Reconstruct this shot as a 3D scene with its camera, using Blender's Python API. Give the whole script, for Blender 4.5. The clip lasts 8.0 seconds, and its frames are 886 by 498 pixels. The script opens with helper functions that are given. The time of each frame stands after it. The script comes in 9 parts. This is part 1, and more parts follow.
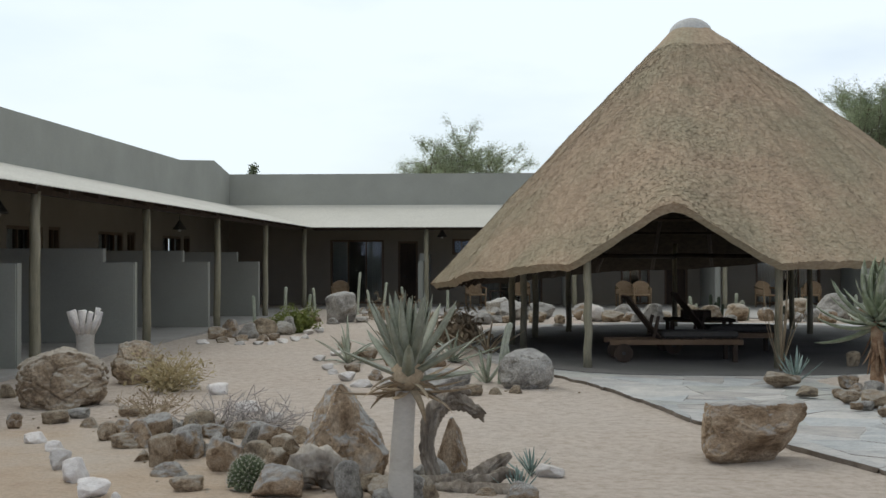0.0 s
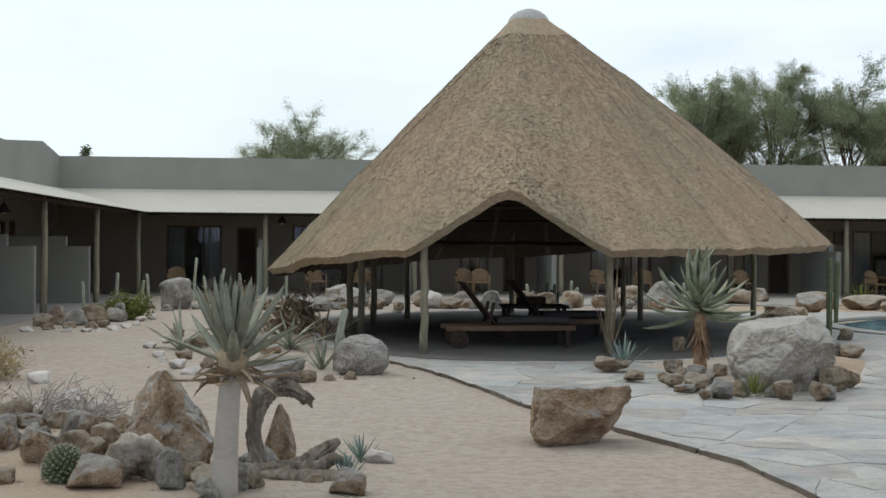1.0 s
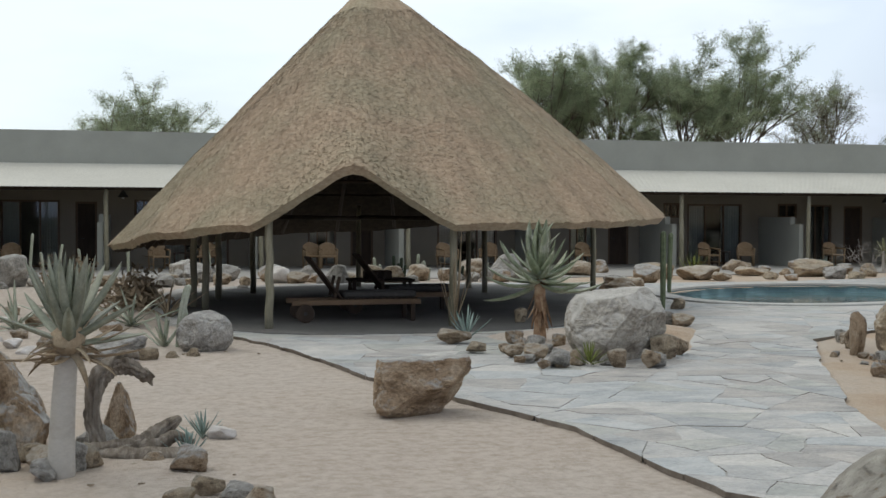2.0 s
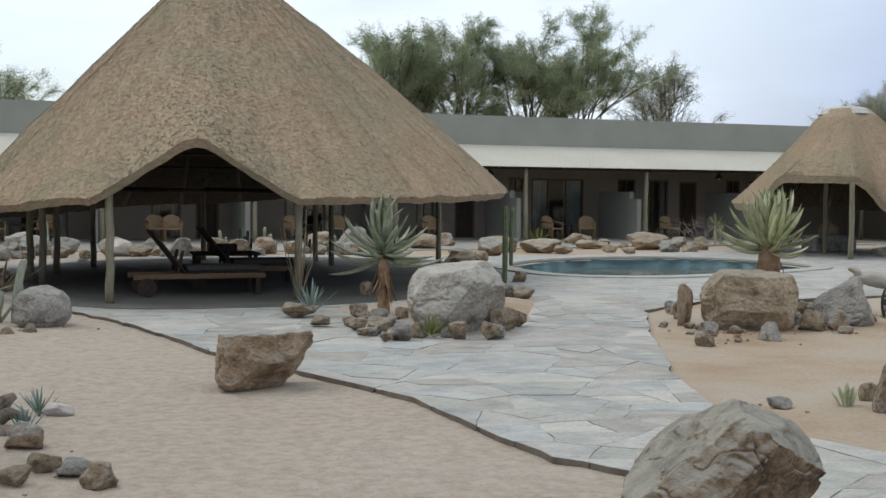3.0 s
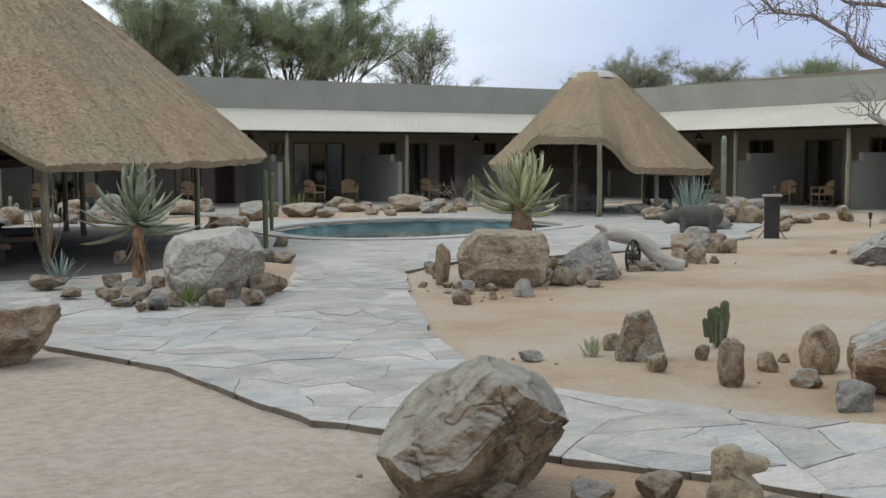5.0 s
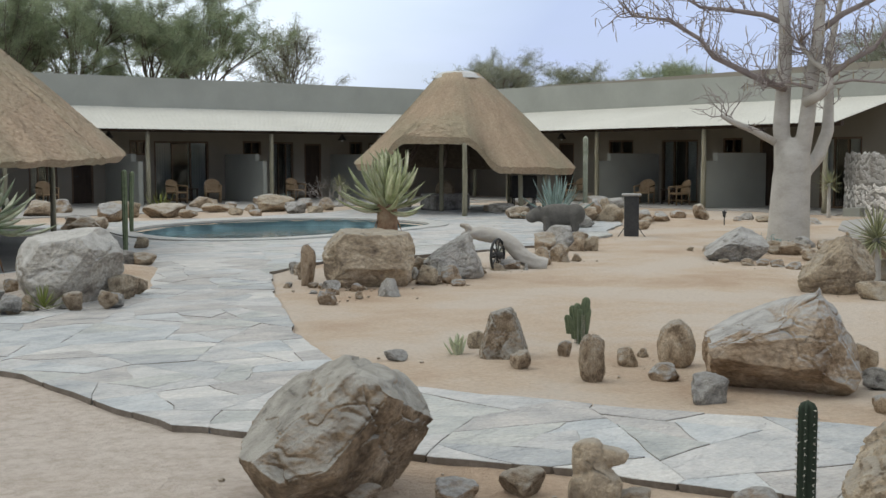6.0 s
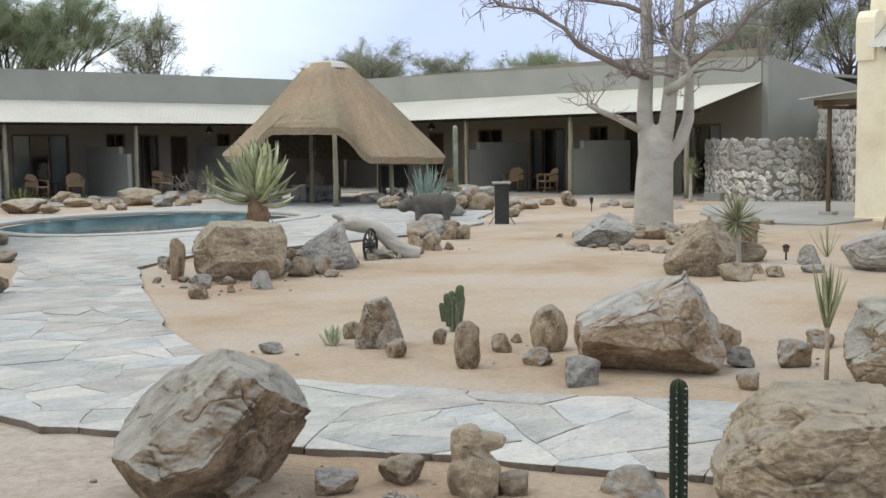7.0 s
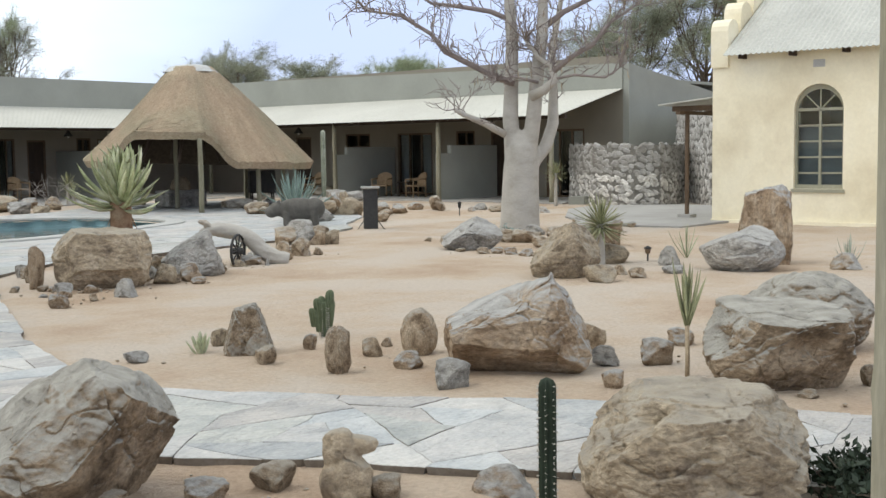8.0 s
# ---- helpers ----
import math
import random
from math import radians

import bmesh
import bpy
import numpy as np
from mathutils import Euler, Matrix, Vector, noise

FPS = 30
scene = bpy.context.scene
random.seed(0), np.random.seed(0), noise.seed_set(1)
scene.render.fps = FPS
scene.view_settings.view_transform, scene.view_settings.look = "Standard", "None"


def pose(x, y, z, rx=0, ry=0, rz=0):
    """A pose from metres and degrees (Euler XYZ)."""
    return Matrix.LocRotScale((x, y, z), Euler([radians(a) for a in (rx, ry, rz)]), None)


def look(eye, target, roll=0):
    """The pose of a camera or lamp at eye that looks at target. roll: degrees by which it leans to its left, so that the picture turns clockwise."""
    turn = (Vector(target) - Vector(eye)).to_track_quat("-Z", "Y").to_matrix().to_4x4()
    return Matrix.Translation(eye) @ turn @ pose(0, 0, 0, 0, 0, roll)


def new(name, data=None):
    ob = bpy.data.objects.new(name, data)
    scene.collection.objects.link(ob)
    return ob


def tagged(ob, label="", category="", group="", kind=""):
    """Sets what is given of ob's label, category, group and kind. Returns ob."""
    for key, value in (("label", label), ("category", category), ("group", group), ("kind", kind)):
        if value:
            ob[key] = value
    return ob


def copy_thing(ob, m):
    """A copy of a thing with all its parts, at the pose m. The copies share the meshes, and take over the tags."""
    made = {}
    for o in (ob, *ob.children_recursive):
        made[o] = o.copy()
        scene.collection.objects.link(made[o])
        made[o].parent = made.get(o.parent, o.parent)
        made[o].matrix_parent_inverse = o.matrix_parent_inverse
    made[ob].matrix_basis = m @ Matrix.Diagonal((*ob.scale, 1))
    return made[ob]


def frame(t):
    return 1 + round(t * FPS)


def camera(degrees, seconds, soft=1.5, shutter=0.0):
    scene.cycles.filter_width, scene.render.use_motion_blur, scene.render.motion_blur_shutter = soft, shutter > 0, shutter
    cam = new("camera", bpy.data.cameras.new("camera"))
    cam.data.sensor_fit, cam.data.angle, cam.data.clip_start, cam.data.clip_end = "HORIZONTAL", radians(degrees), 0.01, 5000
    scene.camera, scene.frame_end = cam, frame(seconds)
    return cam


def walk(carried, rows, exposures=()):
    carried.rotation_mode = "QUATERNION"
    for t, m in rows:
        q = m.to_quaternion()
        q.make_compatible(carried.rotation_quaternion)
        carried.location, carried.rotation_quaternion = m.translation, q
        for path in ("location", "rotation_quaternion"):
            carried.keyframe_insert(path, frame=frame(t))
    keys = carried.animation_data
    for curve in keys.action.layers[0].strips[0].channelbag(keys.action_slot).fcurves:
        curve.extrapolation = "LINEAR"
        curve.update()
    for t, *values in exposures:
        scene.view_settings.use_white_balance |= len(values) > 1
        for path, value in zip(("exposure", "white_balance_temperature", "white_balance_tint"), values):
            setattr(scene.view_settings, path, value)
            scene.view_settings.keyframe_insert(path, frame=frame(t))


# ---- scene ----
cam = camera(42.0, 8.0)
PATH = [
    (0, (0.003, -0.001, 1.647), (-0.646, 9.978, 1.741), -0.00),
    (0.3, (0.028, 0.039, 1.643), (-0.216, 10.036, 1.711), 0.37),
    (0.5, (0.044, 0.066, 1.641), (0.072, 10.066, 1.694), 0.25),
    (0.8, (0.073, 0.082, 1.628), (0.504, 10.072, 1.632), 0.31),
    (1, (0.093, 0.092, 1.620), (0.799, 10.067, 1.613), 0.42),
    (1.2, (0.108, 0.083, 1.618), (1.093, 10.034, 1.582), 0.48),
    (1.5, (0.130, 0.069, 1.616), (1.480, 9.977, 1.522), 0.46),
    (1.7, (0.134, 0.031, 1.623), (1.731, 9.901, 1.472), 0.37),
    (2.8, (0.153, -0.179, 1.662), (3.189, 9.340, 1.243), 0.29),
    (3, (0.157, -0.217, 1.669), (3.408, 9.229, 1.205), 0.53),
    (3.2, (0.153, -0.213, 1.668), (3.633, 9.149, 1.184), 0.28),
    (3.5, (0.146, -0.208, 1.666), (3.976, 9.014, 1.127), 0.50),
    (3.8, (0.161, -0.212, 1.664), (4.318, 8.862, 1.054), 0.45),
    (4, (0.171, -0.215, 1.663), (4.516, 8.767, 0.995), 0.44),
    (4.2, (0.180, -0.222, 1.665), (4.698, 8.671, 0.956), 0.20),
    (5.3, (0.233, -0.262, 1.674), (5.577, 8.153, 0.885), 0.48),
    (5.5, (0.242, -0.269, 1.676), (5.800, 8.005, 0.878), 0.89),
    (5.8, (0.244, -0.255, 1.670), (6.107, 7.808, 0.890), -0.17),
    (6, (0.245, -0.245, 1.666), (6.278, 7.693, 0.890), -0.07),
    (6.2, (0.243, -0.242, 1.666), (6.450, 7.561, 0.905), -0.00),
    (6.5, (0.240, -0.238, 1.665), (6.701, 7.354, 0.886), -0.34),
    (6.8, (0.236, -0.236, 1.663), (6.961, 7.119, 0.834), -0.61),
    (7, (0.234, -0.235, 1.661), (7.105, 6.978, 0.793), -0.70),
    (7.2, (0.232, -0.235, 1.661), (7.264, 6.816, 0.756), -0.81),
    (7.5, (0.228, -0.236, 1.660), (7.505, 6.565, 0.758), -0.96),
    (7.8, (0.220, -0.242, 1.659), (7.754, 6.280, 0.811), -0.98),
    (8, (0.215, -0.246, 1.658), (7.863, 6.141, 0.818), -0.75),
]
walk(cam, [(t, look(eye, target, roll)) for t, eye, target, roll in PATH],
     [(0.0, -0.03), (3.0, 0.04), (5.5, 0.08), (6.2, 0.27), (7.0, 0.46), (8.0, 0.54)])
SKY_STRENGTH = 0.14

world = bpy.data.worlds.new("sky")
scene.world = world
world.use_nodes = True
wn, wl = world.node_tree.nodes, world.node_tree.links
wn.clear()
sky = wn.new("ShaderNodeTexSky")
sky.sky_type = "NISHITA"
sky.sun_disc = False
sky.sun_elevation, sky.sun_rotation = radians(57), radians(-50)
sky.air_density, sky.dust_density, sky.ozone_density = 1.0, 2.0, 1.0
cloud_tc = wn.new("ShaderNodeTexCoord")
cloud_map = wn.new("ShaderNodeMapping")
cloud_map.inputs["Scale"].default_value = (1.0, 1.0, 3.2)
cloud_noise = wn.new("ShaderNodeTexNoise")
cloud_noise.inputs["Scale"].default_value = 2.6
cloud_noise.inputs["Detail"].default_value = 5.0
cloud_noise.inputs["Roughness"].default_value = 0.5
cloud_ramp = wn.new("ShaderNodeValToRGB")
cloud_ramp.color_ramp.elements[0].position, cloud_ramp.color_ramp.elements[0].color = 0.38, (0.72, 0.72, 0.72, 1)
cloud_ramp.color_ramp.elements[1].position, cloud_ramp.color_ramp.elements[1].color = 0.52, (1, 1, 1, 1)
cloud_mix = wn.new("ShaderNodeMix")
cloud_mix.data_type = "RGBA"
# the cloud sheet is brightest round the hidden sun and bluer away from it
glow = wn.new("ShaderNodeVectorMath")
glow.operation = "DOT_PRODUCT"
glow.inputs[1].default_value = (-0.42, 0.62, 0.66)
wl.new(cloud_tc.outputs["Generated"], glow.inputs[0])
cloud_tone = wn.new("ShaderNodeValToRGB")
cloud_tone.color_ramp.elements[0].position, cloud_tone.color_ramp.elements[0].color = 0.25, (0.45, 0.53, 0.75, 1)
cloud_tone.color_ramp.elements[1].position, cloud_tone.color_ramp.elements[1].color = 0.74, (0.84, 0.94, 0.99, 1)
cloud_mid = cloud_tone.color_ramp.elements.new(0.41)
cloud_mid.color = (0.84, 0.93, 1.03, 1)
wl.new(glow.outputs["Value"], cloud_tone.inputs["Fac"])
cloud_scale = wn.new("ShaderNodeVectorMath")
cloud_scale.operation = "SCALE"
cloud_scale.inputs["Scale"].default_value = 7.8
# overhead the sheet is thicker, whiter and warmer
cloud_sep = wn.new("ShaderNodeSeparateXYZ")
wl.new(cloud_tc.outputs["Generated"], cloud_sep.inputs["Vector"])
cloud_high = wn.new("ShaderNodeMapRange")
cloud_high.inputs["From Min"].default_value, cloud_high.inputs["From Max"].default_value = 0.22, 0.5
wl.new(cloud_sep.outputs["Z"], cloud_high.inputs["Value"])
cloud_top = wn.new("ShaderNodeMix")
cloud_top.data_type = "RGBA"
cloud_top.inputs["B"].default_value = (0.79, 0.83, 0.84, 1)
wl.new(cloud_high.outputs["Result"], cloud_top.inputs["Factor"])
wl.new(cloud_tone.outputs["Color"], cloud_top.inputs["A"])
wl.new(cloud_top.outputs["Result"], cloud_scale.inputs[0])
wl.new(cloud_scale.outputs["Vector"], cloud_mix.inputs["B"])
world_bg = wn.new("ShaderNodeBackground")
world_bg.inputs["Strength"].default_value = SKY_STRENGTH
world_out = wn.new("ShaderNodeOutputWorld")
wl.new(cloud_tc.outputs["Generated"], cloud_map.inputs["Vector"])
wl.new(cloud_map.outputs["Vector"], cloud_noise.inputs["Vector"])
wl.new(cloud_noise.outputs["Fac"], cloud_ramp.inputs["Fac"])
wl.new(cloud_ramp.outputs["Color"], cloud_mix.inputs["Factor"])
wl.new(sky.outputs["Color"], cloud_mix.inputs["A"])
wl.new(cloud_mix.outputs["Result"], world_bg.inputs["Color"])
wl.new(world_bg.outputs["Background"], world_out.inputs["Surface"])

sun_data = bpy.data.lights.new("sun", "SUN")
sun_data.energy, sun_data.angle, sun_data.color = 0.75, radians(35), (1.0, 0.96, 0.90)
sun_lamp = new("sun", sun_data)
sun_lamp.matrix_world = look((-13, 11, 26), (0, 0, 0))


# ---- materials ----
def mat(name, colors, rough=0.85, scale=3.0, fine=40.0, bump=0.15, metal=0.0, stretch=(1, 1, 1), vary=0.0, spec=0.3, bump_dist=0.02, detail=6.0, contrast=(0.3, 0.7), grain_by=0.18, fine_bump=0.35):
    """A grainy surface: large blotches between the colours, fine grain over them, relief from both."""
    m = bpy.data.materials.new(name)
    m.use_nodes = True
    n, l = m.node_tree.nodes, m.node_tree.links
    bsdf = n["Principled BSDF"]
    tc = n.new("ShaderNodeTexCoord")
    mp = n.new("ShaderNodeMapping")
    mp.inputs["Scale"].default_value = stretch
    l.new(tc.outputs["Object"], mp.inputs["Vector"])
    info = n.new("ShaderNodeObjectInfo")
    shift = n.new("ShaderNodeVectorMath")
    shift.operation = "MULTIPLY_ADD"
    shift.inputs[1].default_value = (17.0, 29.0, 11.0)
    l.new(info.outputs["Random"], shift.inputs[0])
    l.new(mp.outputs["Vector"], shift.inputs[2])
    big = n.new("ShaderNodeTexNoise")
    big.inputs["Scale"].default_value, big.inputs["Detail"].default_value, big.inputs["Roughness"].default_value = scale, detail, 0.6
    small = n.new("ShaderNodeTexNoise")
    small.inputs["Scale"].default_value, small.inputs["Detail"].default_value, small.inputs["Roughness"].default_value = fine, 6.0, 0.68
    for t in (big, small):
        l.new(shift.outputs["Vector"], t.inputs["Vector"])
    ramp = n.new("ShaderNodeValToRGB")
    els = ramp.color_ramp.elements
    lo, hi = contrast
    for i, c in enumerate(colors):
        p = lo + (hi - lo) * i / max(1, len(colors) - 1)
        e = els[i] if i < 2 else els.new(p)
        e.position, e.color = p, (*c, 1)
    l.new(big.outputs["Fac"], ramp.inputs["Fac"])
    grain = n.new("ShaderNodeMapRange")
    grain.inputs["From Min"].default_value, grain.inputs["From Max"].default_value = 0.3, 0.7
    grain.inputs["To Min"].default_value, grain.inputs["To Max"].default_value = 1 - grain_by, 1 + grain_by
    l.new(small.outputs["Fac"], grain.inputs["Value"])
    mul = n.new("ShaderNodeVectorMath")
    mul.operation = "SCALE"
    l.new(ramp.outputs["Color"], mul.inputs[0])
    last = grain.outputs["Result"]
    if vary:
        var = n.new("ShaderNodeMapRange")
        var.inputs["To Min"].default_value, var.inputs["To Max"].default_value = 1 - vary, 1 + vary
        l.new(info.outputs["Random"], var.inputs["Value"])
        both = n.new("ShaderNodeMath")
        both.operation = "MULTIPLY"
        l.new(grain.outputs["Result"], both.inputs[0])
        l.new(var.outputs["Result"], both.inputs[1])
        last = both.outputs["Value"]
    l.new(last, mul.inputs["Scale"])
    l.new(mul.outputs["Vector"], bsdf.inputs["Base Color"])
    bsdf.inputs["Roughness"].default_value = rough
    bsdf.inputs["Metallic"].default_value = metal
    bsdf.inputs["Specular IOR Level"].default_value = spec
    if bump:
        add = n.new("ShaderNodeMath")
        add.operation = "MULTIPLY_ADD"
        add.inputs[1].default_value = fine_bump
        l.new(small.outputs["Fac"], add.inputs[0])
        l.new(big.outputs["Fac"], add.inputs[2])
        bp = n.new("ShaderNodeBump")
        bp.inputs["Strength"].default_value, bp.inputs["Distance"].default_value = bump, bump_dist
        l.new(add.outputs["Value"], bp.inputs["Height"])
        l.new(bp.outputs["Normal"], bsdf.inputs["Normal"])
    return m


SAND = mat("sand", [(0.42, 0.312, 0.22), (0.487, 0.39, 0.294), (0.515, 0.443, 0.365)], 0.95, 0.55, 26, 1.0, bump_dist=0.08, contrast=(0.33, 0.60), grain_by=0.14, fine_bump=0.45)


def trodden(m):
    """Old footprints and rake marks in the sand, as relief."""
    n, l = m.node_tree.nodes, m.node_tree.links
    bsdf = n["Principled BSDF"]
    tc = n.new("ShaderNodeTexCoord")
    wob = n.new("ShaderNodeTexNoise")
    wob.inputs["Scale"].default_value, wob.inputs["Detail"].default_value = 2.5, 4.0
    l.new(tc.outputs["Object"], wob.inputs["Vector"])
    warp = n.new("ShaderNodeVectorMath")
    warp.operation = "MULTIPLY_ADD"
    warp.inputs[1].default_value = (0.9, 0.9, 0.0)
    l.new(wob.outputs["Color"], warp.inputs[0])
    l.new(tc.outputs["Object"], warp.inputs[2])
    dips = n.new("ShaderNodeTexVoronoi")
    dips.inputs["Scale"].default_value = 4.3
    l.new(warp.outputs["Vector"], dips.inputs["Vector"])
    soft = n.new("ShaderNodeMapRange")
    soft.interpolation_type = "SMOOTHSTEP"
    soft.inputs["From Min"].default_value, soft.inputs["From Max"].default_value = 0.1, 0.5
    l.new(dips.outputs["Distance"], soft.inputs["Value"])
    bp = n.new("ShaderNodeBump")
    bp.inputs["Strength"].default_value, bp.inputs["Distance"].default_value = 0.3, 0.03
    l.new(soft.outputs["Result"], bp.inputs["Height"])
    l.new(bsdf.inputs["Normal"].links[0].from_socket, bp.inputs["Normal"])
    l.new(bp.outputs["Normal"], bsdf.inputs["Normal"])
    # the swept path west of the terrace is a greyer, gravelly sand; the beds keep the red sand
    sep = n.new("ShaderNodeSeparateXYZ")
    l.new(warp.outputs["Vector"], sep.inputs["Vector"])
    side = n.new("ShaderNodeMath")
    side.operation = "MULTIPLY_ADD"
    side.inputs[1].default_value = -0.22
    l.new(sep.outputs["Y"], side.inputs[0])
    l.new(sep.outputs["X"], side.inputs[2])
    west = n.new("ShaderNodeMapRange")
    west.inputs["From Min"].default_value, west.inputs["From Max"].default_value = 2.2, 3.2
    west.inputs["To Min"].default_value, west.inputs["To Max"].default_value = 1.0, 0.0
    l.new(side.outputs["Value"], west.inputs["Value"])
    bed = n.new("ShaderNodeVectorMath")
    bed.operation = "DISTANCE"
    bed.inputs[1].default_value = (-2.9, 8.6, 0.0)
    l.new(warp.outputs["Vector"], bed.inputs[0])
    out_of_bed = n.new("ShaderNodeMapRange")
    out_of_bed.inputs["From Min"].default_value, out_of_bed.inputs["From Max"].default_value = 2.3, 3.3
    l.new(bed.outputs["Value"], out_of_bed.inputs["Value"])
    swept = n.new("ShaderNodeMath")
    swept.operation = "MULTIPLY"
    l.new(west.outputs["Result"], swept.inputs[0])
    l.new(out_of_bed.outputs["Result"], swept.inputs[1])
    old = bsdf.inputs["Base Color"].links[0].from_socket
    speck = n.new("ShaderNodeTexNoise")
    speck.inputs["Scale"].default_value, speck.inputs["Detail"].default_value, speck.inputs["Roughness"].default_value = 11.0, 6.0, 0.7
    l.new(tc.outputs["Object"], speck.inputs["Vector"])
    tone = n.new("ShaderNodeValToRGB")
    tone.color_ramp.elements[0].position, tone.color_ramp.elements[0].color = 0.36, (0.40, 0.342, 0.285, 1)
    tone.color_ramp.elements[1].position, tone.color_ramp.elements[1].color = 0.60, (0.56, 0.498, 0.438, 1)
    l.new(speck.outputs["Fac"], tone.inputs["Fac"])
    amount = n.new("ShaderNodeMath")
    amount.operation = "MULTIPLY"
    amount.inputs[1].default_value = 0.8
    l.new(swept.outputs["Value"], amount.inputs[0])
    mix = n.new("ShaderNodeMix")
    mix.data_type = "RGBA"
    l.new(amount.outputs["Value"], mix.inputs["Factor"])
    l.new(old, mix.inputs["A"])
    l.new(tone.outputs["Color"], mix.inputs["B"])
    l.new(mix.outputs["Result"], bsdf.inputs["Base Color"])


trodden(SAND)
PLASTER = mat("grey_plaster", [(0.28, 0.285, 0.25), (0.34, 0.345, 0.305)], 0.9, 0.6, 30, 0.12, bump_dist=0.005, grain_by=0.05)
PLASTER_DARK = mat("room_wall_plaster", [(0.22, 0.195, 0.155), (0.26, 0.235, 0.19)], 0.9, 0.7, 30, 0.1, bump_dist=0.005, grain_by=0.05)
YELLOW = mat("cream_plaster", [(0.70, 0.62, 0.44), (0.84, 0.77, 0.58), (0.87, 0.81, 0.64)], 0.9, 0.7, 14, 0.3, bump_dist=0.01, grain_by=0.04, fine_bump=0.2)
ZINC = mat("painted_roof_sheet", [(0.48, 0.47, 0.415), (0.55, 0.54, 0.48)], 0.7, 0.4, 20, 0.0, stretch=(1, 1, 1))
HOUSE_ZINC = mat("old_zinc_sheet", [(0.42, 0.42, 0.38), (0.52, 0.52, 0.47)], 0.5, 0.8, 20, 0.0)
THATCH_COLOURS = [(0.24, 0.185, 0.125), (0.325, 0.255, 0.178), (0.37, 0.30, 0.215), (0.43, 0.36, 0.27)]


def thatch_mat(name, cx, cy, pieces=False):
    """Combed straw: short flecks lying across the slope, streaks that run down from the crown, old grey-green patches; pieces: a tint for each tuft."""
    m = mat(name, THATCH_COLOURS, 0.95, 14.0, 60, 0.4, bump_dist=0.02, detail=7.0, stretch=(1, 1, 1.8), contrast=(0.28, 0.70), grain_by=0.09)
    n, l = m.node_tree.nodes, m.node_tree.links
    bsdf = n["Principled BSDF"]
    old = bsdf.inputs["Base Color"].links[0].from_socket
    tc = n.new("ShaderNodeTexCoord")
    off = n.new("ShaderNodeVectorMath")
    off.operation = "SUBTRACT"
    off.inputs[1].default_value = (cx, cy, 0.0)
    l.new(tc.outputs["Object"], off.inputs[0])
    plan = n.new("ShaderNodeVectorMath")
    plan.operation = "MULTIPLY"
    plan.inputs[1].default_value = (1.0, 1.0, 0.0)
    l.new(off.outputs["Vector"], plan.inputs[0])
    way = n.new("ShaderNodeVectorMath")
    way.operation = "NORMALIZE"
    l.new(plan.outputs["Vector"], way.inputs[0])
    lower = n.new("ShaderNodeVectorMath")
    lower.operation = "MULTIPLY_ADD"
    lower.inputs[1].default_value = (0.0, 0.0, 0.10)
    l.new(tc.outputs["Object"], lower.inputs[0])
    l.new(way.outputs["Vector"], lower.inputs[2])
    streak = n.new("ShaderNodeTexNoise")
    streak.inputs["Scale"].default_value, streak.inputs["Detail"].default_value, streak.inputs["Roughness"].default_value = 9.0, 5.0, 0.65
    l.new(lower.outputs["Vector"], streak.inputs["Vector"])
    by = n.new("ShaderNodeMapRange")
    by.inputs["From Min"].default_value, by.inputs["From Max"].default_value = 0.35, 0.65
    by.inputs["To Min"].default_value, by.inputs["To Max"].default_value = 0.90, 1.09
    l.new(streak.outputs["Fac"], by.inputs["Value"])
    patch = n.new("ShaderNodeTexNoise")
    patch.inputs["Scale"].default_value, patch.inputs["Detail"].default_value = 0.7, 4.0
    l.new(tc.outputs["Object"], patch.inputs["Vector"])
    hue = n.new("ShaderNodeValToRGB")
    hue.color_ramp.elements[0].position, hue.color_ramp.elements[0].color = 0.38, (0.92, 0.97, 0.93, 1)
    hue.color_ramp.elements[1].position, hue.color_ramp.elements[1].color = 0.60, (1.06, 1.0, 0.97, 1)
    l.new(patch.outputs["Fac"], hue.inputs["Fac"])
    both = n.new("ShaderNodeVectorMath")
    both.operation = "MULTIPLY"
    l.new(old, both.inputs[0])
    l.new(hue.outputs["Color"], both.inputs[1])
    out = n.new("ShaderNodeVectorMath")
    out.operation = "SCALE"
    l.new(both.outputs["Vector"], out.inputs[0])
    l.new(by.outputs["Result"], out.inputs["Scale"])
    if pieces:
        geo = n.new("ShaderNodeNewGeometry")
        own = n.new("ShaderNodeMapRange")
        own.inputs["To Min"].default_value, own.inputs["To Max"].default_value = 0.91, 1.14
        l.new(geo.outputs["Random Per Island"], own.inputs["Value"])
        tuft = n.new("ShaderNodeVectorMath")
        tuft.operation = "SCALE"
        l.new(out.outputs["Vector"], tuft.inputs[0])
        l.new(own.outputs["Result"], tuft.inputs["Scale"])
        out = tuft
    l.new(out.outputs["Vector"], bsdf.inputs["Base Color"])
    return m


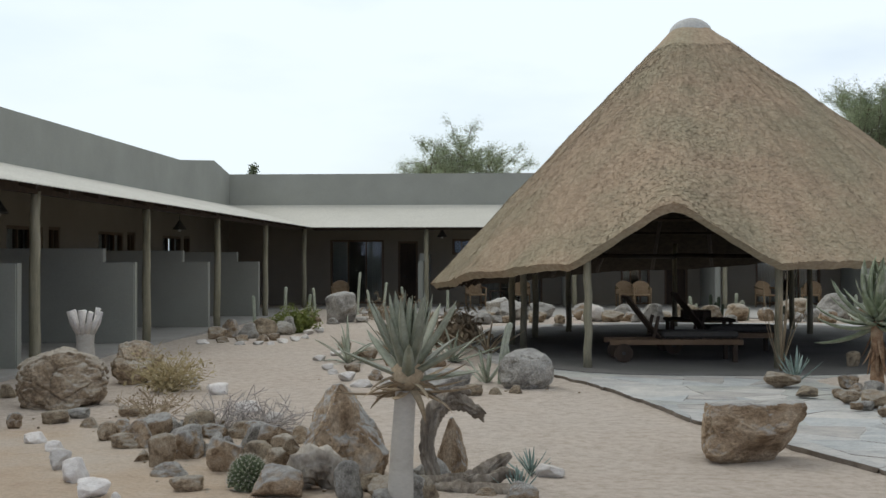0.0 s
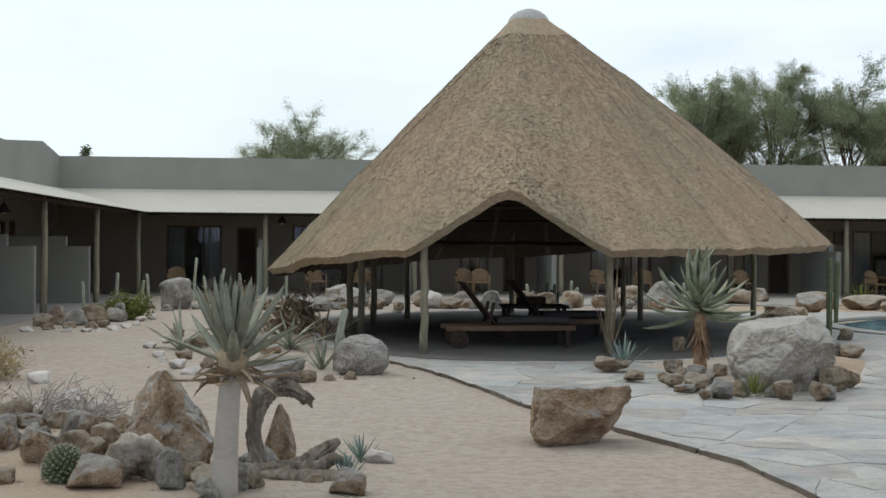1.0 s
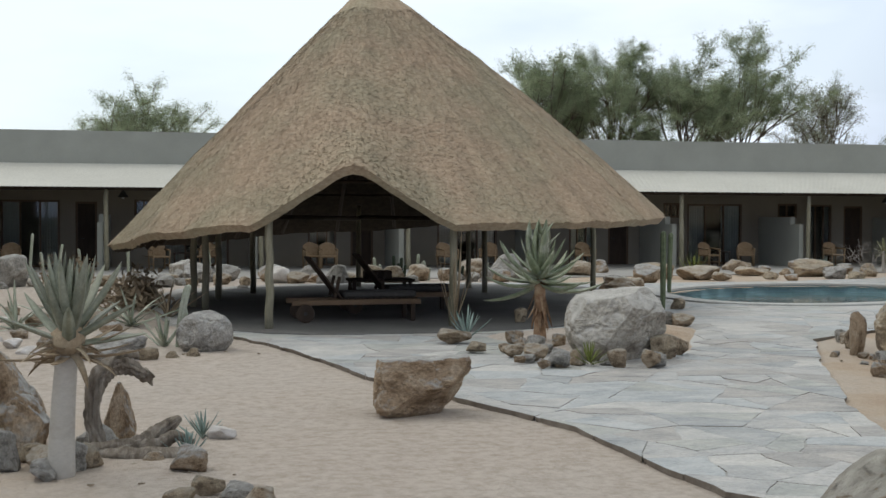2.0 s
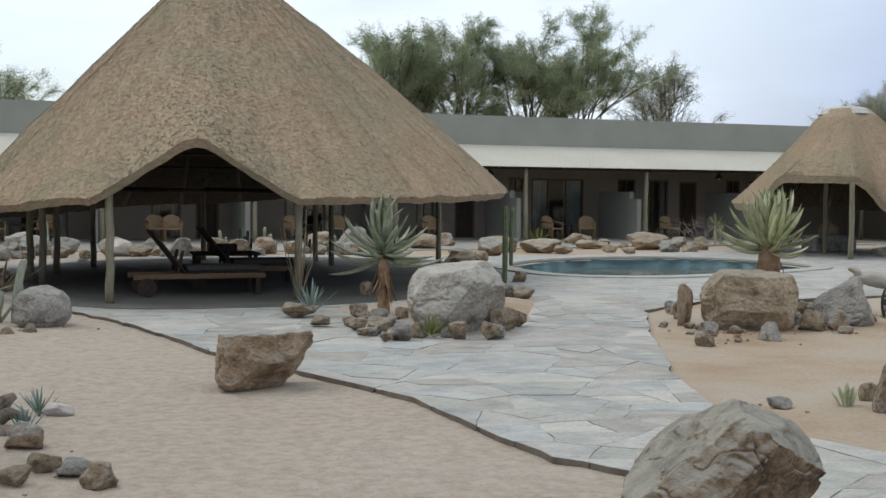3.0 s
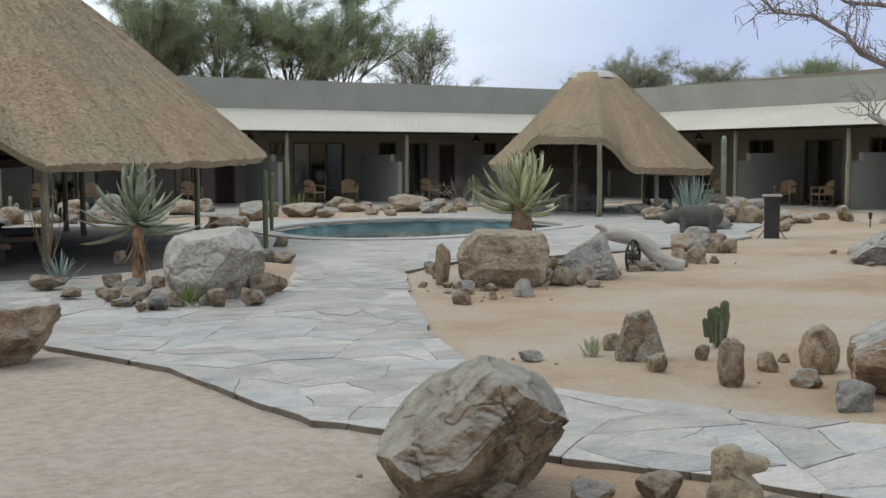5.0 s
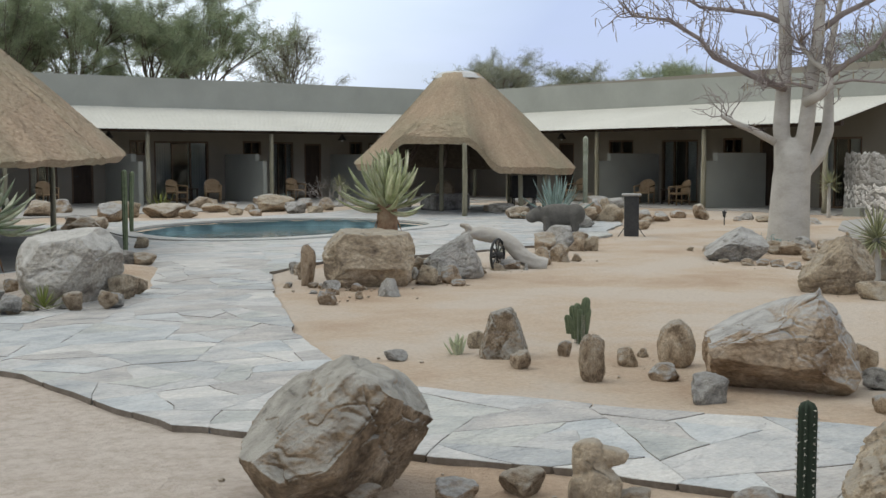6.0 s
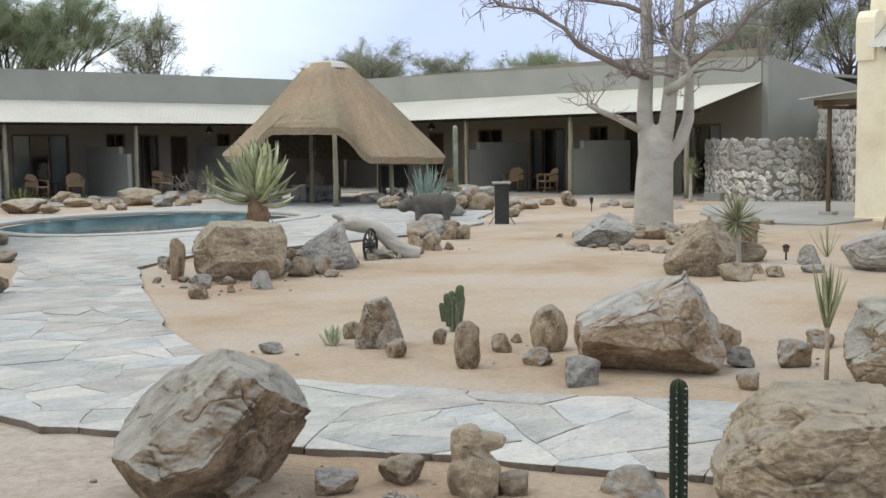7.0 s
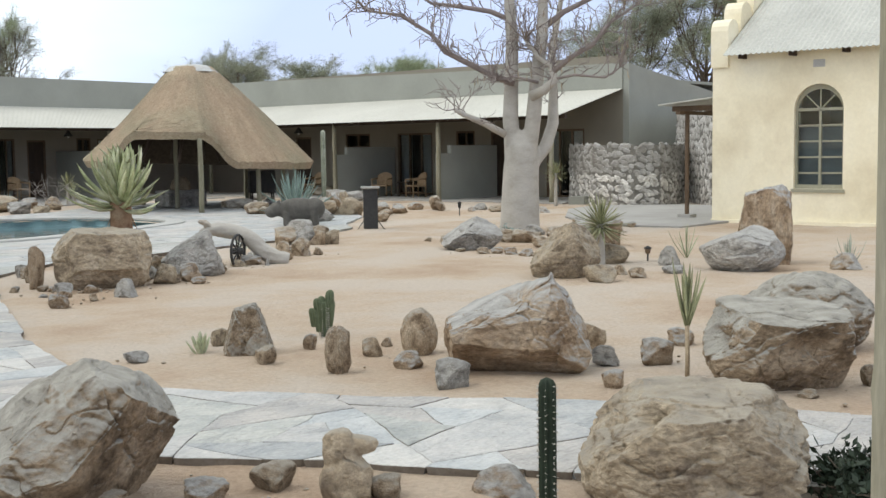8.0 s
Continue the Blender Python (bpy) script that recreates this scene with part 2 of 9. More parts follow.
CAP = mat("cement_cap", [(0.42, 0.42, 0.40), (0.55, 0.55, 0.53)], 0.9, 2.5, 30, 0.2)
POST = mat("weathered_pole", [(0.16, 0.15, 0.10), (0.26, 0.24, 0.17), (0.33, 0.31, 0.24)], 0.9, 6, 60, 0.4, stretch=(1, 1, 0.12))
DARKWOOD = mat("dark_wood", [(0.03, 0.02, 0.014), (0.06, 0.04, 0.027)], 0.7, 5, 50, 0.2, stretch=(1, 1, 0.2))
WOOD = mat("teak", [(0.11, 0.07, 0.042), (0.19, 0.125, 0.075)], 0.7, 5, 60, 0.2, stretch=(0.2, 1, 1))
WICKER = mat("wicker", [(0.25, 0.165, 0.09), (0.37, 0.265, 0.16)], 0.7, 12, 90, 0.6)
CONCRETE = mat("cement_floor", [(0.29, 0.28, 0.26), (0.38, 0.37, 0.345)], 0.8, 0.9, 30, 0.1, grain_by=0.08)
# grey screed, its colour darkened for the shade under the pavilion roof
SCREED = mat("shade_darkened_screed", [(0.115, 0.112, 0.105), (0.18, 0.175, 0.165)], 0.7, 0.9, 30, 0.1)
FLAG = mat("slate_flagstone", [(0.315, 0.322, 0.317), (0.405, 0.402, 0.388), (0.485, 0.47, 0.443)], 0.75, 2.6, 32, 0.0, vary=0.10, stretch=(1, 1.3, 1), detail=12.0, grain_by=0.16)


def slate_layers(m):
    """Cleaved slate: thin broken layers in low steps, and a tint of its own for each slab."""
    n, l = m.node_tree.nodes, m.node_tree.links
    bsdf = n["Principled BSDF"]
    old = bsdf.inputs["Base Color"].links[0].from_socket
    tc, info, geo = n.new("ShaderNodeTexCoord"), n.new("ShaderNodeObjectInfo"), n.new("ShaderNodeNewGeometry")
    pick = n.new("ShaderNodeMath")
    pick.operation = "ADD"
    l.new(info.outputs["Random"], pick.inputs[0])
    l.new(geo.outputs["Random Per Island"], pick.inputs[1])
    wrap = n.new("ShaderNodeMath")
    wrap.operation = "FRACT"
    l.new(pick.outputs["Value"], wrap.inputs[0])
    tint = n.new("ShaderNodeValToRGB")
    tint.color_ramp.interpolation = "CONSTANT"
    tints = ((0.0, (1.0, 1.0, 1.0)), (0.26, (0.93, 0.97, 1.0)), (0.44, (1.05, 1.04, 1.02)), (0.6, (1.0, 0.97, 0.945)), (0.76, (0.90, 0.93, 0.95)), (0.88, (0.97, 0.99, 0.96)))
    for k, (p, c) in enumerate(tints):
        e = tint.color_ramp.elements[k] if k < 2 else tint.color_ramp.elements.new(p)
        e.position, e.color = p, (*c, 1)
    l.new(wrap.outputs["Value"], tint.inputs["Fac"])
    turn = n.new("ShaderNodeVectorMath")
    turn.operation = "MULTIPLY_ADD"
    turn.inputs[1].default_value = (31.0, 17.0, 5.0)
    l.new(wrap.outputs["Value"], turn.inputs[0])
    mp = n.new("ShaderNodeMapping")
    mp.inputs["Scale"].default_value, mp.inputs["Rotation"].default_value = (1.0, 1.7, 1.0), (0, 0, 0.5)
    l.new(tc.outputs["Object"], turn.inputs[2])
    l.new(turn.outputs["Vector"], mp.inputs["Vector"])
    lay = n.new("ShaderNodeTexNoise")
    lay.inputs["Scale"].default_value, lay.inputs["Detail"].default_value, lay.inputs["Roughness"].default_value = 1.7, 4.5, 0.58
    l.new(mp.outputs["Vector"], lay.inputs["Vector"])
    many = n.new("ShaderNodeMath")
    many.operation = "MULTIPLY"
    many.inputs[1].default_value = 5.5
    l.new(lay.outputs["Fac"], many.inputs[0])
    saw = n.new("ShaderNodeMath")
    saw.operation = "FRACT"
    l.new(many.outputs["Value"], saw.inputs[0])
    rim = n.new("ShaderNodeMapRange")
    rim.inputs["From Min"].default_value, rim.inputs["From Max"].default_value = 0.0, 0.07
    rim.inputs["To Min"].default_value, rim.inputs["To Max"].default_value = 0.82, 1.01
    l.new(saw.outputs["Value"], rim.inputs["Value"])
    both = n.new("ShaderNodeVectorMath")
    both.operation = "MULTIPLY"
    l.new(old, both.inputs[0])
    l.new(tint.outputs["Color"], both.inputs[1])
    out = n.new("ShaderNodeVectorMath")
    out.operation = "SCALE"
    l.new(both.outputs["Vector"], out.inputs[0])
    l.new(rim.outputs["Result"], out.inputs["Scale"])
    l.new(out.outputs["Vector"], bsdf.inputs["Base Color"])
    step = n.new("ShaderNodeMath")
    step.operation = "FLOOR"
    l.new(many.outputs["Value"], step.inputs[0])
    rise = n.new("ShaderNodeMath")
    rise.operation = "MULTIPLY_ADD"
    rise.inputs[1].default_value = 0.8
    l.new(step.outputs["Value"], rise.inputs[0])
    l.new(many.outputs["Value"], rise.inputs[2])
    bp = n.new("ShaderNodeBump")
    bp.inputs["Strength"].default_value, bp.inputs["Distance"].default_value = 1.0, 0.03
    l.new(rise.outputs["Value"], bp.inputs["Height"])
    l.new(bp.outputs["Normal"], bsdf.inputs["Normal"])


slate_layers(FLAG)
FLAG_EDGE = mat("weathered_slate_edge", [(0.13, 0.105, 0.08), (0.23, 0.20, 0.165)], 0.95, 6, 40, 0.6)
MORTAR = mat("mortar", [(0.40, 0.395, 0.375), (0.50, 0.49, 0.465)], 0.95, 3, 40, 0.3)
COPING = mat("pool_coping", [(0.37, 0.37, 0.35), (0.46, 0.455, 0.43)], 0.8, 1.5, 30, 0.15)


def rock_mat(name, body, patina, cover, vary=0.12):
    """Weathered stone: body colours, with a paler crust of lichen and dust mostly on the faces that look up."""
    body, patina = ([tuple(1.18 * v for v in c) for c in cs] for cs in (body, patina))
    m = mat(name, body, 0.92, 3.6, 24, 0.8, vary=vary, bump_dist=0.05, detail=14.0, contrast=(0.36, 0.62), grain_by=0.42, fine_bump=0.9)
    n, l = m.node_tree.nodes, m.node_tree.links
    bsdf = n["Principled BSDF"]
    old = bsdf.inputs["Base Color"].links[0].from_socket
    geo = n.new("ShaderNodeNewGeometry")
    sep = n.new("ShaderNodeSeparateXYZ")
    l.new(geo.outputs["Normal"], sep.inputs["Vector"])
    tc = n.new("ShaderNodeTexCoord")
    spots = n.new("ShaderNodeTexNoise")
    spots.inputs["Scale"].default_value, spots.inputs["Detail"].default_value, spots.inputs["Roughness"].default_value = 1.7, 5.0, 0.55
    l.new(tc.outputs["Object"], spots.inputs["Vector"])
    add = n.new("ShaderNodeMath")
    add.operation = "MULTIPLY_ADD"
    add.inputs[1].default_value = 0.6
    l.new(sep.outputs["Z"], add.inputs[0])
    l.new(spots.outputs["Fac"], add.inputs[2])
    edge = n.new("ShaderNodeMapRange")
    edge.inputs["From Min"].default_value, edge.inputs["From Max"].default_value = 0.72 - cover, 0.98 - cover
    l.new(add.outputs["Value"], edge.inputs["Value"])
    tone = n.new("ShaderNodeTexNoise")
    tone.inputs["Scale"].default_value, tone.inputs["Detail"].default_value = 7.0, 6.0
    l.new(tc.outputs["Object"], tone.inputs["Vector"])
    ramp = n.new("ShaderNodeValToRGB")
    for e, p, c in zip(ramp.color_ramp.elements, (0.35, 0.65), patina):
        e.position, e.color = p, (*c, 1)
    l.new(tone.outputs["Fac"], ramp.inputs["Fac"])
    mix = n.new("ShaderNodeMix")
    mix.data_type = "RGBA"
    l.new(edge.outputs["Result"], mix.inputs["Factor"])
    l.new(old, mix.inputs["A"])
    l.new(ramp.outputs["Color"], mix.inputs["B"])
    # dark wandering cracks
    warp = n.new("ShaderNodeVectorMath")
    warp.operation = "MULTIPLY_ADD"
    warp.inputs[1].default_value = (0.35, 0.35, 0.35)
    l.new(spots.outputs["Color"], warp.inputs[0])
    l.new(tc.outputs["Object"], warp.inputs[2])
    cell = n.new("ShaderNodeTexVoronoi")
    cell.feature = "DISTANCE_TO_EDGE"
    cell.inputs["Scale"].default_value = 2.6
    l.new(warp.outputs["Vector"], cell.inputs["Vector"])
    gap = n.new("ShaderNodeMapRange")
    gap.inputs["From Max"].default_value = 0.02
    l.new(cell.outputs["Distance"], gap.inputs["Value"])
    some = n.new("ShaderNodeMapRange")
    some.inputs["From Min"].default_value, some.inputs["From Max"].default_value = 0.36, 0.46
    l.new(tone.outputs["Fac"], some.inputs["Value"])
    open_gap = n.new("ShaderNodeMath")
    open_gap.operation = "MAXIMUM"
    l.new(gap.outputs["Result"], open_gap.inputs[0])
    l.new(some.outputs["Result"], open_gap.inputs[1])
    shade = n.new("ShaderNodeMapRange")
    shade.inputs["To Min"].default_value = 0.66
    l.new(open_gap.outputs["Value"], shade.inputs["Value"])
    dark = n.new("ShaderNodeVectorMath")
    dark.operation = "SCALE"
    l.new(mix.outputs["Result"], dark.inputs[0])
    l.new(shade.outputs["Result"], dark.inputs["Scale"])
    l.new(dark.outputs["Vector"], bsdf.inputs["Base Color"])
    bump_node = bsdf.inputs["Normal"].links[0].from_node
    crack = n.new("ShaderNodeBump")
    crack.inputs["Strength"].default_value, crack.inputs["Distance"].default_value = 0.5, 0.03
    l.new(open_gap.outputs["Value"], crack.inputs["Height"])
    l.new(bump_node.outputs["Normal"], crack.inputs["Normal"])
    l.new(crack.outputs["Normal"], bsdf.inputs["Normal"])
    return m


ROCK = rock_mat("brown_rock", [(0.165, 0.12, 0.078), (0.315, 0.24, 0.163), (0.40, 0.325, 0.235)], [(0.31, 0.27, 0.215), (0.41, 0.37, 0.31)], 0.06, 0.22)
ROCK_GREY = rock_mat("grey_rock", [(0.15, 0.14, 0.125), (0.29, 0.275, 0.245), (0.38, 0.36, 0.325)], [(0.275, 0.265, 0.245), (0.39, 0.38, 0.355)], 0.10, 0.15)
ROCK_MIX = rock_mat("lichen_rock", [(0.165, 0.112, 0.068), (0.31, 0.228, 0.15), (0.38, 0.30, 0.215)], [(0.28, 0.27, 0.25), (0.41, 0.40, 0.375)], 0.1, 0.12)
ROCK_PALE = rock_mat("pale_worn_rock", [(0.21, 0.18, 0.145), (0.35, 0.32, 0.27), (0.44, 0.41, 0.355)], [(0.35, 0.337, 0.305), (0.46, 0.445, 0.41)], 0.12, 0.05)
# body tone deepened: the underside's shade is partly in the colour
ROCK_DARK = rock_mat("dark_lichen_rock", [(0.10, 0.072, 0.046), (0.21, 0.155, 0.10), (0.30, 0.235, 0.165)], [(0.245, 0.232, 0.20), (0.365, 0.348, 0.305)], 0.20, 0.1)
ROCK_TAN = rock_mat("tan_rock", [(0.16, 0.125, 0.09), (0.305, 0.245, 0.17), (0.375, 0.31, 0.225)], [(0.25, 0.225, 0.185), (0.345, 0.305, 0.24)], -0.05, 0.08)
WHITE_STONE = mat("white_stone", [(0.50, 0.46, 0.42), (0.66, 0.64, 0.61)], 0.8, 3, 30, 0.3, vary=0.2)
BARK_PALE = mat("pale_bark", [(0.34, 0.315, 0.275), (0.42, 0.395, 0.35), (0.47, 0.445, 0.40)], 0.8, 2.2, 24, 0.35, stretch=(1, 1, 1.8), grain_by=0.08, fine_bump=0.2)
BARK = mat("dark_bark", [(0.09, 0.07, 0.05), (0.16, 0.13, 0.10)], 0.9, 4, 30, 0.5, stretch=(1, 1, 0.3))
TWIG = mat("purple_grey_twig", [(0.19, 0.16, 0.15), (0.29, 0.25, 0.23)], 0.9, 3, 30, 0.0)
LEAF_ACACIA = mat("acacia_leaf", [(0.24, 0.29, 0.17), (0.39, 0.44, 0.28)], 0.7, 0.5, 8, 0.0)
LEAF_PALE = mat("pale_acacia_leaf", [(0.27, 0.29, 0.21), (0.40, 0.42, 0.32)], 0.7, 0.5, 8, 0.0)


def leafy(m, share=0.5):
    """Thin leaves let light through."""
    n, l = m.node_tree.nodes, m.node_tree.links
    bsdf, out = n["Principled BSDF"], n["Material Output"]
    glow = n.new("ShaderNodeBsdfTranslucent")
    l.new(bsdf.inputs["Base Color"].links[0].from_socket, glow.inputs["Color"])
    mix = n.new("ShaderNodeMixShader")
    mix.inputs["Fac"].default_value = share
    l.new(bsdf.outputs["BSDF"], mix.inputs[1])
    l.new(glow.outputs["BSDF"], mix.inputs[2])
    l.new(mix.outputs["Shader"], out.inputs["Surface"])


leafy(LEAF_ACACIA)
leafy(LEAF_PALE)
ALOE_GREY = mat("blue_grey_aloe_leaf", [(0.25, 0.285, 0.205), (0.48, 0.50, 0.41)], 0.45, 4, 30, 0.15, vary=0.2)
ALOE_BED = mat("green_grey_aloe_leaf", [(0.13, 0.165, 0.09), (0.26, 0.295, 0.195), (0.48, 0.48, 0.39)], 0.45, 4, 30, 0.15, vary=0.25)
ALOE_DARK = mat("dull_aloe_leaf", [(0.15, 0.168, 0.12), (0.34, 0.35, 0.275)], 0.45, 4, 30, 0.1, vary=0.25)
DEAD_LEAF = mat("red_brown_dead_leaf", [(0.15, 0.075, 0.04), (0.30, 0.19, 0.115), (0.40, 0.30, 0.20)], 0.85, 6, 40, 0.3, vary=0.25)
ALOE_BIG = mat("yellow_green_aloe_leaf", [(0.19, 0.225, 0.10), (0.38, 0.41, 0.23), (0.54, 0.53, 0.39)], 0.45, 4, 30, 0.15, vary=0.28)
ALOE_GREEN = mat("green_aloe_leaf", [(0.31, 0.35, 0.20), (0.55, 0.56, 0.40)], 0.45, 4, 30, 0.1, vary=0.2)
YUCCA = mat("yucca_leaf", [(0.19, 0.20, 0.10), (0.36, 0.36, 0.21)], 0.6, 5, 30, 0.0, vary=0.2)
AGAVE = mat("blue_agave_leaf", [(0.17, 0.24, 0.21), (0.28, 0.36, 0.325)], 0.5, 3, 25, 0.05, vary=0.1)
CACTUS = mat("dark_cactus_skin", [(0.012, 0.02, 0.012), (0.03, 0.045, 0.025)], 0.6, 4, 40, 0.2)
CACTUS_GREEN = mat("cactus_skin", [(0.09, 0.115, 0.06), (0.17, 0.20, 0.115)], 0.6, 14, 60, 0.2)
SPINE = mat("pale_cactus_spine", [(0.45, 0.42, 0.36), (0.55, 0.52, 0.45)], 0.8, 9, 60, 0.0)
# near-black straw: the shade under the roof is put into the colour
UNDERSIDE = mat("shaded_thatch_underside", [(0.035, 0.026, 0.018), (0.07, 0.052, 0.036)], 0.95, 8, 50, 0.5)
DRY_LEAF = mat("dry_leaf", [(0.22, 0.16, 0.10), (0.40, 0.33, 0.23)], 0.9, 5, 40, 0.2, vary=0.2)
DRY_GRASS = mat("dry_yellow_grass", [(0.32, 0.26, 0.13), (0.48, 0.40, 0.23)], 0.9, 5, 40, 0.0)
BUSH = mat("bush_leaf", [(0.14, 0.17, 0.04), (0.23, 0.26, 0.07)], 0.7, 4, 30, 0.0)
DRIFTWOOD = mat("driftwood", [(0.09, 0.072, 0.055), (0.23, 0.195, 0.155), (0.38, 0.345, 0.295)], 0.9, 14, 60, 0.9, stretch=(1, 1, 0.16), bump_dist=0.03)
BLEACHED = mat("bleached_wood", [(0.20, 0.165, 0.13), (0.42, 0.38, 0.32), (0.58, 0.54, 0.48)], 0.9, 6, 40, 0.7, stretch=(1, 1, 0.5))
SILVER_TWIG = mat("silver_shrub", [(0.30, 0.27, 0.25), (0.42, 0.39, 0.36)], 0.9, 5, 40, 0.0)
IRON = mat("black_iron", [(0.03, 0.03, 0.03), (0.05, 0.048, 0.045)], 0.6, 5, 40, 0.1)
HIPPO = mat("grey_cement_figure", [(0.075, 0.07, 0.06), (0.14, 0.13, 0.115)], 0.8, 3, 40, 0.3)
CURTAIN = mat("pale_curtain", [(0.66, 0.66, 0.65), (0.76, 0.76, 0.74)], 0.9, 1.5, 40, 0.0, grain_by=0.04)
OLIVE_PAINT = mat("olive_window_paint", [(0.27, 0.26, 0.19), (0.34, 0.33, 0.25)], 0.6, 5, 40, 0.0)
FRAME = mat("brown_window_frame", [(0.10, 0.065, 0.04), (0.14, 0.095, 0.06)], 0.6, 5, 40, 0.0)
# near-black in place of unlit room walls; the dark lounger cushions share it
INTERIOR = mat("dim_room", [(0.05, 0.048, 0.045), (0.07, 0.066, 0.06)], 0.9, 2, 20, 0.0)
DARK_MORTAR = mat("dark_wall_core", [(0.14, 0.13, 0.115), (0.22, 0.21, 0.185)], 0.95, 4, 40, 0.3)
SLATE_BACKING = mat("slate_backing", [(0.13, 0.14, 0.15), (0.17, 0.18, 0.19)], 0.9, 2, 30, 0.0)
STONE_WALL = mat("wall_stone", [(0.29, 0.265, 0.23), (0.48, 0.46, 0.425), (0.68, 0.66, 0.63)], 0.9, 2, 25, 0.5, vary=0.35)

GLASS = bpy.data.materials.new("window_glass")
GLASS.use_nodes = True
_gn, _gl = GLASS.node_tree.nodes, GLASS.node_tree.links
_gn.remove(_gn["Principled BSDF"])
_clear, _shine, _gmix = _gn.new("ShaderNodeBsdfTransparent"), _gn.new("ShaderNodeBsdfGlossy"), _gn.new("ShaderNodeMixShader")
_clear.inputs["Color"].default_value = (0.90, 0.94, 0.94, 1)
_shine.inputs["Roughness"].default_value = 0.03
_gmix.inputs["Fac"].default_value = 0.05
_gl.new(_clear.outputs["BSDF"], _gmix.inputs[1])
_gl.new(_shine.outputs["BSDF"], _gmix.inputs[2])
_gl.new(_gmix.outputs["Shader"], _gn["Material Output"].inputs["Surface"])

WATER = bpy.data.materials.new("pool_water")
WATER.use_nodes = True
_w, _wl = WATER.node_tree.nodes, WATER.node_tree.links
_b = _w["Principled BSDF"]
_b.inputs["Base Color"].default_value = (0.50, 0.78, 0.82, 1)
_b.inputs["Roughness"].default_value = 0.04
_b.inputs["IOR"].default_value = 1.33
_b.inputs["Transmission Weight"].default_value = 0.85
_n = _w.new("ShaderNodeTexNoise")
_n.inputs["Scale"].default_value = 3.0
_tc = _w.new("ShaderNodeTexCoord")
_wl.new(_tc.outputs["Object"], _n.inputs["Vector"])
_bp = _w.new("ShaderNodeBump")
_bp.inputs["Strength"].default_value, _bp.inputs["Distance"].default_value = 0.25, 0.05
_wl.new(_n.outputs["Fac"], _bp.inputs["Height"])
_wl.new(_bp.outputs["Normal"], _b.inputs["Normal"])
POOL_PAINT = mat("pool_paint", [(0.19, 0.30, 0.315), (0.24, 0.35, 0.365)], 0.7, 1.0, 20, 0.0)


# ---- building helpers ----
def mesh_of(name, verts, faces, material=None, smooth=False):
    me = bpy.data.meshes.new(name)
    me.from_pydata([tuple(v) for v in verts], [], faces)
    if material:
        me.materials.append(material)
    if smooth:
        me.polygons.foreach_set("use_smooth", [True] * len(me.polygons))
    me.update()
    return me


def place(ob, parent=None, label=""):
    if parent:
        ob.parent = parent
    if label:
        ob["label"] = label
    return ob


def part(name, bm, material, parent=None, label="", smooth=False):
    """Links a bmesh as one mesh object under a thing or a part."""
    me = bpy.data.meshes.new(name)
    bm.to_mesh(me)
    bm.free()
    me.materials.append(material)
    if smooth:
        me.polygons.foreach_set("use_smooth", [True] * len(me.polygons))
    return place(new(name, me), parent, label)


def thing(name, label, category, at=(0, 0, 0), rz=0.0, group="", kind=""):
    ob = new(name)
    ob.empty_display_size = 0.1
    ob.matrix_basis = pose(at[0], at[1], at[2], 0, 0, rz)
    return tagged(ob, label, category, group, kind)


def box_into(bm, x0, y0, z0, x1, y1, z1, m=None):
    vs = [bm.verts.new((x, y, z)) for z in (z0, z1) for y in (y0, y1) for x in (x0, x1)]
    for f in ((0, 2, 3, 1), (4, 5, 7, 6), (0, 1, 5, 4), (2, 6, 7, 3), (0, 4, 6, 2), (1, 3, 7, 5)):
        bm.faces.new([vs[i] for i in f])
    if m is not None:
        bmesh.ops.transform(bm, matrix=m, verts=vs)
    return vs


def bevelled_box(x0, y0, z0, x1, y1, z1, w=0.01):
    bm = bmesh.new()
    box_into(bm, x0, y0, z0, x1, y1, z1)
    bmesh.ops.bevel(bm, geom=list(bm.edges), offset=w, segments=1, affect="EDGES")
    return bm


def tube(points, radii, sides=8, caps=True, bm=None, wobble=0.0, rnd=None):
    """A tapered round bar along points."""
    own = bm is None
    bm = bm or bmesh.new()
    pts = [Vector(p) for p in points]
    rings, ref = [], None
    for i, p in enumerate(pts):
        d = (pts[min(i + 1, len(pts) - 1)] - pts[max(i - 1, 0)]).normalized()
        if ref is None:
            ref = d.orthogonal().normalized()
        ref = (ref - d * ref.dot(d))
        ref = ref.normalized() if ref.length > 1e-6 else d.orthogonal().normalized()
        side = d.cross(ref)
        r = radii[i] if hasattr(radii, "__len__") else radii
        ring = []
        for k in range(sides):
            a = 2 * math.pi * k / sides
            rr = r * (1 + (rnd.uniform(-wobble, wobble) if rnd else 0))
            ring.append(bm.verts.new(p + (ref * math.cos(a) + side * math.sin(a)) * rr))
        rings.append(ring)
    for a, b in zip(rings, rings[1:]):
        for k in range(sides):
            bm.faces.new((a[k], a[(k + 1) % sides], b[(k + 1) % sides], b[k]))
    if caps and sides > 2:
        bm.faces.new(list(reversed(rings[0])))
        bm.faces.new(rings[-1])
    return bm


def prism(poly, z0, z1):
    bm = bmesh.new()
    lo = [bm.verts.new((x, y, z0)) for x, y in poly]
    hi = [bm.verts.new((x, y, z1)) for x, y in poly]
    n = len(poly)
    bm.faces.new(hi)
    bm.faces.new(list(reversed(lo)))
    for i in range(n):
        bm.faces.new((lo[i], lo[(i + 1) % n], hi[(i + 1) % n], hi[i]))
    bmesh.ops.recalc_face_normals(bm, faces=bm.faces)
    return bm


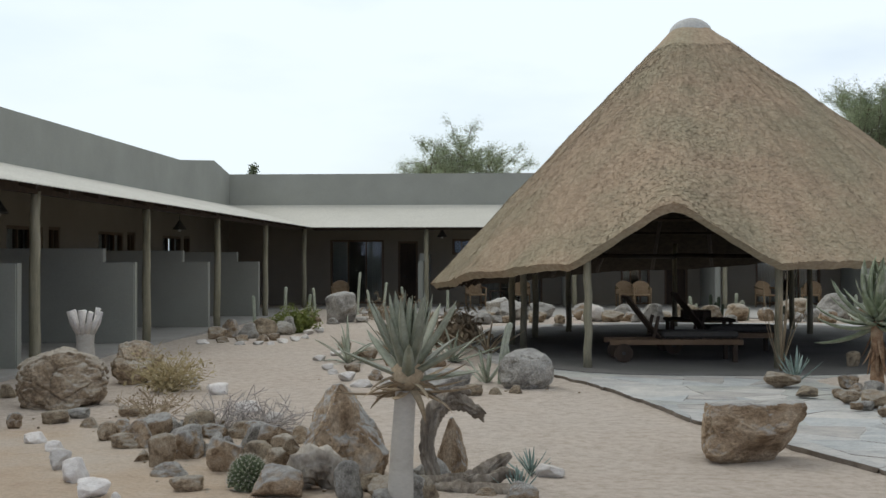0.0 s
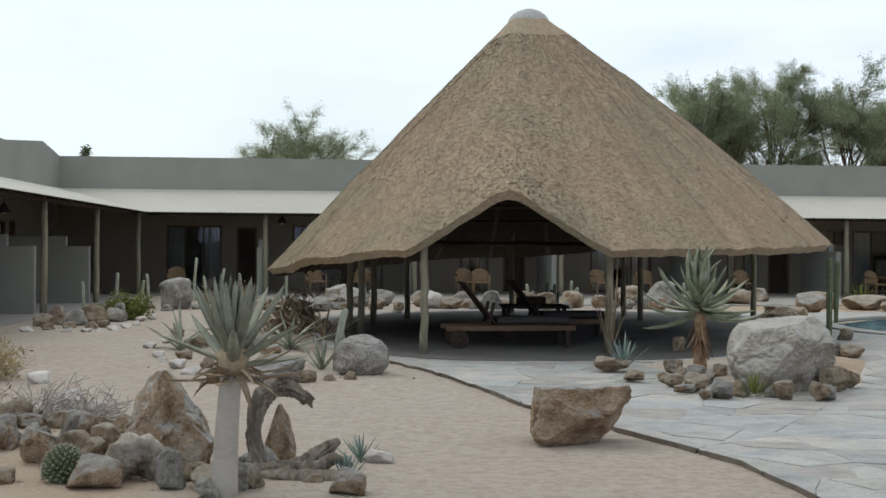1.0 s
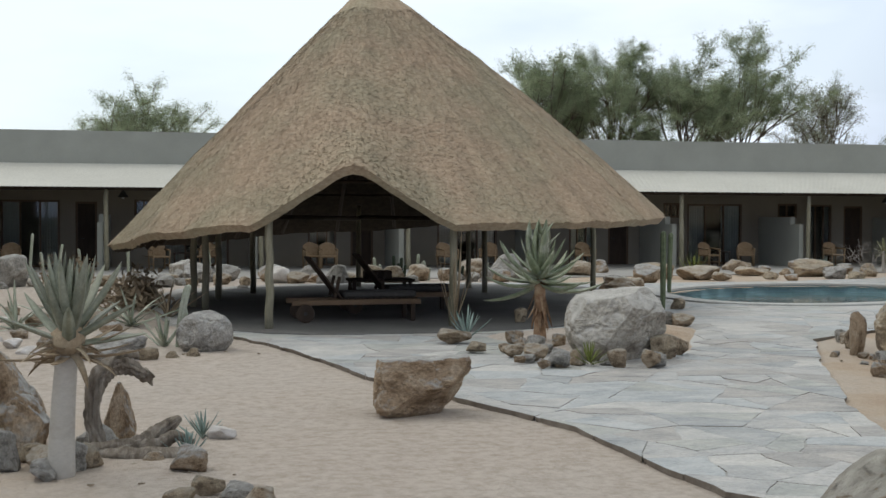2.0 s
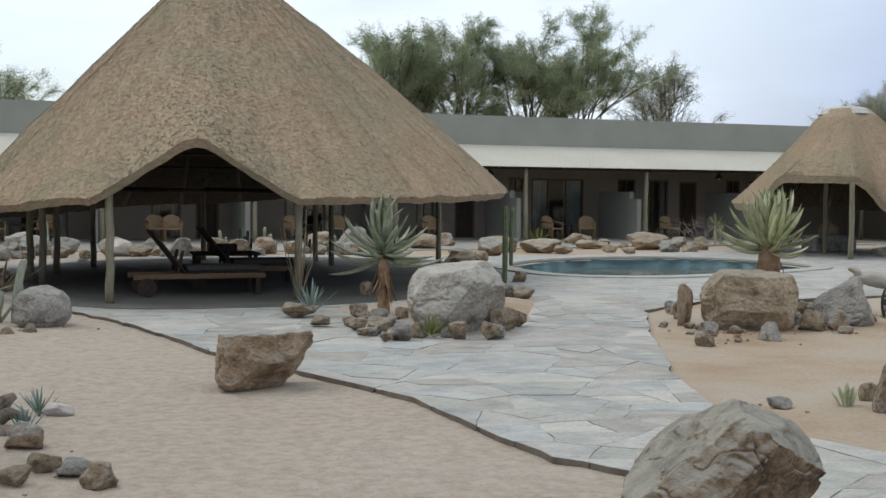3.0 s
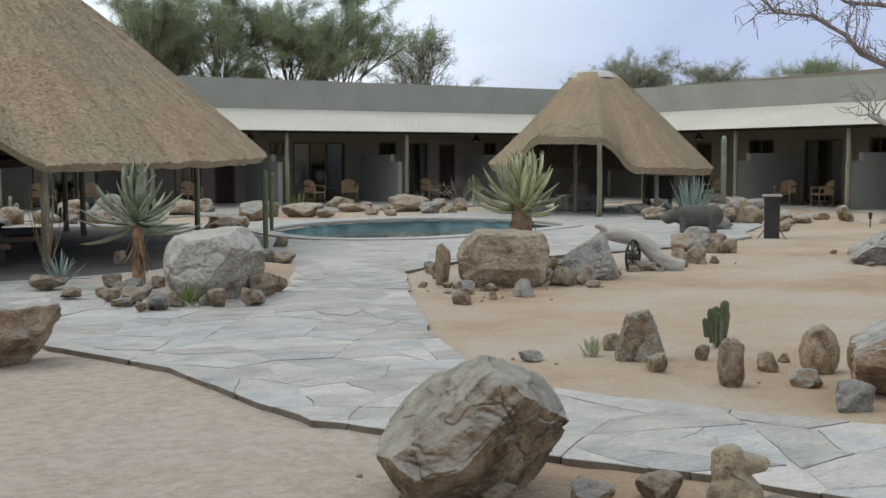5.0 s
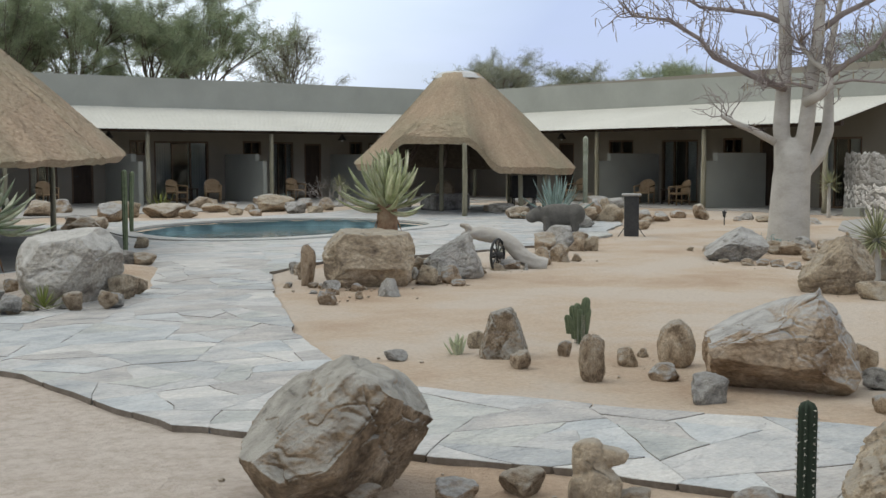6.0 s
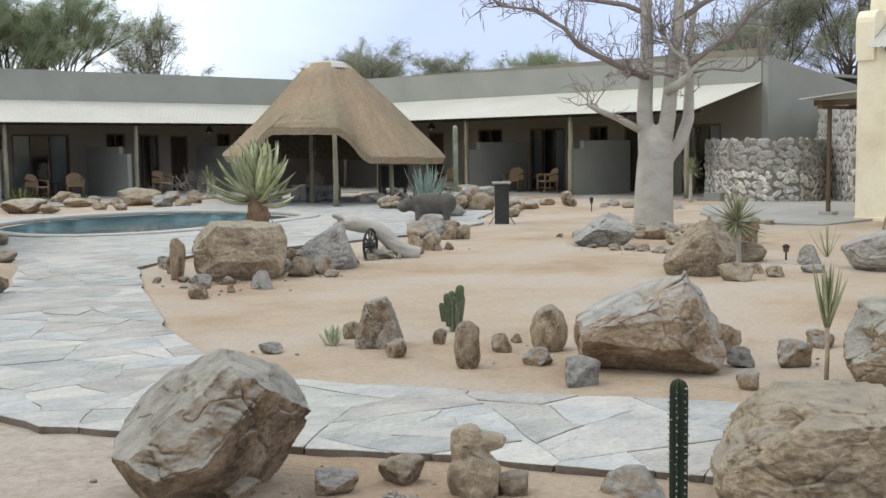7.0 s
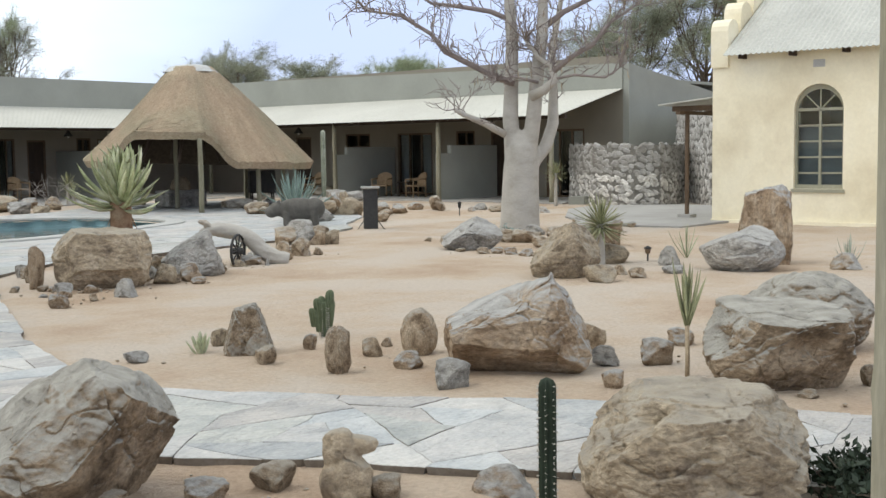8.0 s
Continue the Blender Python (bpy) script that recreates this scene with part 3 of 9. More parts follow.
def inside(poly, x, y):
    hit, j = False, len(poly) - 1
    for i in range(len(poly)):
        (xi, yi), (xj, yj) = poly[i], poly[j]
        if (yi > y) != (yj > y) and x < (xj - xi) * (y - yi) / (yj - yi) + xi:
            hit = not hit
        j = i
    return hit


def smooth_loop(points, per=6):
    """A closed Catmull-Rom curve through plan points."""
    n, out = len(points), []
    for i in range(n):
        p0, p1, p2, p3 = (Vector(points[(i + k - 1) % n]) for k in range(4))
        for s in range(per):
            t = s / per
            out.append(tuple(0.5 * ((2 * p1) + (p2 - p0) * t + (2 * p0 - 5 * p1 + 4 * p2 - p3) * t * t + (3 * p1 - p0 - 3 * p2 + p3) * t ** 3)))
    return out


# ---- ground, terrace, pool ----
POOL = smooth_loop([(9.75, 21.6), (10.2, 20.5), (11.5, 19.95), (13.3, 20.3), (15.2, 21.0), (16.8, 22.0), (17.2, 23.8), (16.6, 25.6), (15.0, 26.7), (12.8, 26.4), (10.9, 25.2), (9.9, 23.6)], 5)
TERRACE = [(0.45, 15.85), (1.13, 13.95), (1.70, 11.35), (2.33, 9.7), (2.83, 8.3), (2.92, 6.9), (3.05, 6.1), (3.29, 5.6), (3.83, 4.56), (4.25, 3.94),
           (4.52, 3.35), (5.25, 1.95), (5.65, 0.6), (6.0, -1.5), (8.0, -1.5), (7.4, 0.6), (6.88, 2.1), (6.42, 3.35), (5.98, 4.15), (5.40, 5.05),
           (4.90, 6.1), (4.68, 6.62), (4.92, 7.3), (5.47, 8.8), (6.70, 11.4), (7.40, 12.8), (8.06, 14.0),
           (9.57, 15.1), (11.3, 15.0), (14.5, 15.5), (17.45, 16.6), (18.5, 17.8), (20.9, 19.6), (23.2, 22.6), (25.8, 26.0), (26.4, 29.0), (25.0, 31.3),
           (21.5, 31.6), (18.6, 29.4), (15.5, 28.3), (12.0, 28.0), (9.6, 27.6), (7.9, 28.6), (3.5, 29.2), (-0.6, 27.2), (-1.0, 24.0), (-0.9, 21.0), (-0.5, 18.0)]
BED = [(3.75, 15.1), (4.05, 14.0), (4.35, 13.0), (5.0, 12.65), (5.85, 13.0), (6.25, 13.9), (6.7, 14.8), (7.1, 15.7), (6.8, 16.2), (6.1, 16.0), (5.0, 15.8)]
PAVILION_FLOOR = smooth_loop([(0.9, 16.0), (3.9, 15.7), (6.3, 17.2), (8.5, 20.2), (9.3, 24.0), (8.4, 26.8), (4.5, 28.2), (0.6, 26.6), (-0.5, 22.5), (-0.2, 18.6)], 4)


def ground():
    def steps():
        v, out = 0.0, []
        while v < 500:
            out.append(v)
            v += 0.3 if v < 42 else 2 + (v - 42) * 0.35
        return out
    half = steps()
    xs = [10 - v for v in reversed(half[1:])] + [10 + v for v in half]
    ys = [16 - v for v in reversed(half[1:])] + [16 + v for v in half]
    hole = [(13.4 + (x - 13.4) * 0.95, 23.3 + (y - 23.3) * 0.95) for x, y in POOL]
    verts, faces = [], []
    for y in ys:
        for x in xs:
            z = 0.05
            if -20 < x < 45 and -20 < y < 45:
                z = 0.058 + 0.03 * noise.noise((x * 0.7, y * 0.7, 0)) + 0.018 * noise.noise((x * 1.9, y * 1.9, 5))
            if inside(TERRACE, x, y):
                z = min(z, 0.052)
            verts.append((x, y, z))
    n = len(xs)
    for j in range(len(ys) - 1):
        for i in range(n - 1):
            cx, cy = (xs[i] + xs[i + 1]) / 2, (ys[j] + ys[j + 1]) / 2
            if 8 < cx < 19 and 18 < cy < 28 and inside(hole, cx, cy):
                continue
            faces.append((j * n + i, j * n + i + 1, (j + 1) * n + i + 1, (j + 1) * n + i))
    return tagged(new("ground", mesh_of("ground", verts, faces, SAND, True)), "pale reddish raked sand of the courtyard", "ground", kind="structure")


ground()


def ring_slab(name, outer, hole, z0, z1, material):
    """A slab with a hole in it."""
    bm = bmesh.new()
    loops = []
    for z in (z1, z0):
        for poly in (outer, hole):
            vs = [bm.verts.new((x, y, z)) for x, y in poly]
            es = [bm.edges.new((vs[i], vs[(i + 1) % len(vs)])) for i in range(len(vs))]
            loops.append((vs, es))
    bmesh.ops.triangle_fill(bm, use_beauty=True, use_dissolve=False, edges=loops[0][1] + loops[1][1])
    for a, b in ((loops[0][0], loops[2][0]), (loops[1][0], loops[3][0])):
        for i in range(len(a)):
            k = (i + 1) % len(a)
            bm.faces.new((a[i], a[k], b[k], b[i]))
    bmesh.ops.recalc_face_normals(bm, faces=bm.faces)
    return part(name, bm, material)


def shrink(poly, d):
    """The plan moved in by d."""
    turn = 1 if sum(poly[i][0] * poly[(i + 1) % len(poly)][1] - poly[(i + 1) % len(poly)][0] * poly[i][1] for i in range(len(poly))) > 0 else -1
    out = []
    for i in range(len(poly)):
        t = (Vector(poly[(i + 1) % len(poly)]) - Vector(poly[i - 1])).normalized()
        out.append((poly[i][0] - t.y * d * turn, poly[i][1] + t.x * d * turn))
    return out


def worn_edge(poly, by=0.022, step=0.16):
    """The plan's outline with small chips and steps along it."""
    out = []
    for i in range(len(poly)):
        a, b = Vector(poly[i]), Vector(poly[(i + 1) % len(poly)])
        n = max(1, int((b - a).length / step))
        side = Vector((b.y - a.y, a.x - b.x)).normalized()
        for k in range(n):
            p = a.lerp(b, k / n)
            out.append(tuple(p + side * (by * noise.noise((p.x * 4, p.y * 4, 2.0)) + by * 1.2 * (noise.cell((p.x * 1.6, p.y * 1.6, 0.5)) - 0.5))))
    return out


terrace = ring_slab("terrace", shrink(TERRACE, 0.06), POOL, -0.06, 0.0925, MORTAR)
TERRACE = worn_edge(TERRACE)
tagged(terrace, "raised terrace of irregular grey slate flagstones round the pool", "terrace", kind="structure")


def offset_loop(poly, d):
    n, out = len(poly), []
    for i in range(n):
        a, b = Vector(poly[i - 1]), Vector(poly[(i + 1) % n])
        t = (b - a).normalized()
        out.append((poly[i][0] + t.y * d, poly[i][1] - t.x * d))
    return out


COPING_OUT = offset_loop(POOL, 0.42)


def pool():
    p = thing("swimming_pool", "free-form swimming pool of still blue-green water with a pale coping", "pool", kind="structure")
    bm = bmesh.new()
    top = [bm.verts.new((x, y, 0.074)) for x, y in POOL]
    low = [bm.verts.new((13.4 + (x - 13.4) * 0.93, 23.3 + (y - 23.3) * 0.93, -1.5)) for x, y in POOL]
    n = len(POOL)
    for i in range(n):
        bm.faces.new((top[i], low[i], low[(i + 1) % n], top[(i + 1) % n]))
    bm.faces.new(low)
    bmesh.ops.recalc_face_normals(bm, faces=bm.faces)
    bmesh.ops.reverse_faces(bm, faces=bm.faces)
    part("basin", bm, POOL_PAINT, p)
    bm = bmesh.new()
    bm.faces.new([bm.verts.new((13.4 + (x - 13.4) * 0.999, 23.3 + (y - 23.3) * 0.999, -0.09)) for x, y in POOL])
    bmesh.ops.recalc_face_normals(bm, faces=bm.faces)
    w = part("water", bm, WATER, p, "still blue-green water")
    w.visible_shadow = False
    bits = max(1, n // 2)
    inn = offset_loop(POOL, -0.03)
    for k in range(bits):
        i0, i1, i2 = 2 * k, 2 * k + 1, (2 * k + 2) % n
        quad = [COPING_OUT[i0], COPING_OUT[i1], COPING_OUT[i2], inn[i2], inn[i1], inn[i0]]
        c = sum((Vector(q) for q in quad), Vector((0, 0))) / 6
        part("coping_stone", prism([tuple(c + (Vector(q) - c) * 0.985) for q in quad], 0.076, 0.125), COPING, p)


pool()

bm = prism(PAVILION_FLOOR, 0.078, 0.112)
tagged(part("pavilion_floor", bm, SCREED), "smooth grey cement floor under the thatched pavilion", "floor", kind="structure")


def bed_patch():
    loop = smooth_loop(BED, 4)
    c = Vector((sum(p[0] for p in loop) / len(loop), sum(p[1] for p in loop) / len(loop)))
    verts, faces, n = [(c.x, c.y, 0.2)], [], len(loop)
    for ring, (s, z) in enumerate(((0.35, 0.19), (0.7, 0.16), (0.92, 0.13), (1.0, 0.08))):
        for p in loop:
            q = c + (Vector(p) - c) * s
            verts.append((q.x, q.y, z + 0.025 * noise.noise((q.x * 2, q.y * 2, 3)) * (ring < 3)))
    for i in range(n):
        faces.append((0, 1 + i, 1 + (i + 1) % n))
        for r in range(3):
            a, b = 1 + r * n, 1 + (r + 1) * n
            faces.append((a + i, b + i, b + (i + 1) % n, a + (i + 1) % n))
    tagged(new("planting_bed", mesh_of("planting_bed", verts, faces, SAND, True)), "low sandy planting bed set into the paving", "planting bed", kind="structure")


bed_patch()


# ---- lodge wings round the court ----
EAVE_Z, ROOF_TOP, PARAPET = 2.70, 3.58, 4.68
FAR_EAVE, FAR_WALL = 36.85, 40.4
LEFT_EAVE, LEFT_WALL = -6.62, -10.25
RIGHT_EAVE, RIGHT_WALL, RIGHT_END = 28.6, 32.2, 18.95


def wall_with_openings(name, length, z0, z1, thick, openings, material, parent, m):
    """A wall in its own plane: along x from 0 to length, y from 0 (front) to thick. openings: (x0, x1, z0, z1)."""
    xs = sorted({0.0, length, *(v for o in openings for v in o[:2])})
    zs = sorted({z0, z1, *(v for o in openings for v in o[2:])})
    bm = bmesh.new()

    def solid(i, j):
        if not (0 <= i < len(xs) - 1 and 0 <= j < len(zs) - 1):
            return False
        cx, cz = (xs[i] + xs[i + 1]) / 2, (zs[j] + zs[j + 1]) / 2
        return not any(o[0] < cx < o[1] and o[2] < cz < o[3] for o in openings)

    def quad(*p):
        bm.faces.new([bm.verts.new(v) for v in p])
    for i in range(len(xs) - 1):
        for j in range(len(zs) - 1):
            if not solid(i, j):
                continue
            a, b, c, d = xs[i], xs[i + 1], zs[j], zs[j + 1]
            quad((a, 0, c), (b, 0, c), (b, 0, d), (a, 0, d))
            quad((b, thick, c), (a, thick, c), (a, thick, d), (b, thick, d))
            if not solid(i - 1, j):
                quad((a, thick, c), (a, 0, c), (a, 0, d), (a, thick, d))
            if not solid(i + 1, j):
                quad((b, 0, c), (b, thick, c), (b, thick, d), (b, 0, d))
            if not solid(i, j - 1):
                quad((a, 0, c), (a, thick, c), (b, thick, c), (b, 0, c))
            if not solid(i, j + 1):
                quad((a, 0, d), (b, 0, d), (b, thick, d), (a, thick, d))
    bmesh.ops.remove_doubles(bm, verts=bm.verts, dist=1e-4)
    bmesh.ops.transform(bm, matrix=m, verts=bm.verts)
    return part(name, bm, material, parent)


def in_frame(m, name, boxes, material, parent, label=""):
    bm = bmesh.new()
    for b in boxes:
        box_into(bm, *b)
    bmesh.ops.transform(bm, matrix=m, verts=bm.verts)
    return part(name, bm, material, parent, label)


def window_unit(m, x0, x1, z0, z1, parent, kind):
    """Set into the wall plane y = 0: frame, panes, curtains. kind: slider, small, door."""
    w = 0.07
    if kind == "door":
        d = in_frame(m, "door", [(x0 + w, 0.07, z0 + 0.01, x1 - w, 0.12, z1 - w)], DARKWOOD, parent, "dark wooden room door")
        in_frame(m, "door_frame", [(x0, 0.02, z0, x0 + w, 0.16, z1), (x1 - w, 0.02, z0, x1, 0.16, z1), (x0 + w, 0.02, z1 - w, x1 - w, 0.16, z1)], FRAME, d)
        in_frame(m, "handle", [(x0 + w + 0.08, 0.03, 1.05, x0 + w + 0.2, 0.07, 1.08)], IRON, d)
        return
    win = in_frame(m, "window", [(x0, 0.02, z0, x0 + w, 0.14, z1), (x1 - w, 0.02, z0, x1, 0.14, z1), (x0 + w, 0.02, z1 - w, x1 - w, 0.14, z1), (x0 + w, 0.02, z0, x1 - w, 0.14, z0 + w)],
                   FRAME, parent, "brown wooden window" if kind == "small" else "brown glazed sliding door with pale curtains")
    bars = [(x0 + x1) / 2] if kind == "small" else [x0 + (x1 - x0) * k / 3 for k in (1, 2)]
    in_frame(m, "glazing_bar", [(b - 0.025, 0.03, z0 + w, b + 0.025, 0.13, z1 - w) for b in bars], FRAME, win)
    edges = [x0 + w, *bars, x1 - w]
    for a, b in zip(edges, edges[1:]):
        g = in_frame(m, "pane", [(a + 0.026, 0.075, z0 + w, b - 0.026, 0.081, z1 - w)], GLASS, win)
        g.visible_shadow = False
    if kind == "slider":
        for a, b in ((x0 + 0.05, x0 + (x1 - x0) * 0.34), (x1 - (x1 - x0) * 0.36, x1 - 0.05)):
            bm = bmesh.new()
            n = 24
            pts = [(a + (b - a) * i / n, 0.15 + 0.03 * math.sin(i * 1.9)) for i in range(n + 1)]
            lo = [bm.verts.new((x, y, z0 + 0.05)) for x, y in pts]
            hi = [bm.verts.new((x, y, z1 - 0.02)) for x, y in pts]
            for i in range(n):
                bm.faces.new((lo[i], lo[i + 1], hi[i + 1], hi[i]))
            bmesh.ops.solidify(bm, geom=bm.faces[:], thickness=0.006)
            bmesh.ops.transform(bm, matrix=m, verts=bm.verts)
            part("curtain", bm, CURTAIN, win, "pale hanging curtain", True)


def corrugated(width, depth, z_low, z_high, pitch, m, name, material, parent, amp=0.005, more=(0.0, 0.0)):
    """A sheet roof along x from 0 to width that rises from y = 0 to y = depth; more: how far its upper edge runs on past each end."""
    n = max(4, int(width / pitch * 4))
    verts, faces = [], []
    for k, (y, z) in enumerate(((0, z_low), (depth, z_high), (0, z_low - 0.012), (depth, z_high - 0.012))):
        for i in range(n + 1):
            f = i / n
            x = width * f + (y / depth) * (more[1] * f - more[0] * (1 - f))
            verts.append(m @ Vector((x, y, z + amp * math.sin(i * math.pi / 2))))
    s = n + 1
    for i in range(n):
        faces += [(i, i + 1, s + i + 1, s + i), (2 * s + i + 1, 2 * s + i, 3 * s + i, 3 * s + i + 1), (i + 1, i, 2 * s + i, 2 * s + i + 1)]
    return place(new(name, mesh_of(name, verts, faces, material, False)), parent)


def privacy_wall(m, at, depth, parent):
    """Stands out from the room wall, with a lower outer step and a rounded cap."""
    bm = bmesh.new()
    prof = [(0.0, 0.09), (-depth + 0.12, 0.09), (-depth + 0.12, 1.60), (-depth + 0.72, 1.60), (-depth + 0.72, 1.86), (0.0, 1.86)]
    rows = [[bm.verts.new((at + s, y, z)) for y, z in prof] for s in (-0.09, 0.09)]
    bm.faces.new(rows[0])
    bm.faces.new(list(reversed(rows[1])))
    for i in range(6):
        k = (i + 1) % 6
        bm.faces.new((rows[0][i], rows[1][i], rows[1][k], rows[0][k]))
    bmesh.ops.recalc_face_normals(bm, faces=bm.faces)
    bmesh.ops.bevel(bm, geom=[e for e in bm.edges if e.calc_length() > 0.2 and max(v.co.z for v in e.verts) > 1.5], offset=0.02, segments=2, affect="EDGES")
    bmesh.ops.transform(bm, matrix=m, verts=bm.verts)
    part("privacy_wall", bm, PLASTER, parent)


def pole(m, x, y, z0, z1, r, parent, seed, name="verandah_post", material=None):
    rnd = random.Random(seed)
    pts = [(x + rnd.uniform(-0.012, 0.012), y + rnd.uniform(-0.012, 0.012), z0 + (z1 - z0) * i / 7) for i in range(8)]
    bm = tube(pts, [r * (1.08 - 0.02 * i) for i in range(8)], 10, True, None, 0.06, rnd)
    bmesh.ops.transform(bm, matrix=m, verts=bm.verts)
    return part(name, bm, material or POST, parent, "", True)


def wing(name, label, m, length, depth, posts, openings, walls_at, parapet, roof_x=(0.0, None), more=(0.0, 0.0)):
    """Frame m: x along the eave, y towards the rooms, eave line at y = 0, room wall at y = depth."""
    b = thing(name, label, "building")
    mw = m @ pose(0, depth, 0)
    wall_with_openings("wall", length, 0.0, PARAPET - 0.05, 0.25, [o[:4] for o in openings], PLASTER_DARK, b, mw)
    # the plastered band above the verandah roof stands a little proud
    bm = bmesh.new()
    top = [(x, z) for x, z in parapet]
    low = [(x, ROOF_TOP - 0.03) for x, _ in parapet]
    for i in range(len(top) - 1):
        vs = [bm.verts.new((p[0], y, p[1])) for y in (-0.03, 0.30) for p in (low[i], low[i + 1], top[i + 1], top[i])]
        for f in ((0, 1, 2, 3), (7, 6, 5, 4), (3, 2, 6, 7), (1, 0, 4, 5)):
            bm.faces.new([vs[k] for k in f])
    bmesh.ops.remove_doubles(bm, verts=bm.verts, dist=1e-4)
    bmesh.ops.transform(bm, matrix=mw, verts=bm.verts)
    part("parapet", bm, PLASTER, b)
    for o in openings:
        window_unit(mw, *o[:4], b, o[4])
    # rooms behind the openings, their dimness put into the wall colour
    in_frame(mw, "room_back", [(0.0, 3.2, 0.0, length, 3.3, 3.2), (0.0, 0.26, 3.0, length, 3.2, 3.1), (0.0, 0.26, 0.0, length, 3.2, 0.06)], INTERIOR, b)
    flat = in_frame(mw, "flat_roof", [(0.0, 0.30, 3.9, length, 6.5, 4.0), (0.0, 6.4, 0.0, length, 6.5, 3.9)], PLASTER, b)
    r0, r1 = roof_x[0], roof_x[1] or length
    corrugated(r1 - r0, depth - 0.03, EAVE_Z, ROOF_TOP, 0.16, m @ pose(r0, 0, 0), "verandah_roof", ZINC, b, more=more)
    in_frame(m, "eave_beam", [(r0, 0.30, EAVE_Z - 0.10, r1, 0.42, EAVE_Z + 0.03)], DARKWOOD, b)
    k = 0.0
    while k < r1 - r0:
        a = r0 + k
        bm = bmesh.new()
        for v in box_into(bm, a, 0.05, -0.09, a + 0.05, depth, -0.02):
            v.co.z += EAVE_Z + (ROOF_TOP - EAVE_Z) * v.co.y / depth
        bmesh.ops.transform(bm, matrix=m, verts=bm.verts)
        part("rafter", bm, DARKWOOD, b)
        k += 1.2
    in_frame(m, "verandah_floor", [(r0, 0.12, -0.05, r1, depth, 0.10)], CONCRETE, b)
    for i, x in enumerate(posts):
        pole(m, x, 0.36, 0.095, EAVE_Z - 0.06, 0.075, b, i + len(name))
    for x in walls_at:
        privacy_wall(mw, x, depth - 0.36, b)
    return b


# far wing: its x runs with world x, from the left corner
FX = LEFT_WALL
m_far = pose(FX, FAR_EAVE, 0)
far_posts = [3.3] + [-2.95 + 4.76 * k - FX for k in range(8)]
far_open = []
for k in range(-1, 7):
    p = -2.95 + 4.76 * k - FX
    if k == -1:
        far_open += [(p + 1.1, p + 3.0, 0.1, 2.35, "slider"), (p + 3.5, p + 4.2, 0.1, 2.3, "door")]
    elif k % 2 == 0:
        far_open += [(p + 0.65, p + 1.3, 1.83, 2.38, "small"), (p + 1.6, p + 3.8, 0.1, 2.35, "slider")]
    else:
        far_open += [(p + 0.5, p + 1.3, 1.83, 2.38, "small"), (p + 1.75, p + 2.75, 0.1, 2.35, "slider"), (p + 3.25, p + 4.05, 0.1, 2.3, "door")]
far_open = [o for o in far_open if o[1] < 41.5]
far_wing = wing("lodge_wing", "long flat-roofed grey plastered lodge wing behind a tin verandah", m_far, RIGHT_WALL - FX, FAR_WALL - FAR_EAVE, far_posts,
                far_open, [-2.95 + 4.76 * k - FX - 0.2 for k in range(0, 7)], [(0.0, PARAPET), (RIGHT_WALL - FX, PARAPET)], (3.63, 38.85), (3.6, 3.6))

# left wing: its x runs with world y
m_left = Matrix.Translation((LEFT_EAVE, 6.0, 0)) @ pose(0, 0, 0, 0, 0, 90)
lp = [11.2 - 6, 16.3 - 6, 21.34 - 6, 26.44 - 6, 31.59 - 6]
left_open = []
for p in [0.3] + lp:
    left_open += [(p + 1.2, p + 3.0, 0.1, 2.35, "slider"), (p + 3.3, p + 3.95, 1.83, 2.38, "small")]
left_open = [o for o in left_open if o[1] < 33.5]
wing("lodge_wing", "grey plastered lodge wing with stepped privacy walls and verandah poles", m_left, FAR_WALL - 6.0, LEFT_EAVE - LEFT_WALL, lp, left_open,
     [p - 0.25 for p in lp], [(0, PARAPET), (28.4, PARAPET), (32.3, 5.0), (34.4, PARAPET)], (0.0, 30.85), (0.0, 3.55))

# right wing: its x runs against world y
m_right = Matrix.Translation((RIGHT_EAVE, FAR_WALL, 0)) @ pose(0, 0, 0, 0, 0, -90)
rp = [FAR_WALL - v for v in (33.4, 28.65, 23.9, 19.47)]
right_open = [(FAR_WALL - y1, FAR_WALL - y0, z0, z1, kind) for y0, y1, z0, z1, kind in (
    (33.2, 34.1, 0.1, 2.3, "door"), (30.0, 31.3, 1.83, 2.38, "small"), (26.9, 28.6, 0.1, 2.35, "slider"),
    (24.95, 25.8, 1.83, 2.38, "small"), (23.4, 24.25, 0.1, 2.3, "door"), (20.4, 21.9, 0.1, 2.35, "slider"))]
right_wing = wing("lodge_wing", "grey plastered lodge wing with a sloping end wall", m_right, FAR_WALL - RIGHT_END, RIGHT_WALL - RIGHT_EAVE, rp, right_open,
                  [p - 0.15 for p in rp[1:3]], [(0, PARAPET), (FAR_WALL - RIGHT_END, PARAPET - 0.3)], (3.55, None), (3.55, 0.0))
# its end wall, falling away to the back
bm = bmesh.new()
prof = [(RIGHT_WALL, 0.0), (RIGHT_WALL + 8.5, 0.0), (RIGHT_WALL + 8.5, 3.3), (RIGHT_WALL, PARAPET - 0.3)]
rows = [[bm.verts.new((x, y, z)) for x, z in prof] for y in (RIGHT_END - 0.22, RIGHT_END)]
bm.faces.new(rows[0])
bm.faces.new(list(reversed(rows[1])))
for i in range(4):
    bm.faces.new((rows[0][i], rows[1][i], rows[1][(i + 1) % 4], rows[0][(i + 1) % 4]))
bmesh.ops.recalc_face_normals(bm, faces=bm.faces)
part("end_wall", bm, PLASTER, right_wing)


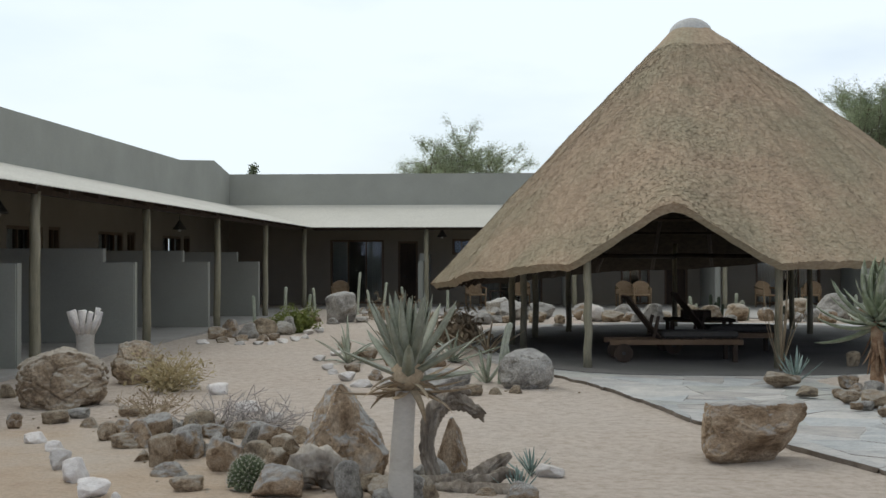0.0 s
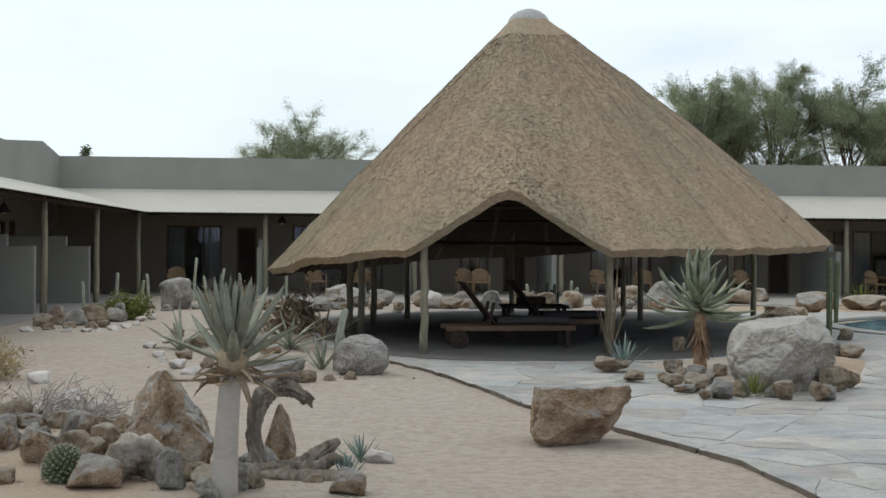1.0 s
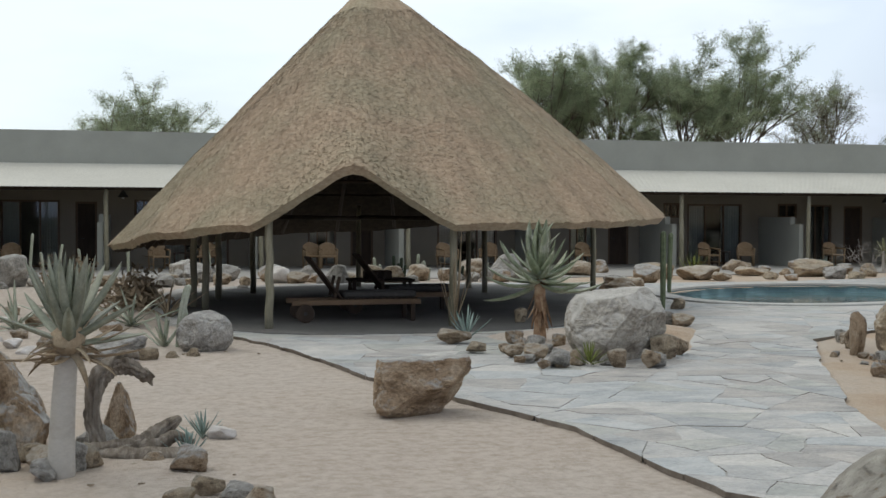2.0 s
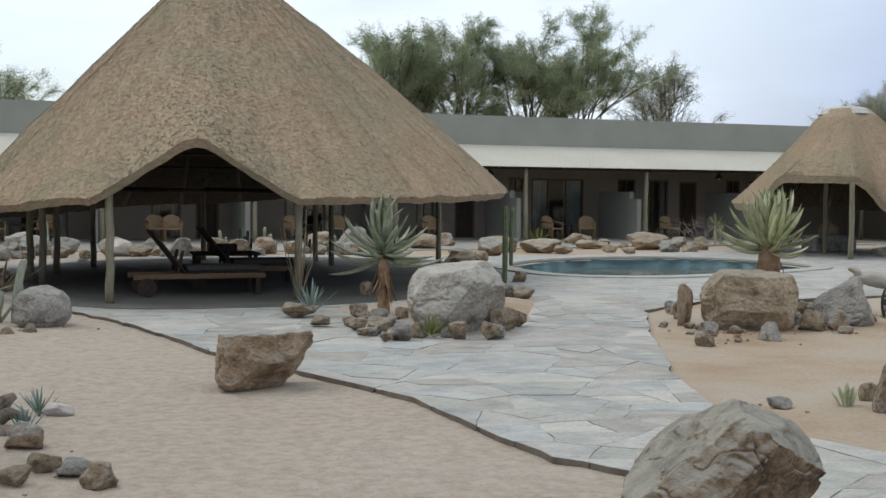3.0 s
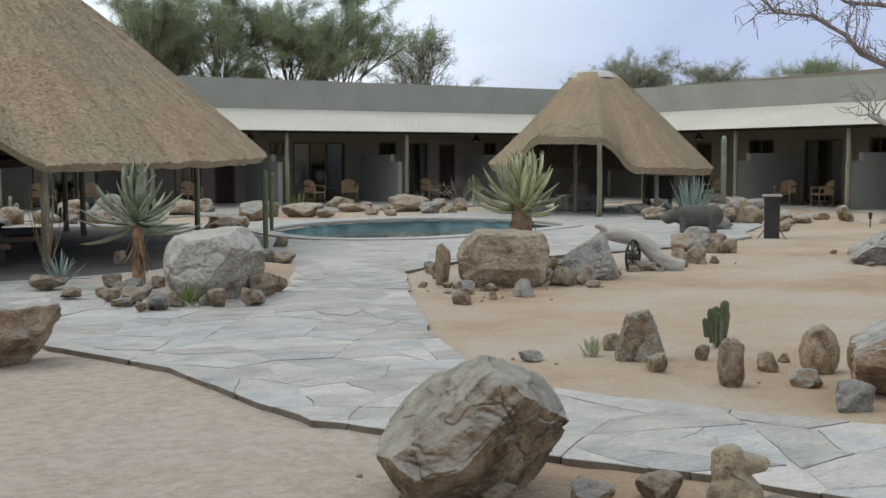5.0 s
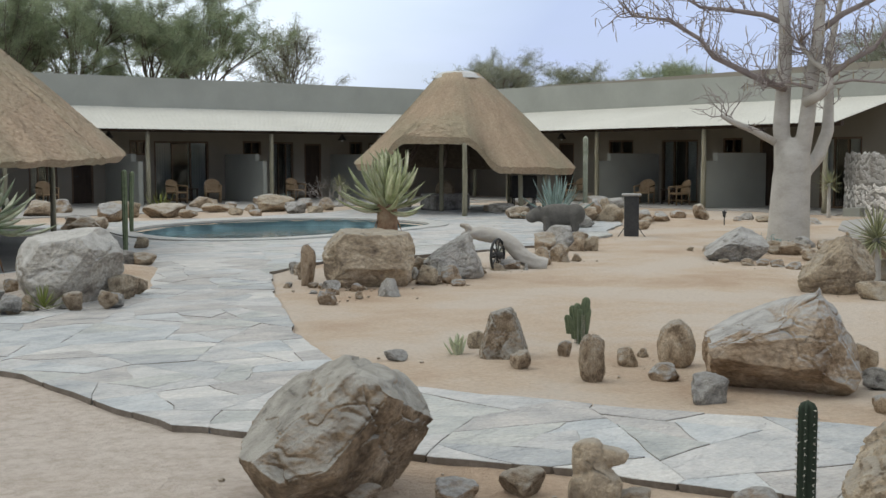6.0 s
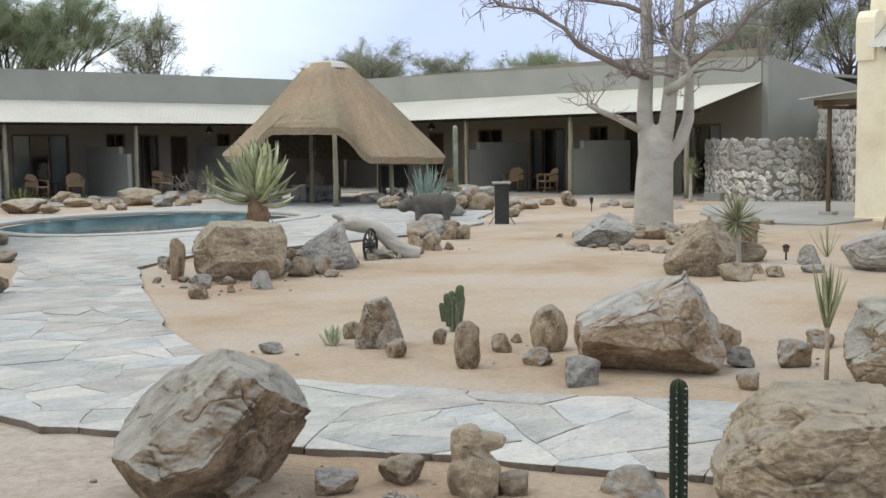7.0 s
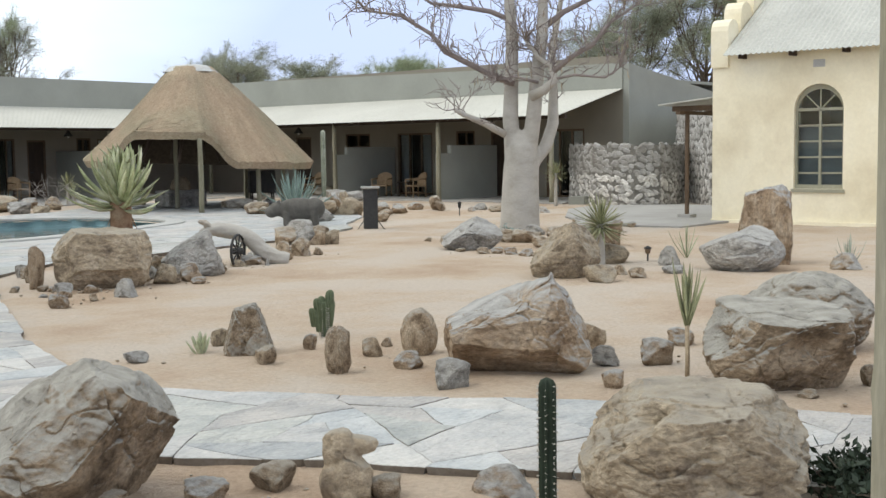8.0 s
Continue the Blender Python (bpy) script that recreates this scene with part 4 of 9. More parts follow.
# swept grey path between the planting behind the pool and the far verandah
walkway = part("pavement", prism([(-5.0, 33.6), (3.0, 31.6), (9.0, 31.4), (14.0, 32.0), (20.0, 33.4), (25.0, 33.6), (27.6, 33.0), (27.8, 37.4), (-5.0, 37.4)], -0.05, 0.094), CONCRETE)
tagged(walkway, "swept grey cement path before the far verandah", "path", kind="structure")


# ---- thatched pavilions ----
def around(controls, a):
    """Smooth periodic value at angle a (degrees) from (angle, value) controls."""
    cs = sorted(controls)
    n = len(cs)
    for i in range(n):
        a0, v0 = cs[i]
        a1, v1 = cs[(i + 1) % n]
        span = (a1 - a0) % 360
        off = (a - a0) % 360
        if off <= span:
            t = off / span
            t = t * t * (3 - 2 * t)
            return v0 + (v1 - v0) * t
    return cs[0][1]


def thatch_roof(cx, cy, apex_z, cap_r, reach, eave, arch, thick, parent, bulge=0.03, seg=220, rows=60, seed=1, tufts=70000, swell=(0.0, 0.0)):
    """A hand-laid thatch hood. reach, eave: controls by angle. arch: (angle, half width in degrees, rise, share of each side that slopes).
    swell: the angle at which the slope bellies out, and by how much."""
    skin, straw_mat = thatch_mat("thatch", cx, cy), thatch_mat("straw_tufts", cx, cy, True)
    verts, faces = [], []
    rise = {}
    for s in range(seg):
        a = 360 * s / seg
        r1, z1 = around(reach, a), around(eave, a)
        d = ((a - arch[0] + 180) % 360) - 180
        u = math.sqrt(d * d + 3.2) / arch[1]
        k = min(1.0, max(0.0, 1 - u) / arch[3])
        lift = arch[2] * (k * k * (3 - 2 * k) if arch[3] < 1 else k ** 1.1)
        belly = bulge + swell[1] * max(0.0, math.cos(radians(a - swell[0]))) ** 2
        ragged = 0.018 * noise.noise((a * 0.7, seed, 0.5)) + 0.012 * noise.noise((a * 2.3, seed, 4.5))
        rise[s] = (r1 + ragged, z1 + ragged, lift, belly)
    for layer in (0, 1):
        for i in range(rows + 1):
            t = i / rows
            for s in range(seg):
                a = 2 * math.pi * s / seg
                r1, z1, lift, belly = rise[s]
                r = cap_r + (r1 - cap_r) * t
                z = apex_z + (z1 - apex_z) * t + belly * 4 * t * (1 - t) * (apex_z - z1)
                z += lift * max(0.0, (t - 0.45) / 0.55) ** 1.6
                x, y = cx + r * math.cos(a), cy + r * math.sin(a)
                if layer == 0:
                    z += 0.035 * noise.noise((x * 1.3, y * 1.3, z * 1.3)) + 0.012 * noise.noise((x * 5, y * 5, z * 4))
                else:
                    z -= thick * (0.55 + 0.45 * t)
                    x, y = cx + (r - 0.09 * t) * math.cos(a), cy + (r - 0.09 * t) * math.sin(a)
                verts.append((x, y, z))
    n = (rows + 1) * seg
    for i in range(rows):
        for s in range(seg):
            q = (s + 1) % seg
            a, b = i * seg, (i + 1) * seg
            faces.append((a + s, b + s, b + q, a + q))
            faces.append((n + a + q, n + b + q, n + b + s, n + a + s))
    # the cut edge has corners of its own, so that it stays crisp
    e, rim = rows * seg, len(verts)
    verts += verts[e:e + seg] + verts[n + e:n + e + seg]
    for s in range(seg):
        q = (s + 1) % seg
        faces.append((rim + s, rim + seg + s, rim + seg + q, rim + q))
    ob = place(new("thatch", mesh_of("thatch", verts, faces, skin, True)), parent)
    # inner faces take the colour with the roof's shade in it
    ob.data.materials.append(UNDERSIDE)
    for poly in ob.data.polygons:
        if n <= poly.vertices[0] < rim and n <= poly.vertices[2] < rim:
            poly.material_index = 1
    # tufts of straw standing out of the surface in ragged courses
    rng = np.random.default_rng(seed)
    grid = np.array(verts[:n]).reshape(rows + 1, seg, 3)
    ti = rng.uniform(0.02, 1, tufts) ** 0.62 * (rows - 0.01)
    si = rng.uniform(0, seg, tufts)
    i0, s0 = ti.astype(int), si.astype(int)
    ft, fs = (ti - i0)[:, None], (si - s0)[:, None]
    s1 = (s0 + 1) % seg
    s0 = s0 % seg
    p = (grid[i0, s0] * (1 - ft) + grid[i0 + 1, s0] * ft) * (1 - fs) + (grid[i0, s1] * (1 - ft) + grid[i0 + 1, s1] * ft) * fs
    down = grid[i0 + 1, s0] - grid[i0, s0]
    down /= np.linalg.norm(down, axis=1, keepdims=True)
    side = grid[i0, s1] - grid[i0, s0]
    side /= np.linalg.norm(side, axis=1, keepdims=True) + 1e-9
    up = np.cross(down, side)
    up *= np.sign(up[:, 2:3])
    ln, wd = rng.uniform(0.02, 0.05, (tufts, 1)), rng.uniform(0.005, 0.016, (tufts, 1))
    way = down + side * rng.normal(0, 0.5, (tufts, 1))
    tip = p + way * ln + up * rng.uniform(0.001, 0.010, (tufts, 1))
    quad = np.stack([p - side * wd - up * 0.004, p + side * wd - up * 0.004, tip + side * wd * 0.8, tip - side * wd * 0.8], 1).reshape(-1, 3)
    place(new("straw", mesh_of("straw", quad.tolist(), [(4 * k, 4 * k + 1, 4 * k + 2, 4 * k + 3) for k in range(tufts)], straw_mat)), parent)["kind"] = "stuff"
    return ob


def cap(cx, cy, z, r, h, parent, skirt=0.25):
    verts, faces, seg, rows = [], [], 32, 9
    for i in range(rows + 1):
        t = i / rows
        if t < 0.6:
            q = t / 0.6
            rr, zz = r * math.sin(q * math.pi / 2), z + h * math.cos(q * math.pi / 2) * 0.999
        else:
            q = (t - 0.6) / 0.4
            rr, zz = r * (1 + 0.22 * q), z - skirt * q
        for s in range(seg):
            a = 2 * math.pi * s / seg
            w = 1 + 0.04 * math.sin(3 * a) + (0.05 * math.sin(7 * a + 1) if i == rows else 0)
            verts.append((cx + rr * w * math.cos(a), cy + rr * w * math.sin(a), zz))
    for i in range(rows):
        for s in range(seg):
            q = (s + 1) % seg
            faces.append((i * seg + s, (i + 1) * seg + s, (i + 1) * seg + q, i * seg + q))
    place(new("cement_cap", mesh_of("cement_cap", verts, faces, CAP, True)), parent, "weathered grey cement ridge cap")


I4 = Matrix.Identity(4)
PC = (3.2, 21.6)


def big_pavilion():
    b = thing("thatched_pavilion", "large round open pavilion with a steep brown thatched roof", "pavilion")
    # plan of the eave, seen from the middle: angle, reach and height
    reach = [(-160, 4.75), (-135, 5.2), (-113, 5.75), (-92, 5.55), (-60, 5.4), (-20, 5.4), (22, 6.2), (50, 6.6), (90, 6.9), (130, 6.0), (165, 4.85)]
    eave = [(-160, 1.28), (-135, 1.47), (-117, 1.60), (-90, 1.62), (-60, 1.66), (-20, 1.74), (22, 1.95), (50, 1.80), (90, 1.50), (130, 1.22), (165, 1.16)]
    thatch_roof(*PC, 5.9, 0.34, reach, eave, (-100.8, 14.8, 0.93, 1.0), 0.11, b, 0.008, 260, 64, 1, 150000, (-5, 0.028))
    cap(*PC, 5.82, 0.40, 0.30, b, 0.22)
    for i, (x, y, h, dark) in enumerate([(1.0, 16.6, 1.75, 0), (3.68, 16.6, 1.75, 0), (0.1, 20.3, 1.9, 1), (0.35, 22.9, 1.9, 1), (1.08, 24.8, 2.0, 1), (3.64, 27.1, 1.9, 1),
                                        (6.05, 26.0, 2.1, 1), (6.05, 24.4, 2.5, 1), (8.55, 24.5, 2.0, 0), (-0.1, 21.0, 1.8, 1)]):
        pole(I4, x, y, 0.11, h + 0.12, 0.058, b, i + 40, "post")
    # wall plates between the posts, rafters up to the top
    ring = [(1.0, 16.6), (3.68, 16.6), (6.9, 19.6), (8.55, 24.5), (6.05, 26.0), (3.64, 27.1), (1.08, 24.8), (0.1, 20.3)]
    for i in range(8):
        (x0, y0), (x1, y1) = ring[i], ring[(i + 1) % 8]
        if i == 0:
            continue
        part("wall_plate", tube([(x0, y0, 1.72), ((x0 + x1) / 2, (y0 + y1) / 2, 1.73), (x1, y1, 1.75)], 0.055, 8), DARKWOOD, b, "", True)
    for i in range(28):
        a = 360 * i / 28
        if abs(((a + 102.5 + 180) % 360) - 180) < 14:
            continue
        r1, z1 = around(reach, a) - 0.5, around(eave, a)
        ca, sa = math.cos(radians(a)), math.sin(radians(a))
        pts = []
        for t in (0.03, 0.5, 0.93):
            r = 0.36 + (r1 - 0.1) * t
            pts.append((PC[0] + r * ca, PC[1] + r * sa, 5.82 + (z1 - 5.82) * t - 0.36))
        part("rafter", tube(pts, 0.045, 6), DARKWOOD, b, "", True)
    for z, rr in ((2.5, 0.78), (3.3, 0.58), (4.2, 0.36)):
        pts = [(PC[0] + (around(reach, a) - 0.4) * rr * math.cos(radians(a)), PC[1] + (around(reach, a) - 0.4) * rr * math.sin(radians(a)), z - 0.25) for a in range(0, 361, 15)]
        part("purlin", tube(pts, 0.03, 6, False), DARKWOOD, b, "", True)


big_pavilion()
SC = (22.25, 27.9)


def small_pavilion():
    b = thing("thatched_shelter", "small thatched shelter with a flat white-capped crown beside the pool", "pavilion")
    reach = [(-168, 3.55), (-135, 4.1), (-108, 3.25), (-60, 3.5), (-14, 3.7), (30, 3.6), (80, 3.5), (140, 3.15)]
    eave = [(-168, 1.50), (-135, 1.48), (-108, 1.46), (-60, 1.40), (-14, 1.40), (30, 1.5), (80, 1.6), (140, 1.6)]
    thatch_roof(*SC, 4.28, 0.62, reach, eave, (-139, 33, 0.80, 0.6), 0.2, b, 0.024, 180, 40, 2, 60000, (135, -0.07))
    cap(*SC, 4.235, 0.66, 0.13, b, 0.12)
    for i, (x, y, z) in enumerate([(20.0, 24.75, 2.1), (21.2, 27.4, 2.3), (22.6, 25.4, 2.1), (24.9, 28.6, 2.0), (20.1, 28.8, 2.0), (22.3, 30.6, 2.0), (24.0, 25.9, 2.0)]):
        pole(I4, x, y, 0.08, z, 0.068, b, i + 60, "post")
    for i in range(16):
        a = 360 * i / 16
        r1, z1 = around(reach, a) - 0.5, around(eave, a)
        pts = [(SC[0] + (0.5 + (r1 - 0.5) * t) * math.cos(radians(a)), SC[1] + (0.5 + (r1 - 0.5) * t) * math.sin(radians(a)), 4.2 + (z1 - 4.2) * t - 0.3 + 0.25 * t * (1 - t)) for t in (0.05, 0.5, 0.9)]
        part("rafter", tube(pts, 0.04, 6), DARKWOOD, b, "", True)


small_pavilion()


# ---- rocks ----
def rock_mesh(seed, sub=4, planes=14, rough=0.10, sharp=0.72, lean=(0, 0), facets=(), blocks=1.5, boxy=0.0, dents=(), cracks=4, pits=0.0):
    """An angular boulder of about unit size: a ball cut by planes, then weathered, with wandering cracks, dents and pits."""
    rnd = random.Random(seed)
    bm = bmesh.new()
    bmesh.ops.create_icosphere(bm, subdivisions=sub, radius=1.0)
    cuts = []
    for _ in range(planes):
        v = Vector((rnd.gauss(0, 1), rnd.gauss(0, 1), rnd.gauss(0, 0.8))).normalized()
        cuts.append((v, rnd.uniform(sharp - 0.15, sharp + 0.2)))
    cuts += [(Vector(f[:3]).normalized(), f[3]) for f in facets]
    lines = []
    for _ in range(cracks):
        lines.append((Vector((rnd.gauss(0, 1), rnd.gauss(0, 0.5), rnd.gauss(0, 1))).normalized(), rnd.uniform(-0.4, 0.5)))
    off = Vector((rnd.uniform(0, 90), rnd.uniform(0, 90), 0))
    fine = sub > 4
    for v in bm.verts:
        p = v.co.copy()
        if boxy:
            p *= (1 - boxy) + boxy / (p.x ** 4 + p.y ** 4 + p.z ** 4) ** 0.25
        q0 = p + off
        for k, (cdir, d) in enumerate(cuts):
            e = p.dot(cdir) - d - 0.05 * noise.noise(q0 * 2.2 + Vector((k * 3.1, 0, 0)))
            if e > 0:
                p -= cdir * e * 0.96
        for x, y, z, r, depth in dents:
            f = (p - Vector((x, y, z))).length / r
            if f < 1:
                p -= p.normalized() * depth * (1 - f * f) ** 2
        q = p + off
        n = p.normalized()
        dist, near = noise.voronoi(q * blocks + Vector((0.3, 0.3, 0.3)) * noise.noise(q * 2.0))
        gap = dist[1] - dist[0]
        step = noise.cell(near[0] * 3.7) - 0.5
        wear = 0.75 * noise.noise(q * 1.5) + 0.5 * noise.noise(q * 3.6) + 0.32 * noise.noise(q * 8.5) + 0.2 * noise.noise(q * 19)
        if fine:
            wear += 0.12 * noise.noise(q * 38) + 0.25 * abs(noise.noise(q * 6.0))
        p += n * rough * (wear + 0.55 * step)
        if gap < 0.09:
            p -= n * rough * 0.5 * (1 - gap / 0.09)
        if fine:
            for cdir, d in lines:
                e = abs(q.dot(cdir) - off.dot(cdir) - d + 0.16 * noise.noise(q * 2.6) + 0.05 * noise.noise(q * 9))
                if e < 0.026:
                    p -= n * 0.05 * (1 - e / 0.026) * min(1.0, max(0.0, 0.5 + 1.6 * noise.noise(q * 1.8 + cdir * 5)))
        if pits:
            dist, near = noise.voronoi(q * 4.2 + Vector((0.4, 0.4, 0.4)) * noise.noise(q * 3))
            p -= n * pits * max(0.0, 0.5 - dist[0]) * (0.3 + noise.cell(near[0] * 5.1))
        p.x += lean[0] * p.z
        p.y += lean[1] * p.z
        v.co = p
    lo = [min(v.co[i] for v in bm.verts) for i in range(3)]
    hi = [max(v.co[i] for v in bm.verts) for i in range(3)]
    for v in bm.verts:
        v.co = Vector(((v.co.x - lo[0]) / (hi[0] - lo[0]) - 0.5, (v.co.y - lo[1]) / (hi[1] - lo[1]) - 0.5, (v.co.z - lo[2]) / (hi[2] - lo[2])))
    me = bpy.data.meshes.new("rock")
    bm.to_mesh(me)
    bm.free()
    me.polygons.foreach_set("use_smooth", [True] * len(me.polygons))
    return me


SHARED = {}


def rock(x, y, w, d, h, rz=0.0, seed=1, material=None, name="rock", label="", z=0.05, sink=0.14, big=False, tilt=(0, 0), **kw):
    """A stone w wide, d deep, h high above its bed at (x, y). Small ones share a few shapes."""
    material = material or ROCK
    if material is ROCK and not big:
        material = (ROCK, ROCK_MIX, ROCK, ROCK_GREY, ROCK_TAN)[int(abs(x) * 7 + abs(y) * 13) % 5]
    key = (seed, big, material.name)
    if big or key not in SHARED:
        me = rock_mesh(seed * 7 + 3, **{"sub": 6, **kw}) if big else rock_mesh(seed * 7 + 3, 4, 11, 0.075, 0.64, blocks=1.3, boxy=0.25)
        me.materials.append(material)
        SHARED[key] = me
    ob = new(name, SHARED[key])
    full = h / (1 - sink)
    ob.matrix_basis = pose(x, y, z - full * sink, tilt[0], tilt[1], rz) @ Matrix.Diagonal((w, d, full, 1))
    kinds = {"boulder": "boulder", "rock": "rock", "white_stone": "stone"}
    return tagged(ob, label or {"boulder": "large weathered boulder lying on the sand", "rock": "small brown rock lying on the sand",
                                "white_stone": "smooth pale border stone on the sand"}[name], kinds[name], group="" if name == "boulder" else "border stones")


def boulder(x, y, w, d, h, rz, seed, material, label, **kw):
    return rock(x, y, w, d, h, rz, seed, material, "boulder", label, big=True, **kw)


boulder(1.88, 9.37, 0.82, 0.62, 0.5, -8, 21, ROCK_MIX, "squarish brown boulder beside the edge of the terrace", planes=2, sharp=0.9, rough=0.05, boxy=0.75, cracks=3, sink=0.06,
        facets=((0, -0.95, 0.15, 0.66), (-0.97, -0.1, 0.1, 0.80), (0.88, -0.2, -0.42, 0.66), (-0.08, 0.05, 1, 0.60), (0.45, -0.6, -0.66, 0.66)),
        dents=((-0.15, -0.75, -0.45, 0.5, 0.2), (0.3, -0.8, 0.28, 0.45, 0.08), (-0.85, -0.3, -0.1, 0.4, 0.12)))
boulder(4.68, 12.42, 1.16, 1.05, 0.80, -15, 22, ROCK_PALE, "big rounded grey boulder in the planting bed", planes=0, rough=0.035, z=0.11, boxy=0.3, cracks=5, sink=0.1,
        facets=((-0.2, -0.1, 1.0, 0.70), (0.55, -0.4, 0.5, 0.80), (-0.3, -0.9, 0.3, 0.80), (0.66, -0.65, -0.3, 0.62), (-0.8, -0.2, 0.4, 0.84)))
boulder(8.42, 12.08, 1.2, 0.95, 0.72, -33, 23, ROCK_TAN, "broad brown boulder at the foot of a large aloe", planes=0, rough=0.045, boxy=0.75, cracks=6, sink=0.1, facets=((0, -0.95, 0.1, 0.84), (0.05, -0.05, 1, 0.74), (-0.8, -0.1, 0.55, 0.92), (0.75, -0.5, 0.3, 0.95), (-0.75, -0.6, -0.1, 0.98), (0, -0.75, -0.6, 0.86)))
boulder(3.14, 4.40, 0.93, 0.78, 0.68, -33, 24, ROCK_DARK, "large faceted grey and brown boulder by the path", sub=7, planes=0, rough=0.03, sink=0.12, cracks=4,
        facets=((-0.93, -0.1, 0.36, 0.80), (-0.66, -0.2, 0.72, 0.44), (0.42, -0.05, 0.9, 0.68), (0.78, -0.12, 0.6, 0.72), (0.72, -0.55, -0.42, 0.52), (-0.28, -0.86, 0.42, 0.62), (0.15, -0.7, -0.7, 0.74), (0.05, 0.6, 0.8, 0.72)))
boulder(6.98, 4.71, 1.1, 0.8, 0.74, -54, 25, ROCK_MIX, "long grey-topped boulder with a raised end", sub=7, planes=0, rough=0.034, boxy=0.9, cracks=4, sink=0.08,
        facets=((-0.54, -0.05, 0.84, 0.42), (0.93, -0.1, 0.36, 0.70), (-0.97, -0.1, 0.0, 0.88), (-0.1, -0.84, 0.52, 0.66), (0.0, -0.95, -0.1, 0.74), (-0.1, -0.62, -0.78, 0.72), (0.6, -0.75, 0.1, 0.80), (0.3, 0.6, 0.75, 0.7)),
        dents=((-0.25, -0.25, 0.55, 0.6, 0.34), (-0.75, -0.5, 0.35, 0.3, 0.08), (0.1, -0.8, -0.1, 0.5, 0.06)))
boulder(5.0, 2.25, 1.06, 0.9, 0.50, -63, 26, ROCK_TAN, "large pitted tan boulder beside the path", sub=7, planes=3, sharp=0.98, rough=0.055, pits=0.14, cracks=1, blocks=1.6, boxy=0.5, sink=0.2,
        facets=((-0.8, -0.2, 0.6, 0.74), (0.8, -0.2, 0.5, 0.78), (0.0, -0.1, 1, 0.72), (0.5, -0.85, 0.1, 0.82)), dents=((-0.36, -0.5, 0.6, 0.26, 0.24), (-0.2, -0.75, 0.2, 0.3, 0.1), (0.15, -0.8, 0.15, 0.16, -0.07), (0.45, -0.75, -0.3, 0.4, 0.1)))
boulder(-4.97, 12.34, 0.98, 0.8, 0.65, 22, 27, ROCK, "brown boulder by the verandah walk", planes=9)
boulder(-4.89, 14.60, 0.68, 0.55, 0.57, 19, 28, ROCK, "dark brown boulder with dry grass beside it", planes=10)
boulder(-1.27, 8.45, 0.64, 0.5, 0.70, 9, 29, ROCK_MIX, "hollowed brown boulder beside an aloe trunk", planes=2, sharp=0.92, rough=0.07, boxy=0.4, cracks=3,
        facets=((-0.75, -0.2, 0.55, 0.68), (0.78, -0.1, 0.6, 0.60), (0.0, -0.95, 0.2, 0.55)), dents=((0.15, -0.6, 0.35, 0.55, 0.3), (0.5, -0.5, -0.1, 0.3, 0.1)))
boulder(0.10, 14.42, 0.70, 0.58, 0.50, 0, 30, ROCK_GREY, "pale grey boulder at the corner of the terrace", planes=7, sharp=0.85, rough=0.06)
boulder(6.24, 6.83, 0.40, 0.34, 0.43, -40, 31, ROCK_DARK, "upright tapering cracked boulder on the sand", planes=0, rough=0.06, boxy=0.7, cracks=6,
        facets=((-0.93, -0.1, 0.36, 0.66), (0.93, -0.1, 0.4, 0.68), (0, -0.95, 0.25, 0.66), (-0.25, 0, 0.97, 0.9)))
boulder(6.15, 5.73, 0.20, 0.17, 0.35, -45, 32, ROCK, "narrow upright brown stone set in the sand", planes=6, sharp=0.8)
boulder(7.06, 5.73, 0.30, 0.25, 0.38, -49, 33, ROCK, "egg-shaped upright brown stone set in the sand", planes=5, sharp=0.9, rough=0.06)


def headed_stone():
    """A knobbly stone whose worn top juts out to one side, one mesh grown together from three lumps."""
    bm = bmesh.new()
    for seed, at, size in ((3, (-0.01, 0, -0.04), (0.22, 0.2, 0.25)), (5, (-0.03, 0, 0.12), (0.15, 0.15, 0.2)), (8, (0.045, 0, 0.19), (0.16, 0.11, 0.10))):
        lump = rock_mesh(seed, 4, 6, 0.09, 0.8)
        had = len(bm.verts)
        bm.from_mesh(lump)
        bm.verts.ensure_lookup_table()
        bmesh.ops.transform(bm, matrix=Matrix.Translation(at) @ Matrix.Diagonal((*size, 1)), verts=bm.verts[had:])
    me = bpy.data.meshes.new("boulder")
    bm.to_mesh(me)
    bm.free()
    me.materials.append(ROCK_TAN)
    ob = new("boulder", me)
    grow = ob.modifiers.new("merge", "REMESH")
    grow.mode, grow.voxel_size, grow.use_smooth_shade = "VOXEL", 0.008, True
    ob.matrix_basis = pose(3.96, 3.47, 0.05, 0, 0, -45) @ Matrix.Diagonal((1.15, 1.1, 1.08, 1))
    tagged(ob, "knobbly tan stone with a jutting worn top", "boulder")


headed_stone()
boulder(7.57, 2.96, 1.0, 0.8, 0.58, -66, 35, ROCK_DARK, "flat-topped grey boulder with a cracked brown foot", planes=2, sharp=0.92, rough=0.05, boxy=0.55, blocks=1.2, sub=7,
        facets=((0.05, -0.12, 1, 0.52), (-0.75, -0.4, 0.5, 0.78), (0.55, -0.7, -0.45, 0.66)), dents=((-0.15, -0.85, 0.02, 0.5, 0.2), (0.45, -0.75, 0.0, 0.45, 0.18), (-0.8, -0.4, 0.1, 0.35, 0.12)))
boulder(9.14, 3.43, 1.08, 0.86, 0.62, -68, 36, ROCK_DARK, "rough rounded grey boulder", planes=7, sharp=0.85, rough=0.07, blocks=2.2)
